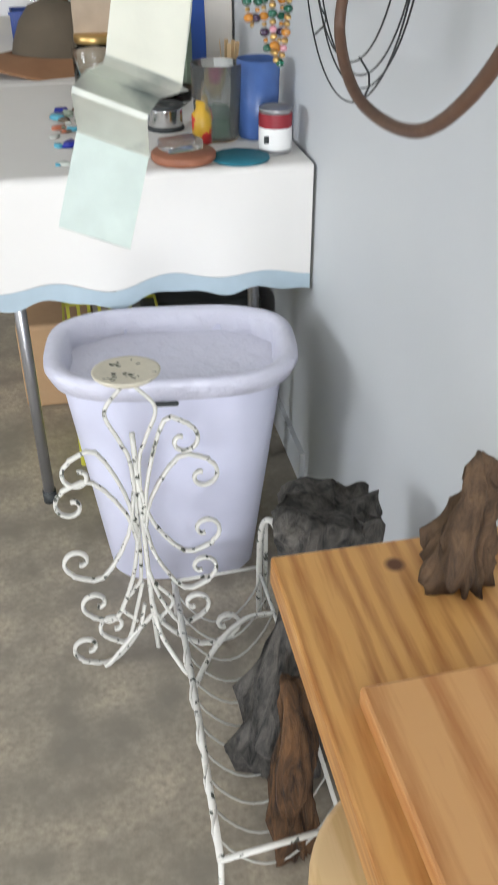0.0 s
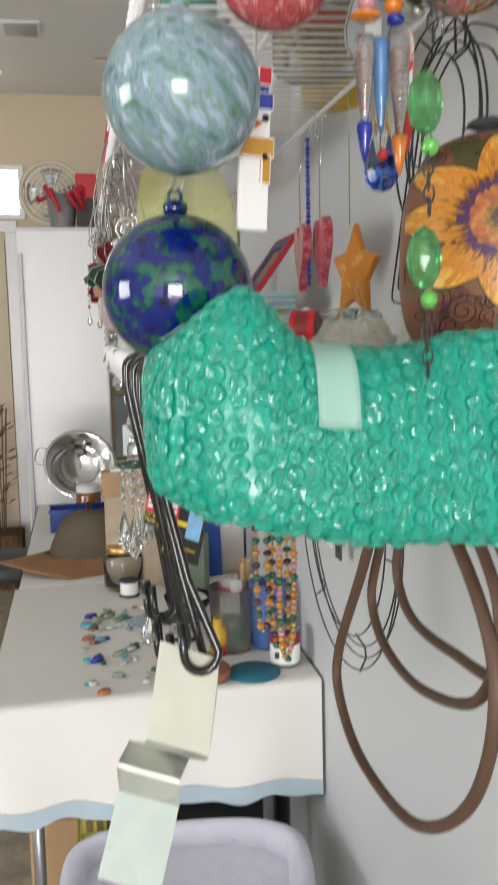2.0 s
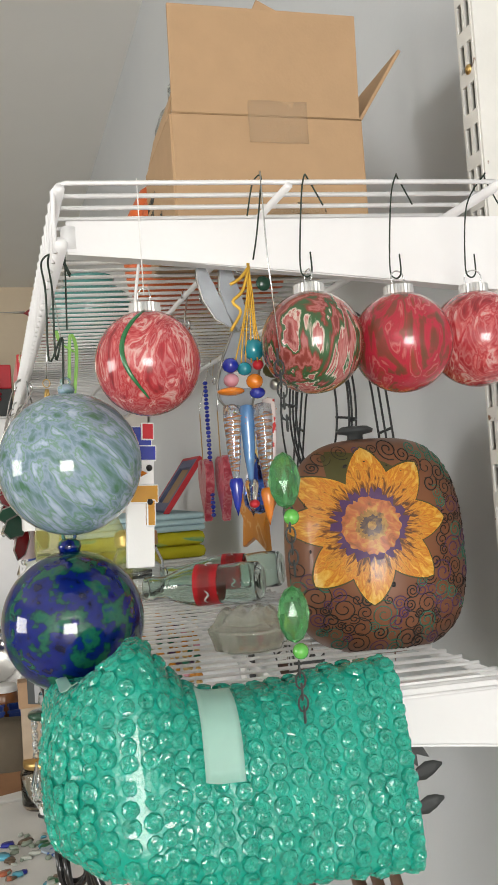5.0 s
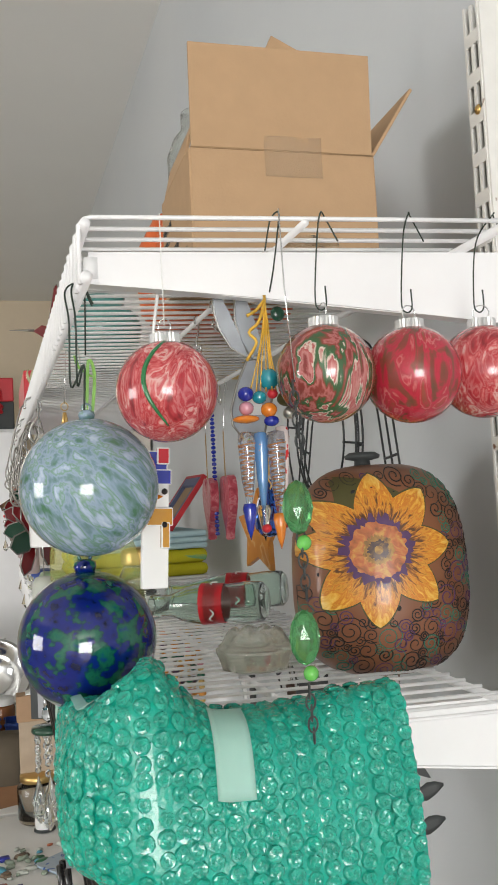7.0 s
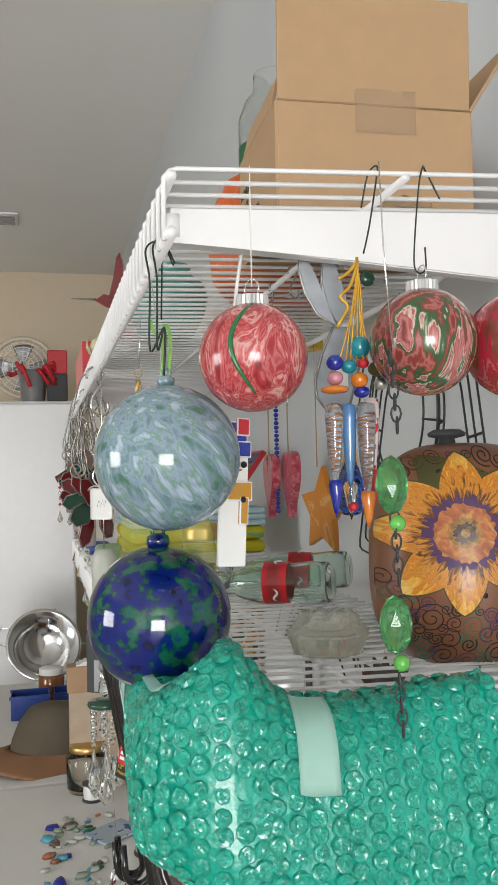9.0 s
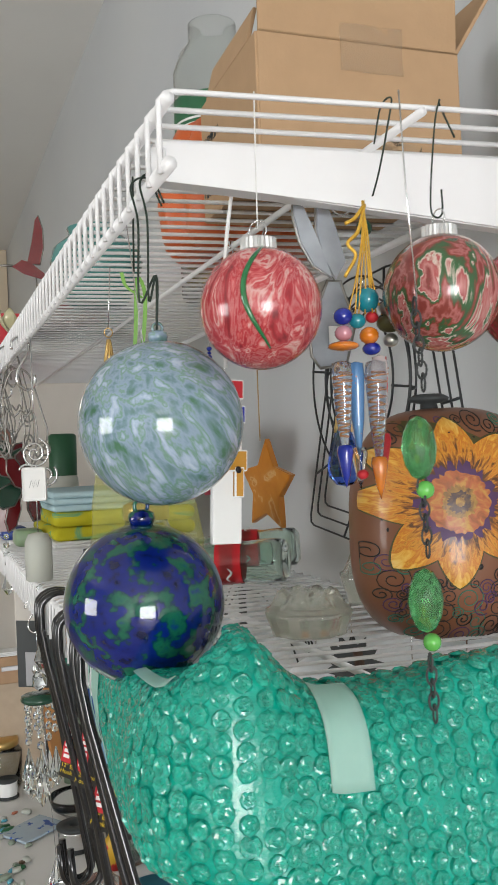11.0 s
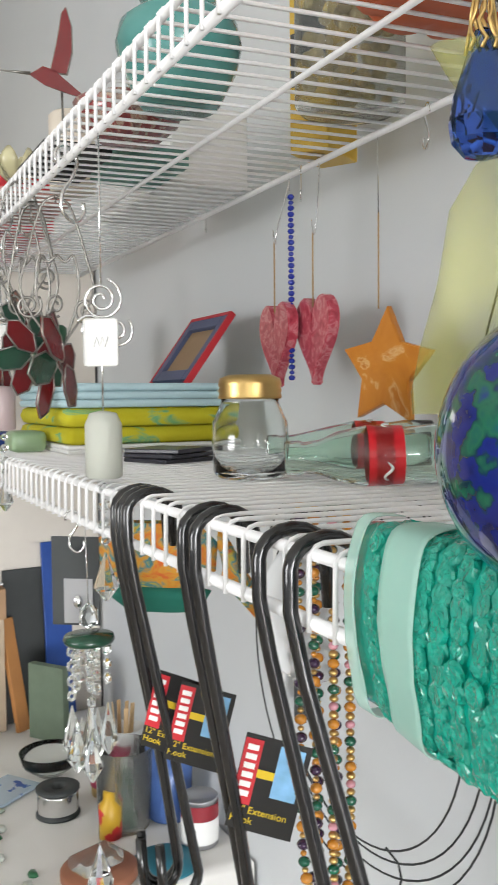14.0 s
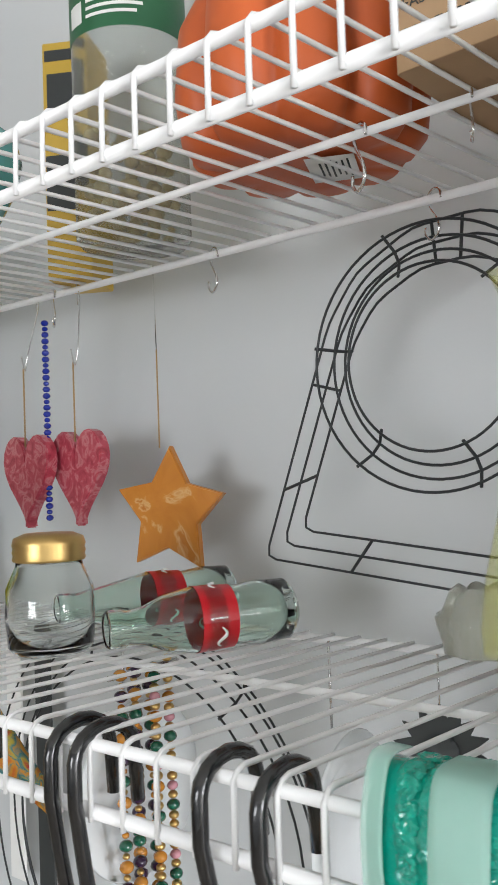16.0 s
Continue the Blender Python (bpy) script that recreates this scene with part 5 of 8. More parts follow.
for x, y, z, rz in ((0.338, 1.302, 1.581, -95), (0.35, 1.23, 1.583, -95)):
    o = slab("heart_ornament", heart(0.092, 0.104), 0.014, PINKRESIN, "pink marbled resin heart hung on a cord from the shelf", "ornament", pose(x, y, z, 0, 0, rz))
    o["group"] = "pink hearts"
    wire_thing("cord", [(x + 0.004, y + 0.003, z + 0.03), (x + 0.004, y + 0.003, 1.70)], 0.001, mat("tan_cord", (0.4, 0.26, 0.12), 0.8) if "tan_cord" not in bpy.data.materials else bpy.data.materials["tan_cord"], "thin tan hanging cord", "cord")
    wire_thing("wire_hook", smooth_path([(x + 0.004, y + 0.006, 1.715), (x + 0.004, y, 1.697), (x + 0.004, y - 0.006, 1.715), (0.358, y - 0.006, 1.77), (0.36, y, TOP + 0.002), (0.366, y + 0.006, 1.765)]), 0.0008, CHROME, "bent steel wire hook over the rear bar", "hook", "wire hooks")
star = []
for i in range(10):
    a = math.pi / 2 + i * math.pi / 5
    r = 0.066 if i % 2 == 0 else 0.036
    star.append((r * math.cos(a), r * math.sin(a)))
slab("star_ornament", star, 0.009, AMBER, "amber resin star with a pale swirl on a cord", "ornament", pose(0.364, 1.106, 1.536, 0, 3, -80), 0.0012)
wire_thing("cord", [(0.362, 1.113, 1.6), (0.362, 1.113, 1.7)], 0.0009, bpy.data.materials["tan_cord"], "thin tan hanging cord", "cord")
wire_thing("nylon_line", [(0.362, 1.113, 1.7), (0.361, 1.113, TOP)], 0.0005, CLEAR, "clear line from the rear bar", "line")
beads("bead_string", [(0.346, 1.27, 1.752), (0.346, 1.27, 1.53)], [(0.0046, COBALT), (0.0036, COBALT), (0.0045, COBALT)], "string of small dark blue beads hung from the rear bar", "beads", n=8)

# wire wreath frames
def frame_form(name, loops, ties, label):
    t = thing(name, (0, 0, 0), label, "wire frame", "wire wreath frames")
    for lp in loops:
        bm = bmesh.new()
        tube(bm, lp, 0.0012, 6, closed=True)
        part("wire_ring", bm, BLACKWIRE, t)
    for tp in ties:
        bm = bmesh.new()
        tube(bm, tp, 0.0014, 6)
        part("tie", bm, BLACKWIRE, t)
    return t


def ring_loop(x, y, z, r, dx=0.0):
    return [(x + dx, y + r * math.sin(a), z + r * math.cos(a)) for a in [6.28319 * i / 64 for i in range(64)]]


def ring_frame(x, y, z, radii, label):
    offs = (0, 0.012, 0.012, 0)
    loops = [ring_loop(x, y, z, r, o) for r, o in zip(radii, offs)]
    ties = []
    for k in range(6):
        a = 0.35 + k * 1.047
        ties.append([(x + o, y + r * math.sin(a), z + r * math.cos(a)) for r, o in ((radii[0] + 0.003, 0), (radii[1], 0.012), (radii[2], 0.012), (radii[3] - 0.003, 0))])
    frame_form("wreath_frame", loops, ties, label)


ring_frame(0.352, 0.806, 1.656, (0.106, 0.096, 0.085, 0.074), "round black wire wreath frame hung from the rear bar")
ring_frame(0.365, 1.17, 1.195, (0.238, 0.222, 0.206, 0.19), "large round black wire wreath frame below the shelf")
corner = [(0.995, 1.492), (0.915, 1.7), (0.885, 1.74), (0.83, 1.768), (0.77, 1.77), (0.71, 1.745), (0.675, 1.7), (0.625, 1.452)]
cy, cz = 0.80, 1.61


def rounded(pts, k):
    out = []
    n = len(pts)
    for i in range(n):
        p, a, b = Vector((*pts[i], 0)), Vector((*pts[i - 1], 0)), Vector((*pts[(i + 1) % n], 0))
        p, a, b = [Vector((cy, cz, 0)) + (q - Vector((cy, cz, 0))) * k for q in (p, a, b)]
        u, v = p + (a - p).normalized() * 0.012, p + (b - p).normalized() * 0.012
        out += [(0.378, q.x, q.y) for q in (u, u * 0.25 + p * 0.5 + v * 0.25, v)]
    return out


ks = (1.0, 0.89, 0.78)
ties = []
for i in (0, 3, 6, 7):
    for f in (0.3, 0.75):
        q = [corner[i][j] * (1 - f) + corner[(i + 1) % len(corner)][j] * f for j in (0, 1)]
        ties.append([(0.378, cy + (q[0] - cy) * k, cz + (q[1] - cz) * k) for k in ks])
frame_form("square_wreath_frame", [rounded(corner, k) for k in ks], ties, "square black wire wreath frame hung behind the round one")

# ---- chimes along the shelf lips ----
def spiral(bm, c, r, turns=2.2, rad=0.0014, rot=0.0):
    tube(bm, [(c[0] + r * (0.15 + 0.85 * t) * math.cos(rot + turns * 6.283 * t), c[1], c[2] + r * (0.15 + 0.85 * t) * math.sin(rot + turns * 6.283 * t)) for t in [i / 40 for i in range(41)]], rad, 6)


def price_tag(t, x, y, z, s=1.0):
    bm = bmesh.new()
    box(bm, (x, y, z), (0.03 * s, 0.0008, 0.042 * s), None, 0.003 * s)
    part("price_tag", bm, PAPER, t, "small white paper tag", False)
    bm = bmesh.new()
    tube(bm, [(x - 0.006 * s + 0.0025 * s * i, y - 0.0006, z + (0.005 if i % 2 else -0.004) * s) for i in range(6)], 0.0003, 4)
    part("tag_marks", bm, SLATE, t)


def drop(bm, x, y, z, s):
    bmesh.ops.create_cone(bm, segments=8, radius1=0.0065 * s, radius2=0.001, depth=0.018 * s, matrix=Matrix.Translation((x, y, z + 0.009 * s)))
    bmesh.ops.create_cone(bm, segments=8, radius1=0.002, radius2=0.0065 * s, depth=0.007 * s, matrix=Matrix.Translation((x, y, z - 0.0035 * s)))


def bell_chime(y, drop_z, bell, tint, tag=True, rz=-25):
    t = thing("wind_chime", (0.056, y, TOP - 0.045), "silver wire chime with spirals, %s bell and crystal drops" % tint, "wind chime", "hanging chimes", rz=rz)
    z = -drop_z
    bm = bmesh.new()
    tube(bm, [(0, 0, 0.004), (0, 0, z + 0.11)], 0.0009, 5)
    spiral(bm, (0, 0, z + 0.10), 0.019)
    spiral(bm, (0.013, 0, z + 0.072), 0.015, 1.8, rot=2)
    spiral(bm, (-0.01, 0, z + 0.075), 0.012, 1.8, rot=4)
    tube(bm, [(0, 0, z + 0.085), (0, 0, z)], 0.0009, 5)
    part("wire_work", bm, CHROME, t)
    if tag:
        price_tag(t, 0.0, -0.006, z + 0.062)
    bm = bmesh.new()
    lathe(bm, [(0.013, -0.058), (0.0165, -0.056), (0.0165, -0.01), (0.012, 0.0), (0.003, 0.002), (0, 0.002)], 20, (0, 0, z))
    part("bell", bm, bell, t)
    zz = z - 0.062
    for r in (0.0056, 0.0066, 0.0068, 0.005):
        bm = bmesh.new()
        bmesh.ops.create_icosphere(bm, subdivisions=1, radius=r, matrix=Matrix.Translation((0, 0, zz - r)))
        part("crystal_bead", bm, CLEAR, t, "", False)
        zz -= 2 * r + 0.003
    bm = bmesh.new()
    drop(bm, 0, 0, zz - 0.034, 1.75)
    part("crystal_drop", bm, CLEAR, t, "", False)


bell_chime(1.10, 0.245, FROST, "frosted")
bell_chime(1.55, 0.215, mat("dusty_pink_frosted_glass", (0.5, 0.4, 0.4), 0.45, trans=0.2), "dusty pink", True)
bell_chime(1.82, 0.20, bpy.data.materials["dusty_pink_frosted_glass"], "dusty pink", False, -10)
bell_chime(2.06, 0.19, FROST, "frosted", False, 0)


def petal_flower(y, z, mats, s, label, n=6, rz=52):
    t = thing("glass_flower", (0.056, y, z), label, "glass flower", "stained glass hangers", rz=rz)
    for k in range(n):
        a = k * 6.283 / n + 0.2
        f = [(0.004, -0.003), (0.02, -0.014), (0.042, -0.012), (0.052, 0.0), (0.042, 0.012), (0.02, 0.014), (0.004, 0.003)]
        pts = [(s * (x * math.cos(a) - w * math.sin(a)), 0.008 * math.sin(k * 2.1) + 0.12 * x, s * (x * math.sin(a) + w * math.cos(a))) for x, w in f]
        bm = bmesh.new()
        fc = bm.faces.new([bm.verts.new(p) for p in pts])
        solid(bm, [fc], 0.002)
        p = part("petal", bm, mats[k % len(mats)], t, "", False)
        bm = bmesh.new()
        tube(bm, pts, 0.0012, 5, closed=True)
        part("lead_edge", bm, LEAD, p)
    bm = bmesh.new()
    for q, w in ((-0.006, 1.0), (0.006, 1.0), (-0.006, 0.6), (0.006, 0.6)):
        tube(bm, smooth_path([(q, 0.01 * (1 - w), 0.02), (q * 6 * w, 0.01 * (1 - w), 0.07), (q * 5 * w, 0, 0.11), (q * 2.5 * w, 0, 0.14 * w + 0.02), (0, 0, 0.15 * w + 0.022)], 5), 0.0014, 5)
    tube(bm, [(0, 0, 0.17), (0, 0, TOP - 0.075 - z)], 0.0012, 5)
    spiral(bm, (0.03, 0.004, 0.055), 0.014, 1.8, 0.0016)
    spiral(bm, (-0.03, 0.004, 0.06), 0.014, 1.8, 0.0016, 2)
    part("hanger", bm, LEAD, t, "arched grey wire hanger").rotation_euler = (0, 0, radians(-70))
    return t


petal_flower(1.25, 1.545, (REDGLASS, REDGLASS, REDGLASS, GREENGLASS), 1.15, "dark red and green stained glass flower on wire hoops")
petal_flower(1.70, 1.58, (PEACH, MILK, PEACH), 1.0, "peach and white stained glass flower on wire hoops", 5, 60)
petal_flower(1.42, 1.6, (REDGLASS, PEACH, GREENGLASS), 0.8, "red and peach stained glass bloom on wire hoops", 5, 38)
petal_flower(1.95, 1.56, (GREENGLASS, PEACH, REDGLASS), 0.9, "mixed stained glass butterfly on wire hoops", 4, 25)
petal_flower(1.36, 1.56, (REDGLASS, GREENGLASS), 0.95, "dark red and green stained glass bloom on wire hoops", 6, 15)
petal_flower(1.60, 1.565, (REDGLASS, PEACH), 0.95, "red and peach stained glass flower on wire hoops", 5, 10)
petal_flower(1.80, 1.6, (REDGLASS, REDGLASS, PEACH), 0.9, "deep red stained glass flower on wire hoops", 6, 35)
petal_flower(2.08, 1.57, (GREENGLASS, REDGLASS), 0.9, "red and green stained glass flower on wire hoops", 5, 15)
ch = thing("driftwood_chime", (0.056, 2.15, TOP - 0.045), "small driftwood chime with red beads and crystal drops", "wind chime", "hanging chimes")
bm = bmesh.new()
tube(bm, [(-0.045, 0, -0.15), (-0.01, 0, -0.135), (0.03, 0, -0.12), (0.05, 0, -0.128)], [0.008, 0.014, 0.015, 0.007], 8)
part("stick", bm, BROWNWOOD, ch)
bm = bmesh.new()
tube(bm, [(0, 0, 0.003), (0, 0, -0.13)], 0.0008, 5)
part("cord", bm, SLATE, ch)
for k in range(4):
    x = -0.036 + 0.024 * k
    for i, (r, m_) in enumerate(((0.004, REDM), (0.0045, CLEAR), (0.0035, SILVERB), (0.004, REDM))):
        bm = bmesh.new()
        ball(bm, (x, 0, -0.17 - 0.014 * i), r, 8)
        part("bead", bm, m_, ch)
    bm = bmesh.new()
    drop(bm, x, 0, -0.25 - 0.008 * (k % 2), 1.1)
    part("crystal_drop", bm, CLEAR, ch, "", False)
    bm = bmesh.new()
    tube(bm, [(x, 0, -0.135), (x, 0, -0.235)], 0.0005, 4)
    part("thread", bm, CHROME, ch)

# ---- on the lower shelf ----
LZ = LOW + 0.002
jar = jar_lathe("shaker_jar", 0.186, 1.068, LZ, [(0, 0.002), (0.03, 0.001), (0.034, 0.006), (0.036, 0.03), (0.035, 0.055), (0.027, 0.074), (0.026, 0.084), (0.0245, 0.084), (0.0255, 0.073), (0.033, 0.054), (0.034, 0.03), (0.032, 0.008), (0, 0.005)], CLEAR, "clear glass jar with a gold screw lid on the lower shelf", "jar")
bm = bmesh.new()
lathe(bm, [(0.0285, 0.078), (0.0295, 0.08), (0.0285, 0.083), (0.0295, 0.086), (0.0285, 0.089), (0.0295, 0.092), (0.028, 0.098), (0.02, 0.1015), (0, 0.1015)], 36)
part("lid", bm, GOLD, jar, "gold screw lid")
jar.scale = (1, 1, 0.94)


def soda_bottle(neck, base, rz_off=0.0):
    a, b = Vector(neck), Vector(base)
    d = a - b
    L = d.length
    t = new("glass_bottle")
    t.matrix_basis = Matrix.Translation(b) @ d.to_track_quat("Z", "Y").to_matrix().to_4x4()
    tagged(t, "empty pale green glass soda bottle with red label, lying down", "bottle", "glass bottles")
    prof = [(0, 0.004), (0.018, 0.0), (0.0245, 0.006), (0.0255, 0.03), (0.0235, 0.05), (0.0262, 0.07), (0.0258, 0.085), (0.0215, 0.108), (0.015, L - 0.03), (0.0132, L - 0.016), (0.0148, L - 0.013), (0.0148, L - 0.002), (0.0135, L)]
    k = 0.0018
    bm = bmesh.new()
    lathe(bm, prof + [(r - k if r > k else 0, max(h, 0.007)) for r, h in reversed(prof)], 32)
    part("glass", bm, BOTTLE, t)
    bm = bmesh.new()
    sheet(bm, 32, 3, lambda u, v: Vector(((0.0248 + 0.0015 * v) * math.cos(u * 6.283), (0.0248 + 0.0015 * v) * math.sin(u * 6.283), 0.054 + 0.03 * v)))
    lb = part("label", bm, mat("red_bottle_label", (0.55, 0.012, 0.02), 0.35) if "red_bottle_label" not in bpy.data.materials else bpy.data.materials["red_bottle_label"], t, "red label")
    for a0 in (1.2, 3.3, 5.4):
        bm = bmesh.new()
        tube(bm, [((0.0258 + 0.0006 * i / 12) * math.cos(a0 + 0.06 * i), (0.0258 + 0.0006 * i / 12) * math.sin(a0 + 0.06 * i), 0.068 + 0.003 * math.sin(i * 0.55)) for i in range(13)], [0.0004 + 0.0011 * math.sin(3.1416 * (i + 0.5) / 13) for i in range(13)], 5)
        part("label_swirl", bm, PAPER, lb)


soda_bottle((0.184, 1.0, LZ + 0.0225), (0.318, 0.925, LZ + 0.0262))
soda_bottle((0.232, 1.118, LZ + 0.0225), (0.385, 1.045, LZ + 0.0262))


def glass_dish(x, y, r, h):
    t = thing("glass_dish", (x, y, LZ), "ribbed clear pressed glass dish on the lower shelf", "dish", "glass dishes")
    bm = bmesh.new()
    n = 48
    rings = []
    for rr, hh in [(0.3, 0), (0.86, 0.002), (0.9, 0.2), (1.0, 0.48), (1.02, 0.6), (0.9, 0.66), (0.72, 0.92), (0.58, 1.0), (0.3, 0.86)]:
        rings.append([bm.verts.new((rr * r * (1 + 0.1 * abs(math.cos(4 * a)) * (1.3 - rr * 0.4)) * math.cos(a), rr * r * (1 + 0.1 * abs(math.cos(4 * a)) * (1.3 - rr * 0.4)) * math.sin(a), hh * h + (0.004 * abs(math.cos(4 * a)) if hh > 0.8 else 0))) for a in [6.28319 * j / n for j in range(n)]])
    for a, b in zip(rings, rings[1:]):
        for j in range(n):
            bm.faces.new((a[j], a[(j + 1) % n], b[(j + 1) % n], b[j]))
    bm.faces.new(rings[0]), bm.faces.new(rings[-1])
    part("body", bm, mat("grey_pressed_glass", (0.7, 0.71, 0.62), 0.12, trans=0.75, bump=0.3) if "grey_pressed_glass" not in bpy.data.materials else bpy.data.materials["grey_pressed_glass"], t)


glass_dish(0.222, 0.665, 0.034, 0.032)
glass_dish(0.345, 0.765, 0.036, 0.045)


def towel(z, h, x0, x1, y0, y1, material, label, layers):
    t = thing("folded_cloth", ((x0 + x1) / 2, (y0 + y1) / 2, z), label, "folded cloth", "folded cloths")
    lh = h / layers
    for k in range(layers):
        bm = bmesh.new()
        box(bm, (0.003 * math.sin(k * 3), 0, lh * (k + 0.5)), (x1 - x0, y1 - y0, lh * 0.98), None, lh * 0.42)
        part("fold", bm, material, t)


zz = LZ
for h, m_, lab, n in ((0.012, PAPER, "flat stack of pale paper sheets on the lower shelf", 2), (0.024, FLEECE_Y, "folded yellow and green printed cloth", 1), (0.027, FLEECE_Y, "folded yellow and green printed cloth", 1), (0.034, FLEECE_B, "folded pale aqua cloths in a stack", 3)):
    towel(zz, h, 0.13, 0.385, 1.50, 1.80, m_, lab, n)
    zz += h
pf = thing("picture_frame", (0.36, 1.66, zz), "small blue and red picture frame leaning on the cloths", "picture frame", rz=-62, ry=0)
pf.matrix_basis = pose(0.318, 1.6, zz + 0.003, -36, 0, -90)
pf.scale = (1.12, 1.12, 1.2)
bm = bmesh.new()
for c, s in (((-0.055, 0, 0.05), (0.016, 0.008, 0.1)), ((0.055, 0, 0.05), (0.016, 0.008, 0.1)), ((0, 0, 0.008), (0.094, 0.008, 0.016)), ((0, 0, 0.092), (0.094, 0.008, 0.016))):
    box(bm, c, s, None, 0.001)
part("border", bm, mat("dull_blue_paint", (0.07, 0.09, 0.17), 0.5), pf, "dull blue border", False)
bm = bmesh.new()
for c, s in (((-0.0655, 0, 0.05), (0.005, 0.009, 0.11)), ((0.0655, 0, 0.05), (0.005, 0.009, 0.11)), ((0, 0, 0.1025), (0.126, 0.009, 0.005))):
    box(bm, c, s, None, 0.0008)
part("rim", bm, REDM, pf, "red edge", False)
bm = bmesh.new()
box(bm, (0, 0.003, 0.05), (0.096, 0.002, 0.07))
part("picture", bm, mat("tan_backing", (0.3, 0.2, 0.11), 0.6), pf, "plain tan backing", False)
for k in range(3):
    bm = bmesh.new()
    box(bm, (0, 0, 0), (0.075, 0.075, 0.005), None, 0.001)
    o = tagged(part("coaster", bm, mat("dark_tile", (0.03, 0.03, 0.04), 0.3) if k == 0 else bpy.data.materials["dark_tile"], None, "", False), "dark square coaster in a small stack on the shelf", "coaster", "coasters")
    o.matrix_basis = pose(0.20, 1.31, LZ + 0.003 + 0.0056 * k, 0, 0, 20 + 8 * k)
t = jar_lathe("capped_bottle", 0.215, 1.93, LZ, [(0, 0), (0.03, 0), (0.032, 0.004), (0.032, 0.11), (0.026, 0.125), (0, 0.126)], FROST, "pale bottle with a dark green cap on the lower shelf", "bottle")
bm = bmesh.new()
lathe(bm, [(0.03, 0.118), (0.031, 0.205), (0.026, 0.21), (0, 0.21)], 24)
part("cap", bm, LEAFG, t, "dark green cap")
for nm, c, s, m_, lab in (("blue_toy", (0.09, 1.78, LZ + 0.012), (0.05, 0.07, 0.024), BLUEM, "small dark blue plastic piece on the lower shelf"), ("green_pouch", (0.1, 1.62, LZ + 0.015), (0.05, 0.06, 0.03), mat("pale_green_cellophane", (0.35, 0.5, 0.3), 0.3, trans=0.3), "small pale green packet on the lower shelf")):
    bm = bmesh.new()
    box(bm, (0, 0, 0), s, None, 0.008)
    o = tagged(part(nm, bm, m_), lab, nm.split("_")[1])
    o.location = c

# ---- hung below the lower shelf ----
def extension_hook(y, dy=0.0, dx=0.0, ln=0.318):
    t = thing("extension_hook", (0, y, 0), "long black coated steel extension hook over the shelf lip", "hook", "extension hooks")
    pts = [(0.09, 0, LOW - 0.045), (0.0885, 0, LOW - 0.02)]
    for i in range(9):
        a = math.pi * i / 8
        pts.append((0.066 + 0.0215 * math.cos(a), 0, LOW - 0.013 + 0.0155 * math.sin(a)))
    xb, zb = 0.096 + dx, LOW - ln
    pts += [(0.0445, 0, LOW - 0.035), (0.05, 0.1 * dy, LOW - 0.07), (0.5 * (0.055 + xb), 0.55 * dy, LOW - 0.2), (xb, dy, zb)]
    for i in range(1, 9):
        a = math.pi * i / 8
        pts.append((xb - 0.016 + 0.016 * math.cos(a), dy, zb - 0.018 * math.sin(a)))
    pts.append((xb - 0.034, dy, zb + 0.03))
    bm = bmesh.new()
    tube(bm, pts, 0.0042, 10)
    part("rod", bm, BLACK, t)
    return t


def hook_card(y, z, x, rz):
    t = thing("hook_card", (x, y, z), "black hanging card with red panel, photo and yellow print", "card", "hook cards", rz=rz, ry=14)
    t.scale = (0.95, 0.95, 0.95)
    bm = bmesh.new()
    box(bm, (0.008, 0, 0), (0.048, 0.0012, 0.07), None, 0.0004)
    part("board", bm, mat("black_printed_card", (0.012, 0.012, 0.012), 0.4) if "black_printed_card" not in bpy.data.materials else bpy.data.materials["black_printed_card"], t, "", False)
    for nm, c, s, m_ in (("red_panel", (-0.009, -0.001, 0.008), (0.013, 0.0006, 0.048), REDM), ("photo", (0.019, -0.001, 0.012), (0.018, 0.0006, 0.038), SKYM), ("yellow_band", (0.004, -0.0008, 0.008), (0.016, 0.0006, 0.006), YELLOW)):
        bm = bmesh.new()
        box(bm, c, s)
        part(nm, bm, m_, t, "", False)
    bm = bmesh.new()
    for k in range(6):
        box(bm, (-0.009, -0.0016, 0.026 - 0.0068 * k), (0.008, 0.0003, 0.0042))
    part("panel_mark", bm, PAPER, t, "white bars on the red panel", False)
    text("print", "12\" Extension", 0.0072, pose(-0.0145, -0.0009, -0.022, 90, 0, 0), YELLOW, t, "yellow lettering")
    text("print", "Hook", 0.0072, pose(-0.0145, -0.0009, -0.0295, 90, 0, 0), YELLOW, t, "yellow lettering")


for hy, hd, hx, hl in ((1.035, 0.0, 0, 0.318), (1.02, 0.006, -0.004, 0.32), (1.005, -0.004, 0.004, 0.316), (0.89, 0.0, 0.0, 0.318), (0.87, 0.004, -0.004, 0.32), (0.78, -0.03, 0.0, 0.29), (0.745, -0.045, 0.006, 0.262)):
    extension_hook(hy, hd, hx, hl)
hook_card(0.992, 1.244, 0.091, -32)
hook_card(1.012, 1.25, 0.077, -40)
hook_card(0.865, 1.247, 0.086, -30)

# folded strip of sheet steel on the last hook
ss = thing("sheet_metal_strip", (0.1, 0.69, 1.178), "bent strip of bright sheet steel hung on a black hook", "metal strip")
prof = [(-0.05, 0.024, 0.0), (-0.056, 0.008, -0.03), (-0.068, -0.018, -0.072), (-0.07, -0.012, -0.078), (-0.082, 0.016, -0.088), (-0.094, -0.012, -0.094), (-0.095, -0.013, -0.097), (-0.093, 0.006, -0.128), (-0.094, 0.007, -0.131), (-0.116, -0.02, -0.195)]
bm = bmesh.new()
wv = Vector((0.054, -0.002, -0.022))
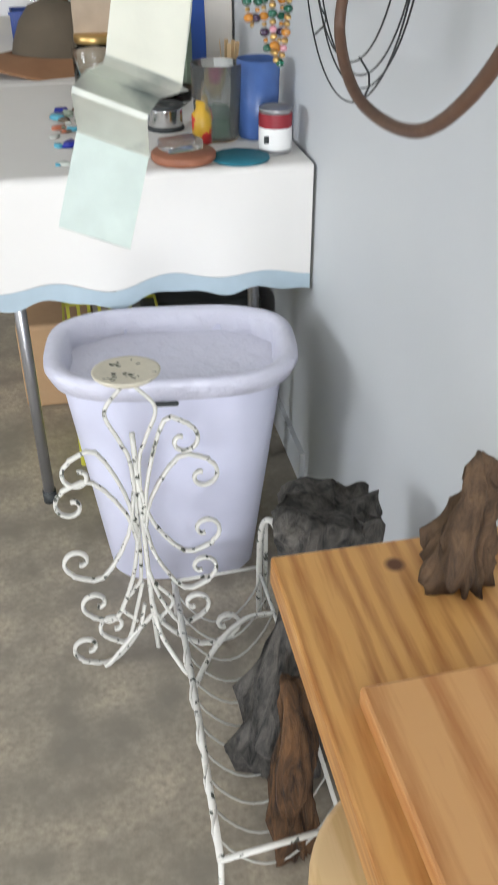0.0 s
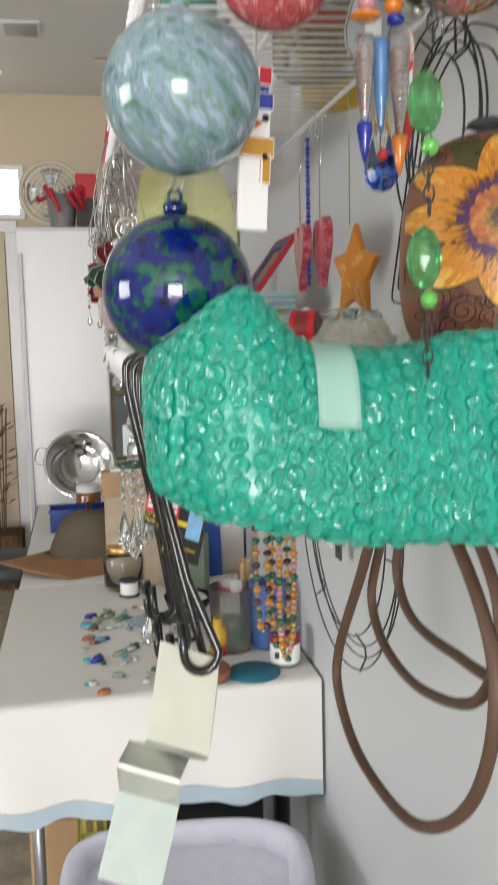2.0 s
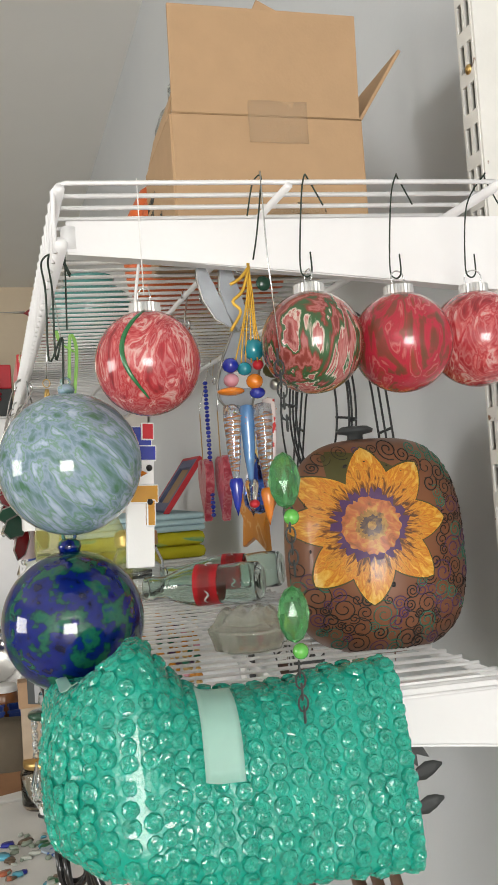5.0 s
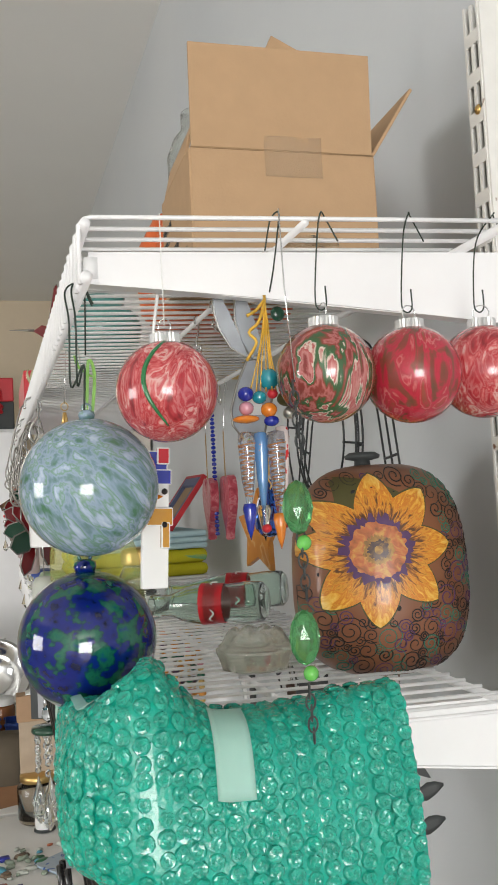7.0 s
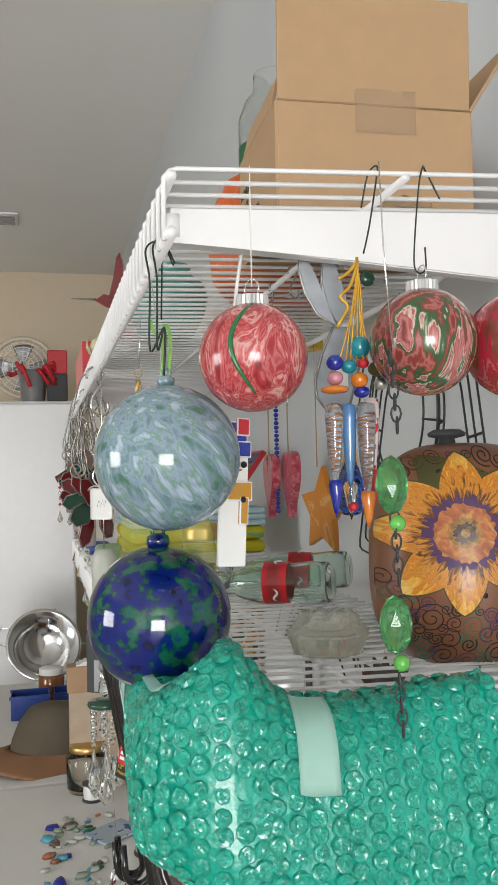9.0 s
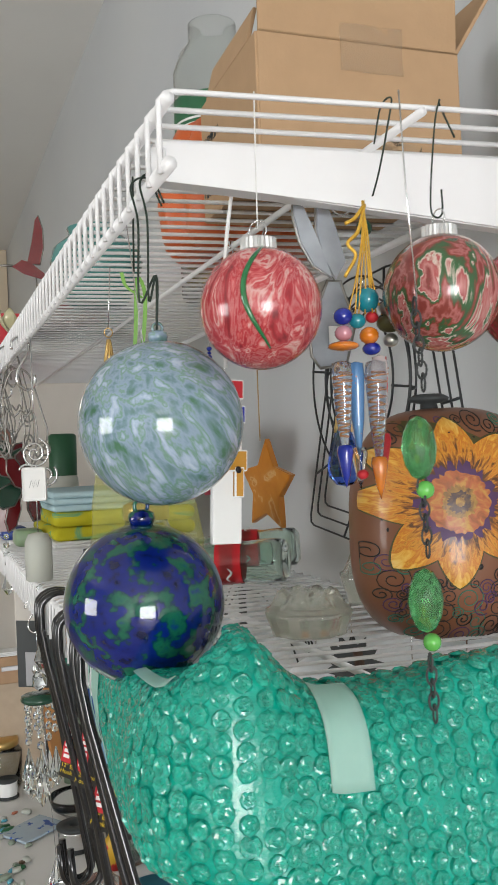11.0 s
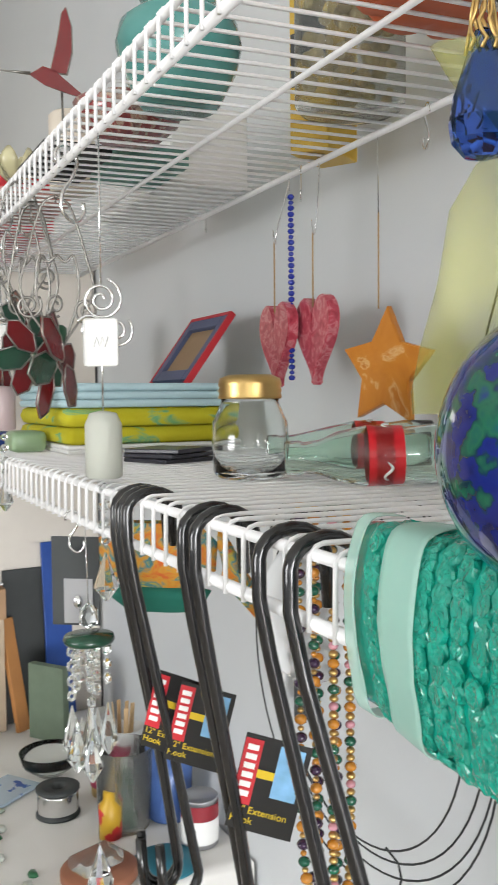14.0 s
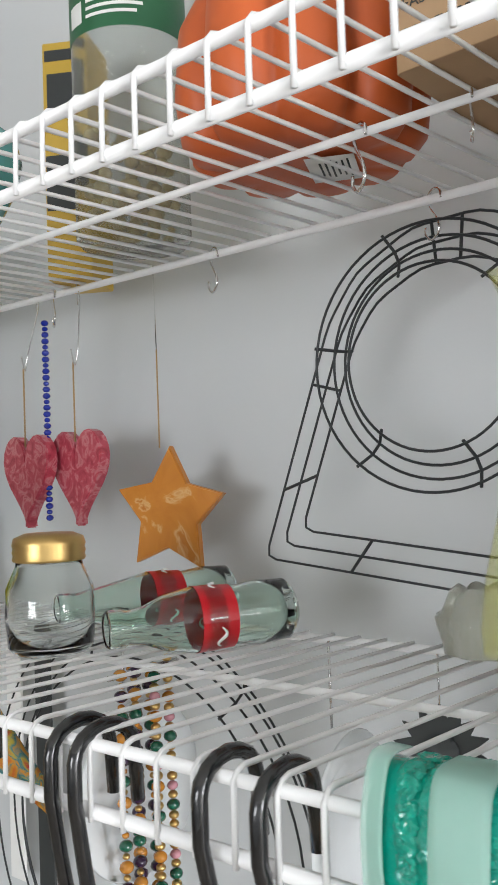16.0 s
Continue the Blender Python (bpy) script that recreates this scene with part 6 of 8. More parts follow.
rows_ = [[Vector(p) + wv * (k / 4) for k in range(5)] for p in prof]
vv = [[bm.verts.new(q) for q in r] for r in rows_]
fs = [bm.faces.new((vv[i][j], vv[i][j + 1], vv[i + 1][j + 1], vv[i + 1][j])) for i in range(len(prof) - 1) for j in range(4)]
solid(bm, fs, 0.0012)
part("strip", bm, mat("filmed_sheet_steel", (0.6, 0.62, 0.56), 0.4, 0.55, vary=0.2, scale=30, bump=0.25, bscale=25, second=(0.3, 0.33, 0.31), sec_scale=18, sec_lo=0.52, sec_hi=0.7, dist=0.003), ss, "", False)
bm = bmesh.new()
# cream sheet over the upper plate: the steel's sky reflection put into colour
top_glare = bmesh.new()
solid(top_glare, [top_glare.faces.new([top_glare.verts.new(Vector(q) + Vector((0.0, -0.0014, 0.0014))) for q in (rows_[0][0], rows_[0][4], rows_[2][4], rows_[2][0])])], 0.0003)
part("upper_film", top_glare, mat("cream_film", (0.7, 0.7, 0.6), 0.45, vary=0.1, scale=30, bump=0.3, bscale=40, dist=0.003), ss, "cream sky reflection painted on the upper plate", False)
# the lower plate's pale reflection, likewise a coloured sheet laid on the steel
fs = [bm.faces.new([bm.verts.new(Vector(q) + Vector((0.0, -0.0012, 0.0012))) for q in (rows_[8][0], rows_[8][4], rows_[9][4], rows_[9][0])])]
solid(bm, fs, 0.0003)
part("protective_film", bm, mat("pale_green_film", (0.52, 0.6, 0.56), 0.35, vary=0.15, scale=40, bump=0.4, bscale=40, coat=0.4, dist=0.003), ss, "pale green reflection painted on the lower plate", False)

# bead necklaces
spec = [(0.0058, AMBERB), (0.003, GOLD), (0.0058, PLUMB), (0.003, AMBERB), (0.0056, GREENB), (0.003, GOLD)]
spec2 = [(0.0042, GOLD), (0.0056, GREENB), (0.004, GOLD), (0.0046, PINKB), (0.0044, GOLD), (0.0056, AMBERB), (0.004, GOLD)]
beads("bead_necklace", smooth_path([(0.197, 1.0, LOW - 0.006), (0.198, 1.0, 1.25), (0.20, 1.0, 1.11), (0.207, 1.0, 1.075), (0.214, 1.0, 1.11), (0.212, 1.0, 1.25), (0.212, 1.0, LOW - 0.006)]), spec, "necklace of amber, green and plum glass beads below the shelf", "necklace", 1.15, group="necklaces")
beads("bead_necklace", smooth_path([(0.22, 1.01, LOW - 0.006), (0.222, 1.01, 1.25), (0.222, 1.01, 1.08), (0.232, 1.01, 1.045), (0.242, 1.01, 1.08), (0.24, 1.01, 1.25), (0.236, 1.01, LOW - 0.006)]), spec, "necklace of amber, green and plum glass beads below the shelf", "necklace", 1.15, group="necklaces")
beads("bead_necklace", smooth_path([(0.228, 0.995, LOW - 0.006), (0.229, 0.995, 1.25), (0.228, 0.995, 1.09), (0.236, 0.995, 1.035), (0.246, 0.995, 1.1), (0.246, 0.995, 1.25), (0.243, 0.995, LOW - 0.006)]), spec2, "gold and pink bead necklace below the shelf", "necklace", 1.05, group="necklaces")
bm = bmesh.new()
tube(bm, [(0.185, 1.0, LOW - 0.012), (0.26, 1.0, LOW - 0.012)], 0.0025, 8)
tagged(part("necklace_rod", bm, CHROME), "thin steel rod under the shelf holding necklaces", "rod")

# white plate on its hanger, and a second one
def plate(x, y, z, r, rz, label):
    t = thing("white_plate", (x, y, z), label, "plate", rz=rz)
    bm = bmesh.new()
    m_ = pose(0, 0, 0, 90, 0, 0)
    lathe(bm, [(0, 0), (r * 0.55, 0), (r * 0.68, 0.006), (r * 0.97, 0.014), (r, 0.016), (r * 0.98, 0.018), (r * 0.66, 0.011), (r * 0.5, 0.005), (0, 0.005)], 40, (0, 0, 0), m_)
    part("body", bm, mat("white_glazed_china", (0.76, 0.79, 0.8), 0.12, vary=0.03, coat=0.6) if "white_glazed_china" not in bpy.data.materials else bpy.data.materials["white_glazed_china"], t)
    bm = bmesh.new()
    tube(bm, [(0, 0, r), (0, 0, LOW - z)], 0.0012, 5)
    part("hanger", bm, CHROME, t)


plate(0.237, 1.04, 1.318, 0.072, 4, "white china plate with a rim hung below the shelf")
plate(0.335, 0.9, 1.285, 0.075, 8, "white china plate with a moulded rim hung below the shelf")

# brown leather cord loops
cord = thing("leather_cord_coil", (0.232, 0.60, 1.312), "coil of brown leather cord hung below the shelf's end", "cord coil")
for k, pts in enumerate(([(0.02, 0.02), (0.085, -0.07), (0.165, -0.18), (0.15, -0.225), (0.07, -0.25), (-0.06, -0.235), (-0.155, -0.16), (-0.17, -0.06), (-0.08, 0.02), (0.0, 0.03)],
                         [(0.02, 0.02), (0.085, -0.07), (0.095, -0.11), (0.05, -0.135), (-0.04, -0.135), (-0.14, -0.1), (-0.16, -0.03), (-0.08, 0.03), (0.0, 0.03)],
                         [(0.015, 0.02), (0.06, -0.05), (0.055, -0.085), (0.01, -0.1), (-0.07, -0.095), (-0.15, -0.08), (-0.15, -0.01), (-0.07, 0.03), (0.0, 0.03)])):
    bm = bmesh.new()
    tube(bm, smooth_path([(0.012 * k + 0.004 * math.sin(i), a, b) for i, (a, b) in enumerate(pts)], 8), 0.0048 if k == 0 else 0.0042, 10)
    part("loop", bm, LEATHER, cord)
bm = bmesh.new()
box(bm, (0.01, 0.01, 0.03), (0.025, 0.028, 0.03), pose(0, 0, 0, 25, 0, 0), 0.006)
tube(bm, [(0.01, 0.0, 0.04), (0.0, 0.0, LOW - 1.312)], 0.004, 8)
part("binding", bm, LEATHER, cord, "knotted leather binding")

# black tin sun-flower silhouettes
def tin_flower(x, y, z, r, rz):
    t = thing("tin_flower", (x, y, z), "black tin flower silhouette hung below the shelf", "tin flower", "tin flowers", rz=rz)
    bm = bmesh.new()
    out = []
    for i in range(28):
        a = 6.28319 * i / 28
        rr = r if i % 2 else r * 0.66
        out.append(bm.verts.new((rr * math.cos(a), 0, rr * math.sin(a))))
    fc = bm.faces.new(out)
    solid(bm, [fc], 0.002)
    ball(bm, (0, -0.003, 0), r * 0.35, 14, (1, 0.4, 1))
    part("flower", bm, SLATE, t, "", False)
    bm = bmesh.new()
    tube(bm, [(0, 0, r * 0.7), (0, 0, LOW - z)], 0.0007, 5)
    part("line", bm, CHROME, t)
    bm = bmesh.new()
    tube(bm, [(0, 0, -r * 0.6), (0.004, 0, -r * 2.6)], 0.002, 6)
    for k, s in ((1.2, 1), (1.7, -1), (2.2, 1)):
        lf = bmesh.new()
        sheet(lf, 3, 4, lambda u, v: Vector((s * (0.004 + 0.03 * v), 0, -r * k + 0.012 * v + (u - 0.5) * 0.016 * math.sin(3.1 * min(0.97, v)))), thick=0.001)
        part("leaf", lf, SLATE, t)
    part("stem", bm, SLATE, t)


tin_flower(0.33, 0.80, 1.36, 0.036, -55)
tin_flower(0.345, 0.62, 1.345, 0.03, -20)
tin_flower(0.34, 0.70, 1.35, 0.03, -60)
for y, z, c in ((1.3, 1.2, "dark"), (1.36, 1.21, "pale")):
    bm = bmesh.new()
    box(bm, (0, 0, 0), (0.004, 0.03, 0.3), None, 0.001)
    o = tagged(part("bookmark_strip", bm, SLATE if c == "dark" else PAPER, None, "", False), "narrow %s strip hung against the wall" % c, "strip", "hung strips")
    o.location = (0.43, y + 0.1, z)

# cloth fish banner below the shelf
fish = thing("cloth_fish", (0.15, 1.22, LOW - 0.055), "bright patterned cloth fish hung below the shelf", "cloth ornament", rz=-40)
FISHM = pattern_mat("orange_patterned_cloth", [(0.35, (0.6, 0.12, 0.02)), (0.48, (0.6, 0.3, 0.03)), (0.55, (0.02, 0.2, 0.25)), (0.62, (0.5, 0.4, 0.05)), (0.75, (0.5, 0.04, 0.03))], 45, distort=1.0, rough=0.8, coat=0)
bm = bmesh.new()
lathe(bm, [(0.005, -0.08), (0.03, -0.07), (0.05, -0.05), (0.052, -0.02), (0.035, 0.0)], 24, (0, 0, 0), Matrix.Diagonal((1.3, 0.35, 1, 1)))
part("body", bm, FISHM, fish)
bm = bmesh.new()
lathe(bm, [(0.03, -0.095), (0.045, -0.082), (0.05, -0.072), (0.03, -0.068)], 24, (0, 0, 0), Matrix.Diagonal((1.2, 0.35, 1, 1)))
part("band", bm, mat("green_cloth", (0.01, 0.14, 0.1), 0.8), fish, "green cloth band")
bm = bmesh.new()
sheet(bm, 5, 4, lambda u, v: Vector((0.07 + 0.05 * v, 0.01 * math.sin(u * 6), -0.03 - 0.07 * v + (u - 0.5) * 0.06 * (1 - 0.6 * v))), thick=0.002)
part("tail", bm, FISHM, fish)

# crystal drops cluster with a green glass top
cc = thing("crystal_cluster", (0.058, 1.165, 1.272), "hanging cluster of clear crystal drops under green glass", "chime")
cc.scale = (0.66, 0.66, 0.86)
bm = bmesh.new()
lathe(bm, [(0, 0.0), (0.035, 0.0), (0.038, 0.004), (0.036, 0.009), (0, 0.012)], 24)
part("top", bm, GREENGLASS, cc, "dark green glass top")
bm = bmesh.new()
bmesh.ops.create_icosphere(bm, subdivisions=1, radius=0.016, matrix=Matrix.Translation((0, 0, 0.03)))
part("crystal_bead", bm, CLEAR, cc, "", False)
bm = bmesh.new()
tube(bm, [(0, 0, 0.045), (-0.003, 0, LOW - 0.04 - 1.26)], 0.0008, 5)
part("wire", bm, CHROME, cc)
for k in range(7):
    a = k * 0.9
    x, y = 0.027 * math.cos(a), 0.027 * math.sin(a)
    if k == 6:
        x = y = 0
    for i in range(3 + k % 2):
        bm = bmesh.new()
        bmesh.ops.create_icosphere(bm, subdivisions=1, radius=0.0075, matrix=Matrix.Translation((x, y, -0.01 - 0.017 * i)))
        part("crystal_bead", bm, CLEAR, cc, "", False)
    bm = bmesh.new()
    drop(bm, x, y, -0.115 - 0.01 * (k % 3), 2.4)
    part("crystal_drop", bm, CLEAR, cc, "", False)
cd = thing("crystal_pendant", (0.075, 1.2, 1.0), "single clear crystal drop on a long clear line", "pendant")
bm = bmesh.new()
drop(bm, 0, 0, 0.01, 2.2)
part("crystal_drop", bm, CLEAR, cd, "", False)
bm = bmesh.new()
tube(bm, [(0, 0, 0.05), (-0.015, -0.03, 0.27)], 0.0005, 4)
part("line", bm, CHROME, cd)
cp = thing("carded_pendant", (0.057, 1.205, 1.325), "black card with a small silver pendant on the lip", "card", rz=-35)
bm = bmesh.new()
box(bm, (0, 0, 0), (0.05, 0.0015, 0.09), None, 0.0006)
part("board", bm, SLATE, cp, "", False)
bm = bmesh.new()
box(bm, (0.003, -0.0015, -0.02), (0.03, 0.0008, 0.045))
part("grey_panel", bm, GREY, cp, "", False)
bm = bmesh.new()
ball(bm, (0.003, -0.004, -0.02), 0.006, 10, (0.8, 0.5, 1.2))
part("pendant", bm, CHROME, cp)
s_hook(0.054, 1.2, LOW - 0.04, 1.0, -40, "bent steel S hook on the lower lip")

CABM = mat("beige_white_laminate", (0.62, 0.58, 0.52), 0.5, vary=0.04)

# ---- the table and what lies on it ----
TX0, TX1, TY0, TY1, TZ = -0.215, 0.448, 1.592, 2.40, 0.745
table = thing("folding_table", (0.115, 2.0, 0), "long folding table with grey steel legs", "table")
bm = bmesh.new()
box(bm, (0, 0, TZ - 0.02), (TX1 - TX0 - 0.02, TY1 - TY0 - 0.02, 0.03), None, 0.004)
part("tabletop", bm, PAPER, table, "", False)
for x, y in ((-0.25, -0.37), (0.24, -0.3), (-0.25, 0.36), (0.24, 0.36)):
    bm = bmesh.new()
    tube(bm, [(x, y, TZ - 0.034), (x + 0.0, y, 0.02)], 0.0125, 12)
    leg = part("leg", bm, GREY, table)
    bm = bmesh.new()
    tube(bm, [(x, y, 0.03), (x, y, 0.0)], 0.0155, 12)
    part("foot_cap", bm, SLATE, leg, "black rubber foot")


def cloth_point(u, v):
    """u across the table, v from the far edge over the front edge and down."""
    x = TX0 - 0.003 + (TX1 - TX0 + 0.003) * u
    if v < 0.6:
        return Vector((x, TY1 - (TY1 - TY0 + 0.004) * v / 0.6, TZ + 0.0012 * noise.noise(Vector((x * 9, v * 9, 1))) + 0.0018))
    k = (v - 0.6) / 0.4
    hem = 0.205 + 0.008 * math.sin(x * 31) + 0.006 * math.sin(x * 17 + 1)
    return Vector((x, TY0 - 0.006 - 0.010 * k * (0.5 + 0.5 * math.sin(x * 26)) - 0.003 * k, TZ + 0.0015 - hem * k))


cl = thing("tablecloth", (0, 0, 0), "white paper tablecloth with creases, hanging over the table's front", "tablecloth")
bm = bmesh.new()
sheet(bm, 60, 50, cloth_point)
part("top_and_front", bm, CLOTH, cl)
bm = bmesh.new()
sheet(bm, 60, 3, lambda u, v: cloth_point(u, 1.0) + Vector((0, -0.0015, 0.0 - 0.035 * v + 0.004 * math.sin(u * 40) * v)))
part("hem", bm, mat("pale_blue_cloth_hem", (0.42, 0.52, 0.58), 0.8, vary=0.08), cl, "pale blue cloth hem")
bm = bmesh.new()
sheet(bm, 30, 10, lambda u, v: Vector((TX0 - 0.004 - 0.008 * v * (0.5 + 0.5 * math.sin(u * 20)), TY0 - 0.004 + (TY1 - TY0) * u, TZ + 0.001 - 0.2 * v)))
part("side_drop", bm, CLOTH, cl)

t2 = thing("side_table", (-0.04, 3.05, 0), "second narrow table under a white cloth", "table")
bm = bmesh.new()
box(bm, (0, 0, TZ - 0.015), (0.34, 1.24, 0.03), None, 0.004)
part("tabletop", bm, CLOTH, t2, "", False)
bm = bmesh.new()
sheet(bm, 20, 6, lambda u, v: Vector((-0.172 - 0.006 * v * math.sin(u * 30), -0.62 + 1.24 * u, TZ - 0.19 * v)))
part("cloth_drop", bm, CLOTH, t2)
for x, y in ((-0.14, -0.55), (0.14, -0.55), (-0.14, 0.55), (0.14, 0.55)):
    bm = bmesh.new()
    tube(bm, [(x, y, TZ - 0.03), (x, y, 0)], 0.013, 10)
    part("leg", bm, GREY, t2)
TT = TZ + 0.0035


def on_table(name, x, y, prof, material, label, cat, n=28, z=TT, group=""):
    return jar_lathe(name, x, y, z, prof, material, label, cat, n, group)


on_table("teal_disc", 0.318, 1.648, [(0, 0), (0.056, 0), (0.057, 0.002), (0.056, 0.004), (0, 0.004)], TEALDISC, "flat teal felt disc on the white tablecloth", "disc", 36)
on_table("wooden_disc", 0.21, 1.66, [(0, 0), (0.058, 0), (0.062, 0.004), (0.062, 0.014), (0.058, 0.018), (0, 0.018)], TERRA, "thick reddish wooden disc on the tablecloth", "disc", 36)
bm = bmesh.new()
box(bm, (0, 0, 0.011), (0.075, 0.05, 0.022), None, 0.005)
o = tagged(part("clear_pack", bm, CLEARPL, None, "", False), "small clear plastic pack lying on the wooden disc", "pack")
o.matrix_basis = pose(0.205, 1.66, TT + 0.019, 0, 0, 20)
can = on_table("paint_can", 0.395, 1.685, [(0, 0), (0.031, 0), (0.032, 0.002), (0.0315, 0.078), (0.033, 0.081), (0.031, 0.083), (0.027, 0.078), (0, 0.078)], GREY, "small tin with red and white label on the tablecloth", "tin")
for z0, z1, m_ in ((0.008, 0.048, PAPER), (0.0485, 0.074, mat("dark_red_label", (0.25, 0.02, 0.03), 0.5))):
    bm = bmesh.new()
    lathe(bm, [(0.0325, z0), (0.0325, z1)], 28)
    part("label", bm, m_, can)
bm = bmesh.new()
box(bm, (-0.02, -0.0262, 0.028), (0.016, 0.0008, 0.014))
part("label_print", bm, SLATE, can)
on_table("blue_tumbler", 0.385, 1.80, [(0, 0), (0.038, 0), (0.04, 0.003), (0.044, 0.15), (0.042, 0.15), (0.037, 0.006), (0, 0.005)], mat("cloudy_blue_plastic", (0.08, 0.16, 0.42), 0.25, vary=0.35, scale=25, trans=0.2), "tall cloudy blue plastic tumbler on the table", "tumbler")
on_table("clear_tub", 0.30, 1.80, [(0, 0), (0.042, 0), (0.044, 0.003), (0.052, 0.145), (0.05, 0.145), (0.041, 0.006), (0, 0.005)], CLEARPL, "clear plastic tub with odds and ends on the table", "tub")
on_table("green_filling", 0.30, 1.80, [(0, 0), (0.036, 0), (0.038, 0.03), (0.03, 0.034), (0, 0.034)], LEAFG, "green scraps inside the clear tub", "scraps", 14, TT + 0.007)
on_table("yellow_bottle", 0.265, 1.775, [(0, 0), (0.02, 0), (0.021, 0.03), (0.021, 0.055), (0.012, 0.065), (0.012, 0.08), (0, 0.08)], mat("red_yellow_plastic", (0.5, 0.3, 0.02), 0.4, second=(0.45, 0.02, 0.02), sec_scale=20, sec_lo=0.5, sec_hi=0.52), "small yellow and red squeeze bottle on the table", "bottle")
cup = on_table("stick_cup", 0.36, 1.97, [(0, 0), (0.03, 0), (0.038, 0.11), (0.036, 0.11), (0.028, 0.004), (0, 0.004)], PAPER, "white cup holding wooden craft sticks on the table", "cup")
rng = random.Random(8)
for k in range(7):
    bm = bmesh.new()
    box(bm, (0, 0, 0.075), (0.009, 0.0018, 0.15), None, 0.0006)
    st = part("stick", bm, mat("birch_stick", (0.55, 0.38, 0.2), 0.6) if k == 0 else bpy.data.materials["birch_stick"], cup, "", False)
    st.matrix_basis = pose(rng.uniform(-0.014, 0.014), rng.uniform(-0.014, 0.014), 0.006, rng.uniform(-9, 9), rng.uniform(-9, 9), rng.uniform(0, 180))
spool = on_table("wire_spool", 0.205, 1.9, [(0, 0), (0.04, 0), (0.04, 0.004), (0.034, 0.006), (0.034, 0.044), (0.04, 0.046), (0.04, 0.05), (0.012, 0.05), (0.012, 0.03), (0, 0.03)], SLATE, "black spool wound with silver wire on the table", "spool", 32)
bm = bmesh.new()
lathe(bm, [(0.0355, 0.007)] + [(0.0365 + 0.0008 * (i % 2), 0.008 + 0.0012 * i) for i in range(29)] + [(0.0355, 0.043)], 32)
part("wire_winding", bm, CHROME, spool, "silver wire winding")
sp2 = on_table("wire_spool", 0.095, 2.26, [(0, 0), (0.028, 0), (0.028, 0.003), (0.022, 0.005), (0.022, 0.04), (0.028, 0.042), (0.028, 0.045), (0, 0.045)], SLATE, "small black spool of pale thread on the table", "spool")
bm = bmesh.new()
lathe(bm, [(0.0235, 0.006), (0.025, 0.02), (0.0235, 0.039)], 24)
part("thread_winding", bm, PAPER, sp2)
on_table("glass_jar", 0.085, 2.34, [(0, 0), (0.05, 0), (0.055, 0.01), (0.056, 0.09), (0.045, 0.105), (0.043, 0.105), (0.053, 0.088), (0.052, 0.012), (0, 0.004)], CLEAR, "wide clear glass jar with a brass lid on the table", "jar")
on_table("jar_lid", 0.085, 2.34, [(0.046, 0), (0.048, 0.002), (0.048, 0.016), (0.044, 0.019), (0, 0.019)], GOLD, "brass lid on a wide glass jar", "lid", 28, TT + 0.1055)
on_table("glass_bowl", 0.235, 2.08, [(0, 0), (0.03, 0), (0.055, 0.02), (0.062, 0.045), (0.06, 0.045), (0.052, 0.021), (0.028, 0.003), (0, 0.003)], CLEAR, "small clear glass bowl on the table", "bowl")
on_table("tape_roll", 0.315, 1.94, [(0.02, 0), (0.034, 0), (0.034, 0.018), (0.02, 0.018), (0.02, 0)], mat("tan_tape", (0.5, 0.33, 0.13), 0.4), "roll of tan tape on the table", "tape roll")
on_table("ribbon_roll", 0.315, 1.94, [(0.01, 0), (0.036, 0), (0.036, 0.014), (0.01, 0.014), (0.01, 0)], mat("raspberry_ribbon", (0.4, 0.02, 0.08), 0.5), "roll of raspberry ribbon on the tape roll", "ribbon roll", 28, TT + 0.0185)
bm = bmesh.new()
box(bm, (0, 0, 0.003), (0.12, 0.09, 0.006), None, 0.002)
o = tagged(part("clear_bag", bm, mat("blue_beads_in_bag", (0.4, 0.5, 0.58), 0.2, vary=0.1, second=(0.03, 0.1, 0.35), sec_scale=40, sec_lo=0.6, sec_hi=0.64), None, "", False), "flat clear bag with blue bits on the tablecloth", "bag")
o.matrix_basis = pose(0.13, 2.03, TT, 0, 0, 35)

# sea glass and shards in rough rows
rng = random.Random(21)
cols = [mat("sea_glass_" + n, c, 0.35, vary=0.15, coat=0.2) for n, c in (("cobalt", (0.02, 0.03, 0.3)), ("aqua", (0.1, 0.38, 0.5)), ("white", (0.55, 0.58, 0.52)), ("green", (0.02, 0.13, 0.05)), ("sage", (0.3, 0.36, 0.28)), ("coral", (0.45, 0.14, 0.07)), ("brown", (0.16, 0.11, 0.07)))]
spots = [(-0.001, 1.80, 0, 1.5), (0.078, 2.05, 3, 1.3), (-0.02, 2.03, 1, 1.4), (-0.01, 2.1, 0, 1.2), (0.05, 2.37, 1, 1.8), (0.03, 2.1, 6, 1.2), (0.02, 1.93, 0, 0.9)]
for k in range(52):
    spots.append((rng.uniform(-0.03, 0.13), rng.uniform(1.62, 2.16), rng.choice((2, 2, 4, 4, 6, 5, 3, 1)), rng.uniform(0.6, 1.15)))
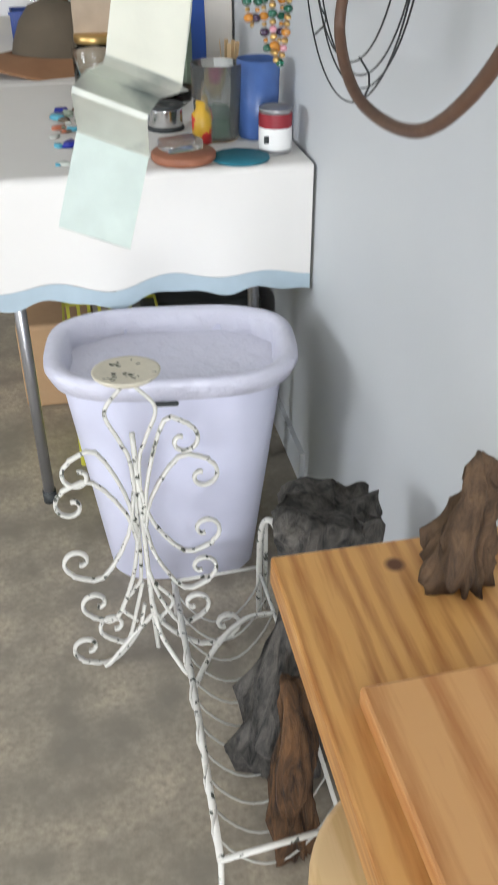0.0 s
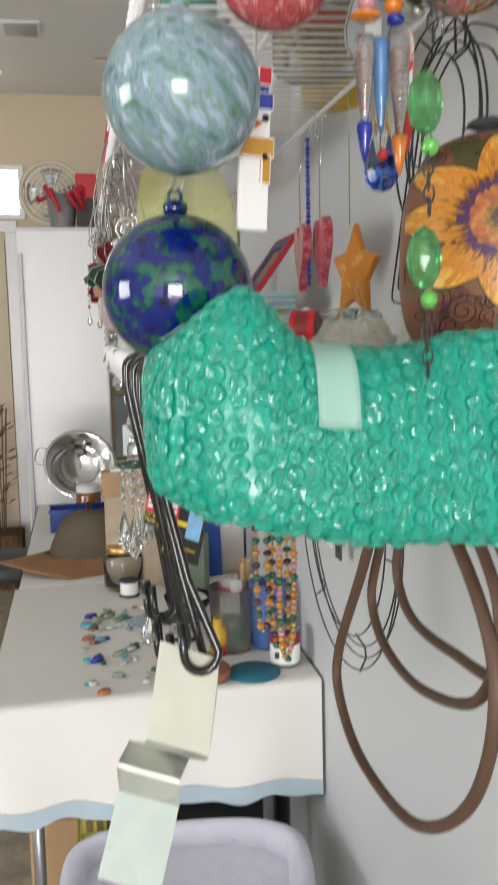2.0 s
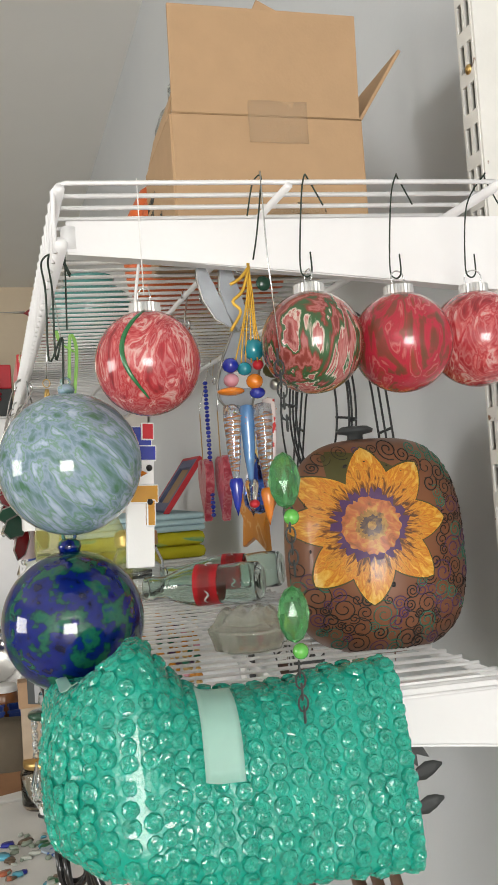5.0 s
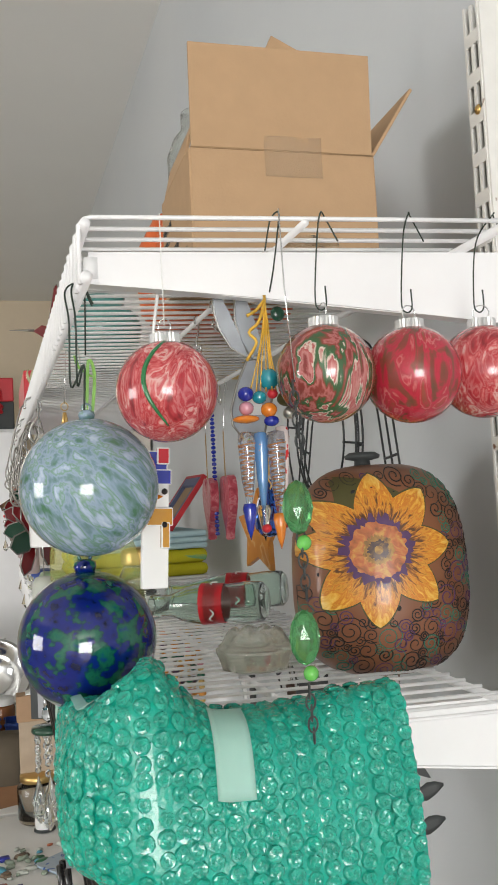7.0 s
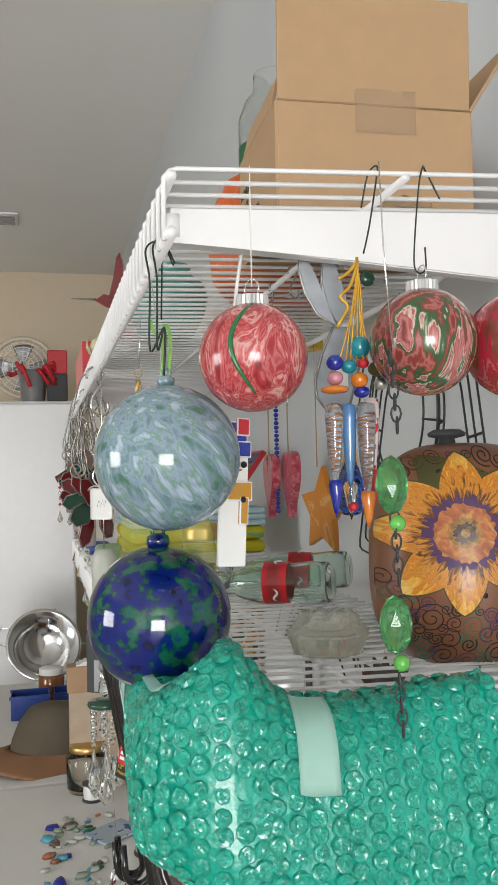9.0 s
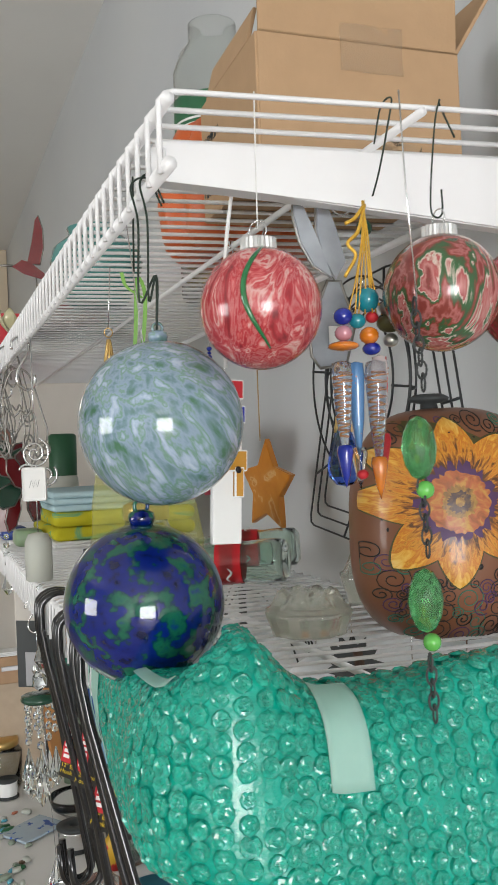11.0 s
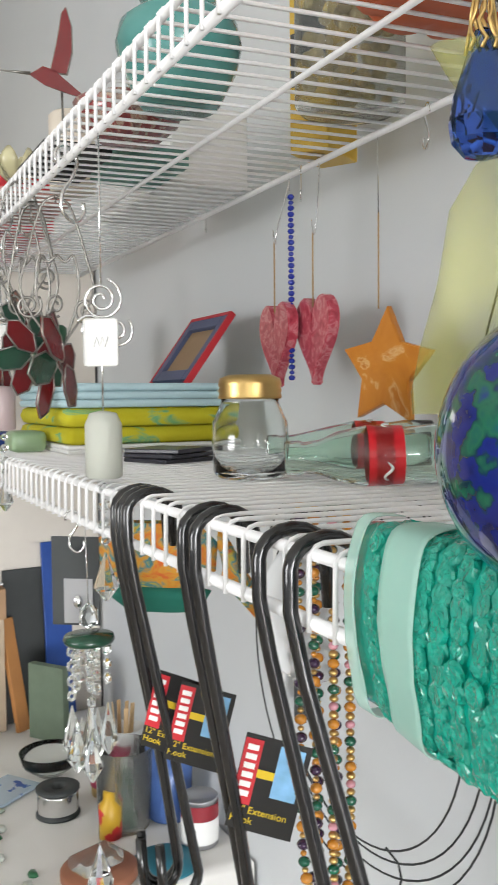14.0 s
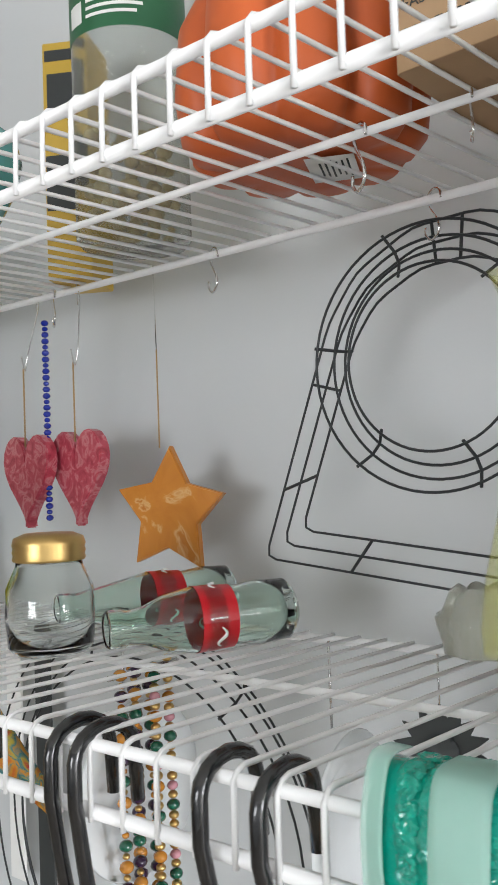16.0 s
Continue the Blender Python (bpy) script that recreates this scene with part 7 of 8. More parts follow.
for x, y, ci, s in spots:
    bm = bmesh.new()
    n = rng.randint(5, 8)
    base, topv = [], []
    for j in range(n):
        a = 6.283 * j / n
        r = 0.013 * s * rng.uniform(0.7, 1.15)
        base.append(bm.verts.new((r * 1.25 * math.cos(a), r * 0.85 * math.sin(a), 0)))
        topv.append(bm.verts.new((r * 1.0 * math.cos(a), r * 0.65 * math.sin(a), 0.006 * s)))
    bm.faces.new(topv)
    bm.faces.new(base)
    for j in range(n):
        bm.faces.new((base[j], base[(j + 1) % n], topv[(j + 1) % n], topv[j]))
    o = tagged(part("sea_glass_piece", bm, cols[ci]), "smooth %s piece of sea glass on the tablecloth" % cols[ci].name.split("_")[-1], "sea glass", "sea glass pieces")
    o.matrix_basis = pose(x, y, TT, 0, 0, rng.uniform(0, 180))

# slouch hat
hat = thing("slouch_hat", (-0.005, 2.66, TZ), "olive felt hat with a curled brown suede brim", "hat")
hat.scale = (1.3, 1.2, 1.2)
bm = bmesh.new()
sheet(bm, 40, 8, lambda a, b: Vector(((0.085 + 0.1 * b) * math.cos(a * 6.2832) * 1.15, (0.075 + 0.09 * b) * math.sin(a * 6.2832), 0.012 + 0.022 * math.sin(a * 12.57 + 0.6) * b + 0.018 * (1 - b) - 0.01 * b)), thick=0.003)
part("brim", bm, SUEDE, hat, "curled tan suede brim")
bm = bmesh.new()
lathe(bm, [(0.1, 0.015), (0.098, 0.05), (0.088, 0.1), (0.07, 0.132), (0.04, 0.138), (0, 0.126)], 36, squash=0.85)
for v in bm.verts:
    v.co += Vector((0.02 * (v.co.z / 0.14), 0, 0.012 * noise.noise(v.co * 14)))
part("crown", bm, OLIVEHAT, hat)


def tub(x, y, z, w, d, h, label):
    t = thing("blue_basket", (x, y, z), label, "basket", "blue baskets")
    bm = bmesh.new()
    for c, s in (((0, -d / 2, h / 2), (w, 0.003, h)), ((0, d / 2, h / 2), (w, 0.003, h)), ((-w / 2, 0, h / 2), (0.003, d, h)), ((w / 2, 0, h / 2), (0.003, d, h)), ((0, 0, 0.002), (w, d, 0.004)), ((0, -d / 2 - 0.004, h - 0.005), (w + 0.012, 0.006, 0.01)), ((0, d / 2 + 0.004, h - 0.005), (w + 0.012, 0.006, 0.01))):
        box(bm, c, s, None, 0.001)
    for k in range(7):
        box(bm, (-w / 2 + w * (k + 0.5) / 7, -d / 2 - 0.003, h * 0.45), (0.004, 0.004, h * 0.8))
    part("body", bm, BLUEM, t, "", False)


tub(-0.075, 3.15, TZ, 0.13, 0.1, 0.085, "small dark blue plastic basket on the side table")
tub(0.065, 3.2, TZ, 0.11, 0.1, 0.075, "small dark blue plastic basket on the side table")
col = thing("steel_colander", (-0.02, 3.42, TZ + 0.03), "polished steel colander with wire handles tilted on its side", "colander")
col.matrix_basis = pose(-0.03, 3.45, 0.93, 62, 15, 0)
bm = bmesh.new()
lathe(bm, [(0.05, -0.075), (0.052, -0.055), (0.1, -0.02), (0.135, 0.04), (0.145, 0.042), (0.143, 0.045), (0.13, 0.044), (0.096, -0.016), (0.05, -0.05), (0, -0.052)], 40)
part("bowl", bm, CHROME, col)
for s in (-1, 1):
    bm = bmesh.new()
    tube(bm, smooth_path([(s * 0.138, -0.035, 0.04), (s * 0.17, -0.03, 0.035), (s * 0.178, 0, 0.033), (s * 0.17, 0.03, 0.035), (s * 0.138, 0.035, 0.04)]), 0.003, 6)
    part("handle", bm, CHROME, col)
bm = bmesh.new()
tube(bm, [(0.0, 0.09, 0.03), (0.0, 0.16, -0.02), (0.02, 0.2, -0.1)], 0.004, 6)
part("foot", bm, CHROME, col)
on_table("honey_jar", -0.0, 3.3, [(0, 0), (0.045, 0), (0.048, 0.01), (0.048, 0.1), (0.042, 0.112), (0, 0.112)], mat("amber_liquid_glass", (0.25, 0.09, 0.03), 0.15, coat=0.8), "amber brown jar with white lid on the side table", "jar", 24, TZ)
on_table("jar_lid", -0.0, 3.3, [(0.045, 0), (0.045, 0.022), (0.04, 0.025), (0, 0.025)], PAPER, "white screw lid on the amber jar", "lid", 24, TZ + 0.1125)
on_table("yellow_jar", 0.09, 3.36, [(0, 0), (0.028, 0), (0.03, 0.08), (0.02, 0.095), (0, 0.095)], mat("mustard_jar", (0.4, 0.28, 0.03), 0.4), "small mustard yellow jar on the side table", "jar", 20, TZ)
for nm, c, s, rz, rx, m_, lab in (
        ("wooden_cutout", (0.235, 2.33, TT), (0.035, 0.012, 0.26), 30, -12, mat("honey_wood", (0.42, 0.19, 0.06), 0.5, vary=0.2, scale=12), "honey-coloured wooden cutout leaning on the wall"),
        ("blue_board", (0.34, 2.385, TT), (0.07, 0.006, 0.42), 10, -4, mat("strong_blue_board", (0.02, 0.07, 0.3), 0.4), "narrow strong blue board leaning upright at the wall"),
        ("dark_board", (0.27, 2.395, TT), (0.12, 0.006, 0.36), 5, -3, SLATE, "dark grey board leaning upright at the wall"),
        ("green_book", (0.275, 2.25, TT), (0.02, 0.1, 0.17), 35, 0, mat("green_book_cloth", (0.12, 0.16, 0.11), 0.6, vary=0.2), "green clothbound book standing on the table"),
        ("brown_case", (0.12, 2.37, TT + 0.0), (0.16, 0.05, 0.26), 0, 0, mat("dull_brown_board", (0.4, 0.31, 0.22), 0.6, vary=0.2), "dull brown wooden case standing on the table"),):
    bm = bmesh.new()
    box(bm, (0, 0, s[2] / 2), s, None, 0.0015)
    o = tagged(part(nm, bm, m_, None, "", False), lab, nm.split("_")[1])
    o.matrix_basis = pose(*c, rx, 0, rz)
dw = thing("wooden_drawer_box", (0.12, 2.37, TT + 0.26), "tan wooden drawer box with metal pull and papers", "box")
bm = bmesh.new()
box(bm, (0, 0, 0.035), (0.17, 0.055, 0.07), None, 0.002)
part("body", bm, mat("tan_wood", (0.36, 0.22, 0.12), 0.55, vary=0.15), dw, "", False)
bm = bmesh.new()
box(bm, (0, -0.029, 0.04), (0.045, 0.004, 0.012), None, 0.001)
part("pull", bm, GREY, dw, "grey metal pull", False)
bm = bmesh.new()
for k in range(3):
    box(bm, (0.01 * k, 0, 0.0725 + 0.004 * k), (0.12, 0.05, 0.0035), None, 0.0008)
part("papers", bm, PAPER, dw, "", False)

# ---- far end of the room ----
cb = thing("tall_cabinet", (0.297, 2.75, 0), "tall beige-white storage cabinet at the table's end", "cabinet")
bm = bmesh.new()
box(bm, (0, 0, 0.94), (0.306, 0.65, 1.86), None, 0.004)
part("body", bm, CABM, cb, "", False)
bm = bmesh.new()
box(bm, (0, -0.328, 1.33), (0.3, 0.006, 1.05), None, 0.002)
part("side_panel", bm, CABM, cb, "", False)

fr = thing("white_refrigerator", (-0.075, 4.6, 0), "tall white refrigerator at the far wall", "refrigerator")
bm = bmesh.new()
box(bm, (0, 0, 1.0), (0.42, 0.6, 1.96), None, 0.012)
part("body", bm, WHITE, fr, "", False)
bm = bmesh.new()
box(bm, (0.0, -0.325, 1.0), (0.415, 0.05, 1.93), None, 0.012)
part("door", bm, WHITE, fr, "", False)
bm = bmesh.new()
box(bm, (-0.19, -0.358, 1.1), (0.02, 0.018, 1.5), None, 0.004)
part("handle_strip", bm, mat("lilac_grey_trim", (0.55, 0.55, 0.6), 0.35), fr, "", False)
ft = 1.983
fan = thing("box_fan", (-0.11, 4.6, ft), "round white desk fan on top of the refrigerator", "fan")
bm = bmesh.new()
for r in (0.03, 0.055, 0.08, 0.105, 0.13, 0.15):
    tube(bm, [(r * math.cos(a), -0.05 * (1 - (r / 0.16) ** 2), 0.2 + r * math.sin(a)) for a in [6.283 * i / 40 for i in range(40)]], 0.0022, 5, closed=True)
for k in range(16):
    a = k * 0.3927
    tube(bm, [(0.02 * math.cos(a), -0.05, 0.2 + 0.02 * math.sin(a)), (0.15 * math.cos(a), -0.005, 0.2 + 0.15 * math.sin(a))], 0.0018, 5)
part("grille", bm, PAPER, fan)
bm = bmesh.new()
tube(bm, [(0.155 * math.cos(a), 0, 0.2 + 0.155 * math.sin(a)) for a in [6.283 * i / 48 for i in range(48)]], 0.012, 8, closed=True)
lathe(bm, [(0, 0), (0.08, 0), (0.075, 0.015), (0.02, 0.03), (0.018, 0.06), (0, 0.06)], 24)
part("housing", bm, mat("yellowed_white_plastic", (0.6, 0.54, 0.42), 0.4), fan)
for k in range(4):
    a = k * 1.571
    bm = bmesh.new()
    sheet(bm, 4, 4, lambda u, v: Vector(((0.025 + 0.1 * v) * math.cos(a + (u - 0.5) * 0.9), 0.01 + 0.02 * (u - 0.5), 0.2 + (0.025 + 0.1 * v) * math.sin(a + (u - 0.5) * 0.9))), thick=0.002)
    part("blade", bm, GREY, fan)
bk = thing("metal_bucket", (-0.06, 4.4, ft), "galvanised bucket with red ribbon on the refrigerator", "bucket")
bm = bmesh.new()
lathe(bm, [(0, 0), (0.055, 0), (0.058, 0.004), (0.075, 0.16), (0.079, 0.163), (0.073, 0.163), (0.056, 0.006), (0, 0.006)], 32)
part("body", bm, GREY, bk)
rng = random.Random(4)
for k in range(14):
    bm = bmesh.new()
    a = rng.uniform(0, 6.28)
    pts = [(0.08 * math.cos(a), 0.08 * math.sin(a), 0.15), (0.11 * math.cos(a), 0.11 * math.sin(a), 0.16 + rng.uniform(-0.03, 0.05)), (0.12 * math.cos(a + 0.4), 0.1 * math.sin(a + 0.4), 0.1 + rng.uniform(-0.05, 0.05))]
    tube(bm, smooth_path(pts, 4), 0.01, 6)
    part("ribbon", bm, REDM, bk, "bunched red ribbon")
rbx = thing("red_tin", (0.06, 4.42, ft), "dark and red tins stacked on the refrigerator", "tin")
bm = bmesh.new()
box(bm, (0, 0, 0.07), (0.1, 0.12, 0.14), None, 0.006)
part("body", bm, SLATE, rbx, "", False)
bm = bmesh.new()
box(bm, (0, 0, 0.2), (0.1, 0.12, 0.12), None, 0.006)
part("upper_tin", bm, REDM, rbx, "red tin on top", False)

door = thing("door_1", (-0.83, 5.425, 0), "cream painted panelled door in the far wall", "door", "", "structure")
bm = bmesh.new()
box(bm, (0, 0, 1.02), (0.82, 0.025, 2.04), None, 0.002)
part("leaf", bm, CREAMDOOR, door, "", False)
for x in (-0.19, 0.19):
    for z, h in ((0.5, 0.62), (1.3, 0.7), (1.82, 0.22)):
        bm = bmesh.new()
        box(bm, (x, -0.014, z), (0.27, 0.008, h), None, 0.003)
        part("panel", bm, CREAMDOOR, door, "", False)
for x in (-0.45, 0.45):
    bm = bmesh.new()
    box(bm, (x, -0.008, 1.04), (0.07, 0.03, 2.08), None, 0.004)
    part("casing", bm, WHITE, door, "white door casing", False)
bm = bmesh.new()
box(bm, (0, -0.008, 2.115), (0.97, 0.03, 0.07), None, 0.004)
part("casing", bm, WHITE, door, "white door casing", False)
win = thing("window_1", (-0.72, 5.42, 2.17), "bright transom window above the door", "window", "", "structure")
bm = bmesh.new()
box(bm, (0, 0, 0.14), (0.8, 0.01, 0.26))
gl = bpy.data.materials.new("bright_daylight_pane")
gl.use_nodes = True
gl.node_tree.nodes["Principled BSDF"].inputs["Emission Color"].default_value = (1, 0.95, 0.85, 1)
gl.node_tree.nodes["Principled BSDF"].inputs["Emission Strength"].default_value = 2.5
part("pane", bm, gl, win, "bright daylit pane", False)
for c, s in (((0, -0.006, 0.0), (0.86, 0.03, 0.03)), ((0, -0.006, 0.285), (0.86, 0.03, 0.03)), ((-0.415, -0.006, 0.14), (0.03, 0.03, 0.26)), ((0.415, -0.006, 0.14), (0.03, 0.03, 0.26))):
    bm = bmesh.new()
    box(bm, c, s, None, 0.003)
    part("window_frame", bm, WHITE, win, "", False)
vent = thing("ceiling_vent", (-0.21, 4.3, 2.888), "white slatted vent in the ceiling", "vent")
bm = bmesh.new()
box(bm, (0, 0, -0.004), (0.18, 0.2, 0.008), None, 0.002)
part("frame", bm, WHITE, vent, "", False)
for k in range(6):
    bm = bmesh.new()
    box(bm, (0, -0.07 + 0.028 * k, -0.011), (0.15, 0.012, 0.004), pose(0, 0, 0, 0, 0, 0))
    part("slat", bm, GREY, vent, "", False)
lampm = bpy.data.materials.new("lit_lamp_disc")
lampm.use_nodes = True
lampm.node_tree.nodes["Principled BSDF"].inputs["Emission Color"].default_value = (1, 0.9, 0.75, 1)
lampm.node_tree.nodes["Principled BSDF"].inputs["Emission Strength"].default_value = 6
rl = thing("recessed_lamp", (-0.42, 5.0, 2.89), "round recessed ceiling lamp, lit warm white", "ceiling lamp")
bm = bmesh.new()
lathe(bm, [(0, -0.006), (0.06, -0.006), (0.062, -0.003)], 28)
part("diffuser", bm, lampm, rl)
bm = bmesh.new()
lathe(bm, [(0.062, -0.001), (0.064, -0.009), (0.082, -0.006), (0.084, 0)], 28)
part("trim_ring", bm, WHITE, rl)
st = thing("dark_stool", (-0.32, 3.2, 0), "black round stool beside the side table", "stool")
bm = bmesh.new()
lathe(bm, [(0, 0.58), (0.14, 0.58), (0.15, 0.6), (0.15, 0.63), (0.13, 0.645), (0, 0.65)], 28)
part("seat", bm, SLATE, st)
for k in range(4):
    a = k * 1.571 + 0.78
    bm = bmesh.new()
    tube(bm, [(0.09 * math.cos(a), 0.09 * math.sin(a), 0.585), (0.15 * math.cos(a), 0.15 * math.sin(a), 0)], 0.012, 8)
    part("leg", bm, SLATE, st)
pl = thing("dried_plant", (-0.5, 5.1, 0), "dried plant in a brown box at the far wall", "plant")
bm = bmesh.new()
box(bm, (0, 0, 0.16), (0.24, 0.24, 0.32), None, 0.006)
part("box_planter", bm, BROWNWOOD, pl, "", False)
rng = random.Random(2)
bm = bmesh.new()
for k in range(60):
    a, h = rng.uniform(0, 6.28), rng.uniform(0.15, 0.75)
    c = Vector((0.08 * rng.random() * math.cos(a), 0.08 * rng.random() * math.sin(a), 0.32 + h))
    d = Vector((math.cos(a), math.sin(a), 0.5)) * 0.06
    w = Vector((-math.sin(a), math.cos(a), 0)) * 0.018
    bm.faces.new([bm.verts.new(q) for q in (c, c + d * 0.5 + w, c + d, c + d * 0.5 - w)])
for k in range(6):
    tube(bm, [(0.02 * math.cos(k), 0.02 * math.sin(k), 0.3), (0.06 * math.cos(k), 0.06 * math.sin(k), 1.05)], 0.004, 5)
part("dry_stems", bm, mat("dry_leaf", (0.18, 0.13, 0.07), 0.8), pl)

# ---- floor: bin, candle stand, wire rack, bench, driftwood ----
bn = thing("waste_bin", (0.141, 1.405, 0), "lilac-white plastic waste bin with a white liner", "waste bin", rz=-6)


def oval(w, d, n=64, e=3.2):
    out = []
    for j in range(n):
        a = 6.28319 * j / n
        ca, sa = math.cos(a), math.sin(a)
        out.append((w / 2 * abs(ca) ** (2 / e) * (1 if ca > 0 else -1), d / 2 * abs(sa) ** (2 / e) * (1 if sa > 0 else -1)))
    return out


def oval_stack(bm, levels, close_last=True):
    rings = [[bm.verts.new((x, y, h)) for x, y in oval(w, d)] for w, d, h in levels]
    for a, b in zip(rings, rings[1:]):
        for j in range(64):
            bm.faces.new((a[j], a[(j + 1) % 64], b[(j + 1) % 64], b[j]))
    bm.faces.new(rings[0])
    if close_last:
        bm.faces.new(rings[-1])


bm = bmesh.new()
oval_stack(bm, [(0.285, 0.19, 0.0), (0.295, 0.2, 0.008), (0.405, 0.262, 0.46), (0.416, 0.27, 0.478), (0.402, 0.262, 0.48), (0.292, 0.196, 0.012)])
part("body", bm, BIN, bn)
bm = bmesh.new()
oval_stack(bm, [(0.42, 0.275, 0.452), (0.436, 0.29, 0.458), (0.458, 0.306, 0.482), (0.456, 0.304, 0.494), (0.42, 0.288, 0.499), (0.395, 0.262, 0.492), (0.392, 0.258, 0.45), (0.372, 0.24, 0.36), (0.34, 0.215, 0.22), (0.3, 0.19, 0.1), (0.2, 0.12, 0.06)])
for v in bm.verts:
    if v.co.z < 0.45:
        v.co += Vector((v.co.x, v.co.y, 0)).normalized() * 0.012 * (noise.noise(v.co * 30) - 0.4)
part("liner", bm, LINER, bn, "thin white bag over the rim")
# no real opening: a dark block gives the shade of a gap here
bm = bmesh.new()
box(bm, (-0.015, -0.148, 0.452), (0.045, 0.008, 0.008), None, 0.003)
part("rim_notch", bm, SLATE, bn, "dark block standing in for the shaded gap under the rim")

# scrolled candle stand
cs = thing("scroll_candle_stand", (0.045, 1.118, 0), "chipped white wrought iron candle stand with curled arms", "candle stand", rx=-4.5)
bm = bmesh.new()
lathe(bm, [(0, 0.568), (0.045, 0.57), (0.052, 0.576), (0.053, 0.58), (0.049, 0.58), (0.02, 0.576), (0, 0.576)], 32)
part("dish", bm, CREAM_CHIP, cs, "chipped cream candle dish")
bm = bmesh.new()
tube(bm, [(0.0, 0, 0.47), (0.004, 0, 0.3), (0.008, 0, 0.1), (0.012, -0.004, 0.02)], 0.0045, 8)
for s in (-1, 1):
    tube(bm, smooth_path([(0, 0, 0.57), (s * 0.012, 0, 0.55), (s * 0.04, 0, 0.51), (s * 0.02, 0, 0.455), (s * 0.006, 0, 0.40), (s * 0.006, 0, 0.2), (s * 0.02, 0, 0.16), (s * 0.045, 0, 0.12), (s * 0.02, 0, 0.085)]), 0.0035, 8)
part("stem", bm, CHIPPED, cs)


def curl(bm, s, z0, z1, reach, up=1):
    """A strap that leaves the stem at z0, swings out and ends in a curl near z1."""
    pts = [(s * 0.006, 0, z0), (s * 0.022, 0, z0 + (z1 - z0) * 0.55), (s * reach * 0.55, 0, z1 + up * 0.012), (s * reach * 0.9, 0, z1 + up * 0.004)]
    cx, cz, r = s * (reach * 0.84), z1 - up * 0.028, 0.031
    for i in range(1, 15):
        a = i * 0.45
        rr = r * (1 - i / 18)
        pts.append((cx + s * rr * math.sin(a), 0, cz + up * rr * math.cos(a)))
    p = smooth_path(pts, 3)
    tube(bm, p, 0.0037, 8)
    for v in bm.verts:
        v.co.y *= 1.7


LEFT_ARMS = ((0.28, 0.43, 0.11, 1), (0.25, 0.375, 0.13, 1), (0.36, 0.205, 0.13, -1), (0.27, 0.11, 0.105, -1), (0.17, 0.055, 0.075, -1), (0.12, 0.012, 0.135, -1))
RIGHT_ARMS = ((0.3, 0.475, 0.095, 1), (0.27, 0.405, 0.13, 1), (0.36, 0.24, 0.13, -1), (0.3, 0.16, 0.12, -1), (0.2, 0.08, 0.1, -1), (0.14, 0.022, 0.165, -1))
for s, arms in ((-1, LEFT_ARMS), (1, RIGHT_ARMS)):
    for z0, z1, reach, up in arms:
        bm = bmesh.new()
        curl(bm, s, z0, z1, reach, up)
        part("scroll_arm", bm, CHIPPED, cs)
for a in (70, 190, 310):
    bm = bmesh.new()
    r = radians(a)
    tube(bm, smooth_path([(0.01, 0, 0.10), (0.03 * math.cos(r), 0.03 * math.sin(r), 0.06), (0.075 * math.cos(r), 0.075 * math.sin(r), 0.012), (0.09 * math.cos(r), 0.09 * math.sin(r), 0.004)]), 0.0045, 6)
    part("foot", bm, CHIPPED, cs)

# white wire rack lying on the floor
rk = thing("wire_rack", (0, 0, 0), "chipped white wire rack with bowed slats on the floor", "rack")
A, B, C, Dp = Vector((0.1, 1.198, 0.10)), Vector((0.263, 1.205, 0.10)), Vector((0.268, 0.66, 0.10)), Vector((0.092, 0.643, 0.10))
bm = bmesh.new()
tube(bm, [A, B], 0.0035, 6)
part("rail", bm, CHIPPED, rk)
for p, q, r in ((A, Dp, 0.0055), (B, C, 0.0035), (Dp, C, 0.0045)):
    bm = bmesh.new()
    tube(bm, [p, (p + q) / 2 + Vector((0.003, 0, 0)), q], r, 8)
    if r > 0.005:
        tube(bm, [p + (q - p) * (i / 40) + Vector((0.0045 * math.cos(i * 1.1), 0, 0.0045 * math.sin(i * 1.1))) for i in range(41)], 0.003, 5)
    part("rail", bm, CHIPPED, rk)
for p in (A, Dp, C):
    bm = bmesh.new()
    tube(bm, [p, Vector((p.x, p.y, 0.0))], 0.0045, 6)
    part("leg", bm, CHIPPED, rk)
bm = bmesh.new()
tube(bm, smooth_path([(0.262, 1.19, 0.0), (0.262, 1.19, 0.12), (0.266, 1.19, 0.21), (0.285, 1.18, 0.225), (0.30, 1.12, 0.18), (0.315, 1.05, 0.12), (0.325, 1.0, 0.05)]), 0.006, 8)
tube(bm, [(0.275, 1.195, 0.0), (0.275, 1.195, 0.215)], 0.0045, 8)
part("end_hoop", bm, CHIPPED, rk)
bm = bmesh.new()
tube(bm, smooth_path([(0.105, 0.97, 0.07), (0.15, 1.03, 0.09), (0.21, 1.075, 0.1), (0.265, 1.08, 0.1)]), 0.005, 6)
part("brace", bm, CHIPPED, rk)
for k in range(11):
    f = (k + 0.6) / 11.3
    p, q = A + (Dp - A) * f, B + (C - B) * f
    bm = bmesh.new()
    tube(bm, [p + (q - p) * t + Vector((0, -0.012 * math.sin(math.pi * t), -0.085 * math.sin(math.pi * t) ** 0.8)) for t in [i / 10 for i in range(11)]], 0.0019, 6)
    part("slat_wire", bm, mat("dull_white_wire", (0.5, 0.5, 0.46), 0.5) if k == 0 else bpy.data.materials["dull_white_wire"], rk)


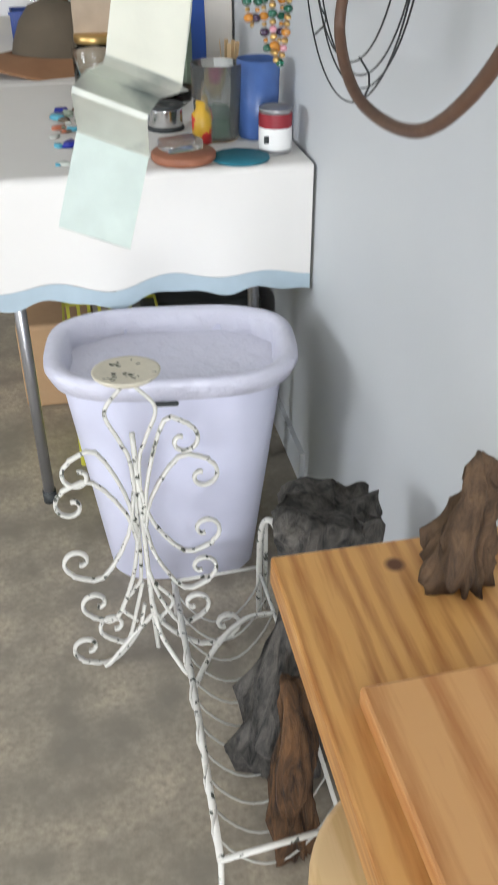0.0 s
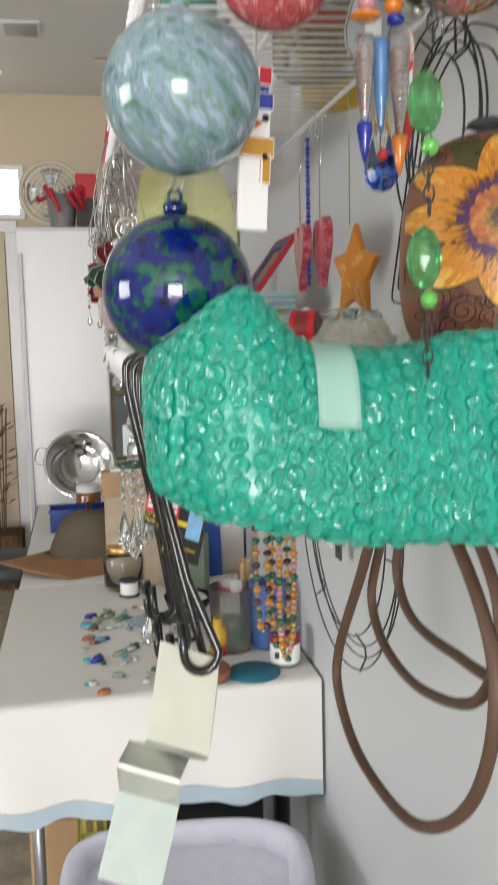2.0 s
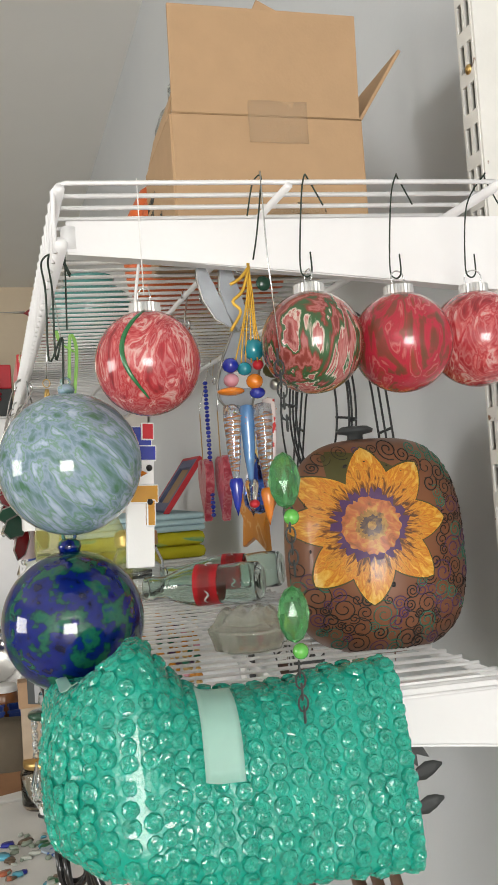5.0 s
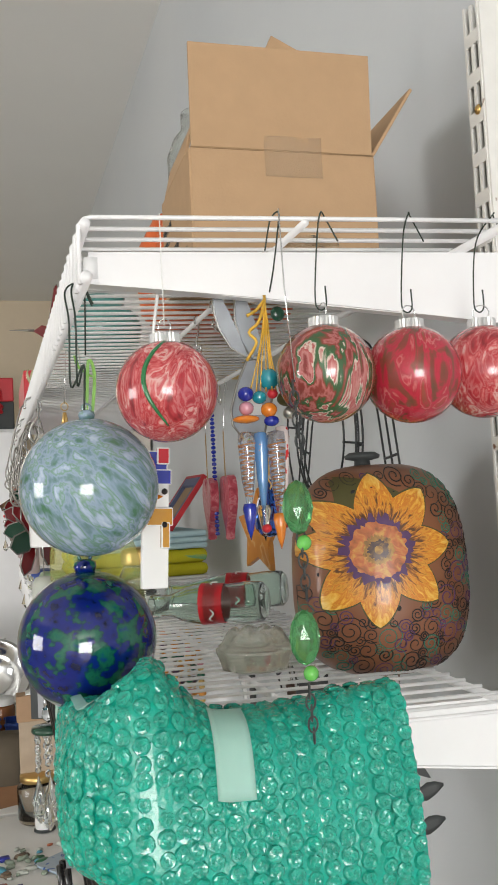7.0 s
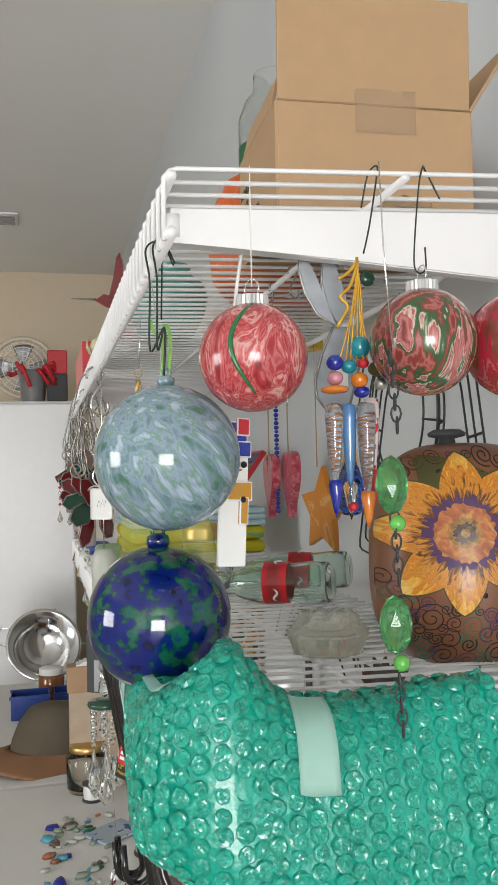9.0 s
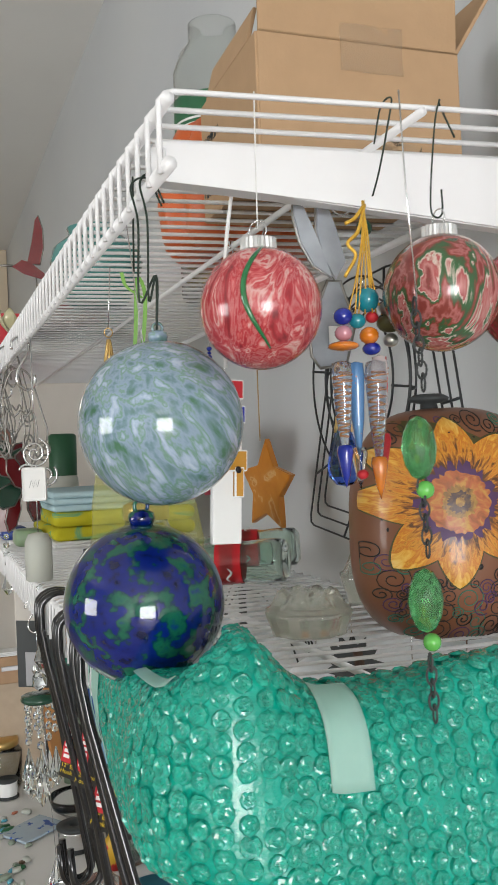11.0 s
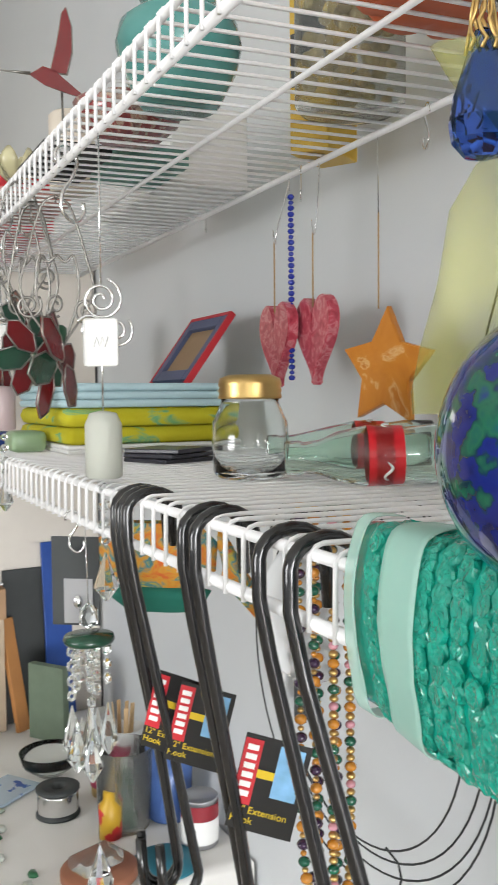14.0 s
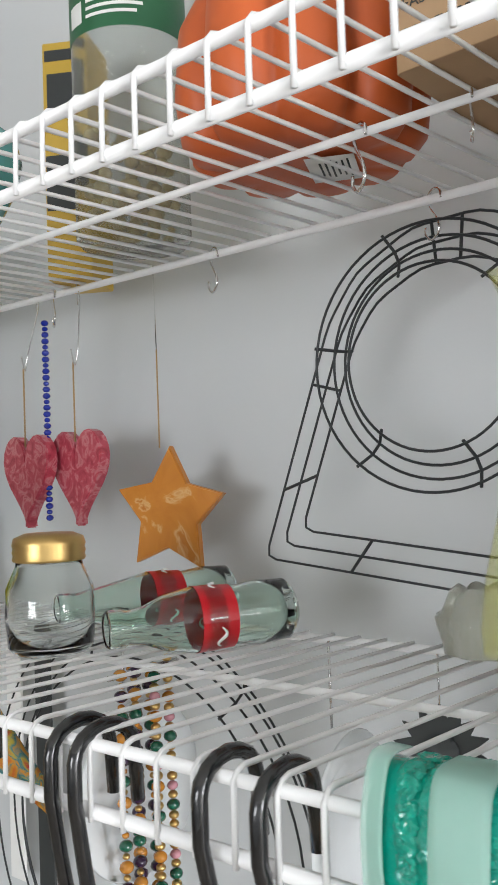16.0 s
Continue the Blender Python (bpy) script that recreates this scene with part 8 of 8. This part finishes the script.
def lump(name, c, prof, material, label, cat, amp=0.02, freq=7, rx=0, ry=0, rz=0, squash=0.8, n=40):
    bm = bmesh.new()
    lathe(bm, prof, n, squash=squash)
    bmesh.ops.subdivide_edges(bm, edges=bm.edges[:], cuts=1, use_grid_fill=True)
    for v in bm.verts:
        d = Vector((v.co.x, v.co.y, 0))
        d = d.normalized() if d.length > 1e-5 else Vector((0, 0, 1))
        q = Vector((v.co.x, v.co.y, v.co.z * 0.35))
        v.co += d * amp * (noise.noise(q * freq) + 0.55 * noise.noise(q * freq * 2.7) - 0.5 * abs(noise.noise(q * freq * 4)) + 0.25 * noise.noise(v.co * freq * 3))
        if v.co.z > 0.6 * prof[-1][1]:
            v.co.z += amp * 0.35 * noise.noise(Vector((v.co.x, v.co.y, 3)) * freq * 2)
    o = tagged(part(name, bm, material), label, cat)
    o.matrix_basis = pose(*c, rx, ry, rz)
    return o


lump("driftwood_stump", (0.23, 0.84, 0.0), [(0, 0), (0.07, 0.0), (0.085, 0.12), (0.08, 0.3), (0.084, 0.42), (0.092, 0.47), (0.072, 0.497), (0.03, 0.487), (0, 0.48)], WEATHERED, "grey weathered driftwood stump standing by the wall", "driftwood", 0.05, 14, -4, 11, 20, 0.8, 72)
lump("bark_log", (0.215, 0.69, 0.0), [(0, 0), (0.045, 0), (0.05, 0.08), (0.05, 0.16), (0.035, 0.25), (0.015, 0.29), (0, 0.29)], BROWNWOOD, "brown flaking bark log leaning under the bench", "log", 0.035, 18, -14, 14, 40, 0.6, 56)
bench = thing("pine_bench", (0.146, 0.615, 0), "knotty orange pine bench top with a plank laid on it", "bench")
bm = bmesh.new()
box(bm, (0.135, -0.3, 0.643), (0.27, 0.6, 0.034), None, 0.003)
part("bench_top", bm, PINE, bench, "", False)
for x, y in ((0.23, -0.08), (0.23, -0.55)):
    bm = bmesh.new()
    box(bm, (x, y, 0.313), (0.04, 0.04, 0.626), None, 0.003)
    part("leg", bm, PINE, bench, "", False)
pk = thing("loose_plank", (0.176, 0.428, 0.661), "short reddish fir plank lying on the bench", "plank", rz=1)
bm = bmesh.new()
box(bm, (0.125, -0.2, 0.011), (0.25, 0.4, 0.02), None, 0.003)
part("board", bm, CEDAR, pk, "", False)
rkk = lump("upright_stone", (0.318, 0.55, 0.661), [(0, 0), (0.036, 0.0), (0.038, 0.03), (0.034, 0.07), (0.024, 0.11), (0.012, 0.14), (0.004, 0.15), (0, 0.151)], STONE, "jagged brown layered stone standing on the bench", "stone", 0.022, 34, 2, -5, 20, 0.75, 72)
bm = bmesh.new()
lathe(bm, [(0, 0.0), (0.12, 0.0), (0.128, 0.01), (0.128, 0.028), (0.12, 0.036), (0, 0.036)], 48)
o = tagged(part("round_wooden_stool", bm, wood_mat("pale_birch", (0.55, 0.36, 0.15), (0.7, 0.5, 0.26), 7)), "pale round wooden stool top beside the bench", "stool")
o.location = (0.262, 0.375, 0.42)
for k in range(3):
    a = k * 2.094 + 0.5
    bm = bmesh.new()
    tube(bm, [(0.07 * math.cos(a), 0.07 * math.sin(a), 0.0), (0.11 * math.cos(a), 0.11 * math.sin(a), -0.42)], 0.014, 10)
    part("leg", bm, bpy.data.materials["pale_birch"], o)
yb = thing("yellow_crate", (0.05, 1.85, 0), "yellow plastic crate under the table", "crate")
bm = bmesh.new()
for k in range(9):
    for s in (-1, 1):
        box(bm, (-0.1 + 0.025 * k, s * 0.1, 0.24), (0.008, 0.004, 0.2))
box(bm, (0, 0, 0.12), (0.22, 0.2, 0.24), None, 0.004)
for z in (0.25, 0.34):
    for s in (-1, 1):
        box(bm, (0, s * 0.1, z), (0.22, 0.005, 0.012))
        box(bm, (s * 0.11, 0, z), (0.005, 0.2, 0.012))
part("body", bm, mat("yellow_crate_plastic", (0.5, 0.48, 0.05), 0.45), yb, "", False)
for nm, c, s, m_, lab in (("storage_tote", (0.27, 2.1, 0.17), (0.3, 0.4, 0.34), SLATE, "dark storage tote under the table"), ("brown_box", (-0.09, 2.2, 0.12), (0.2, 0.3, 0.24), CARD, "brown cardboard box under the table")):
    bm = bmesh.new()
    box(bm, (0, 0, 0), s, None, 0.01)
    o = tagged(part(nm, bm, m_, None, "", False), lab, nm.split("_")[1])
    o.location = c
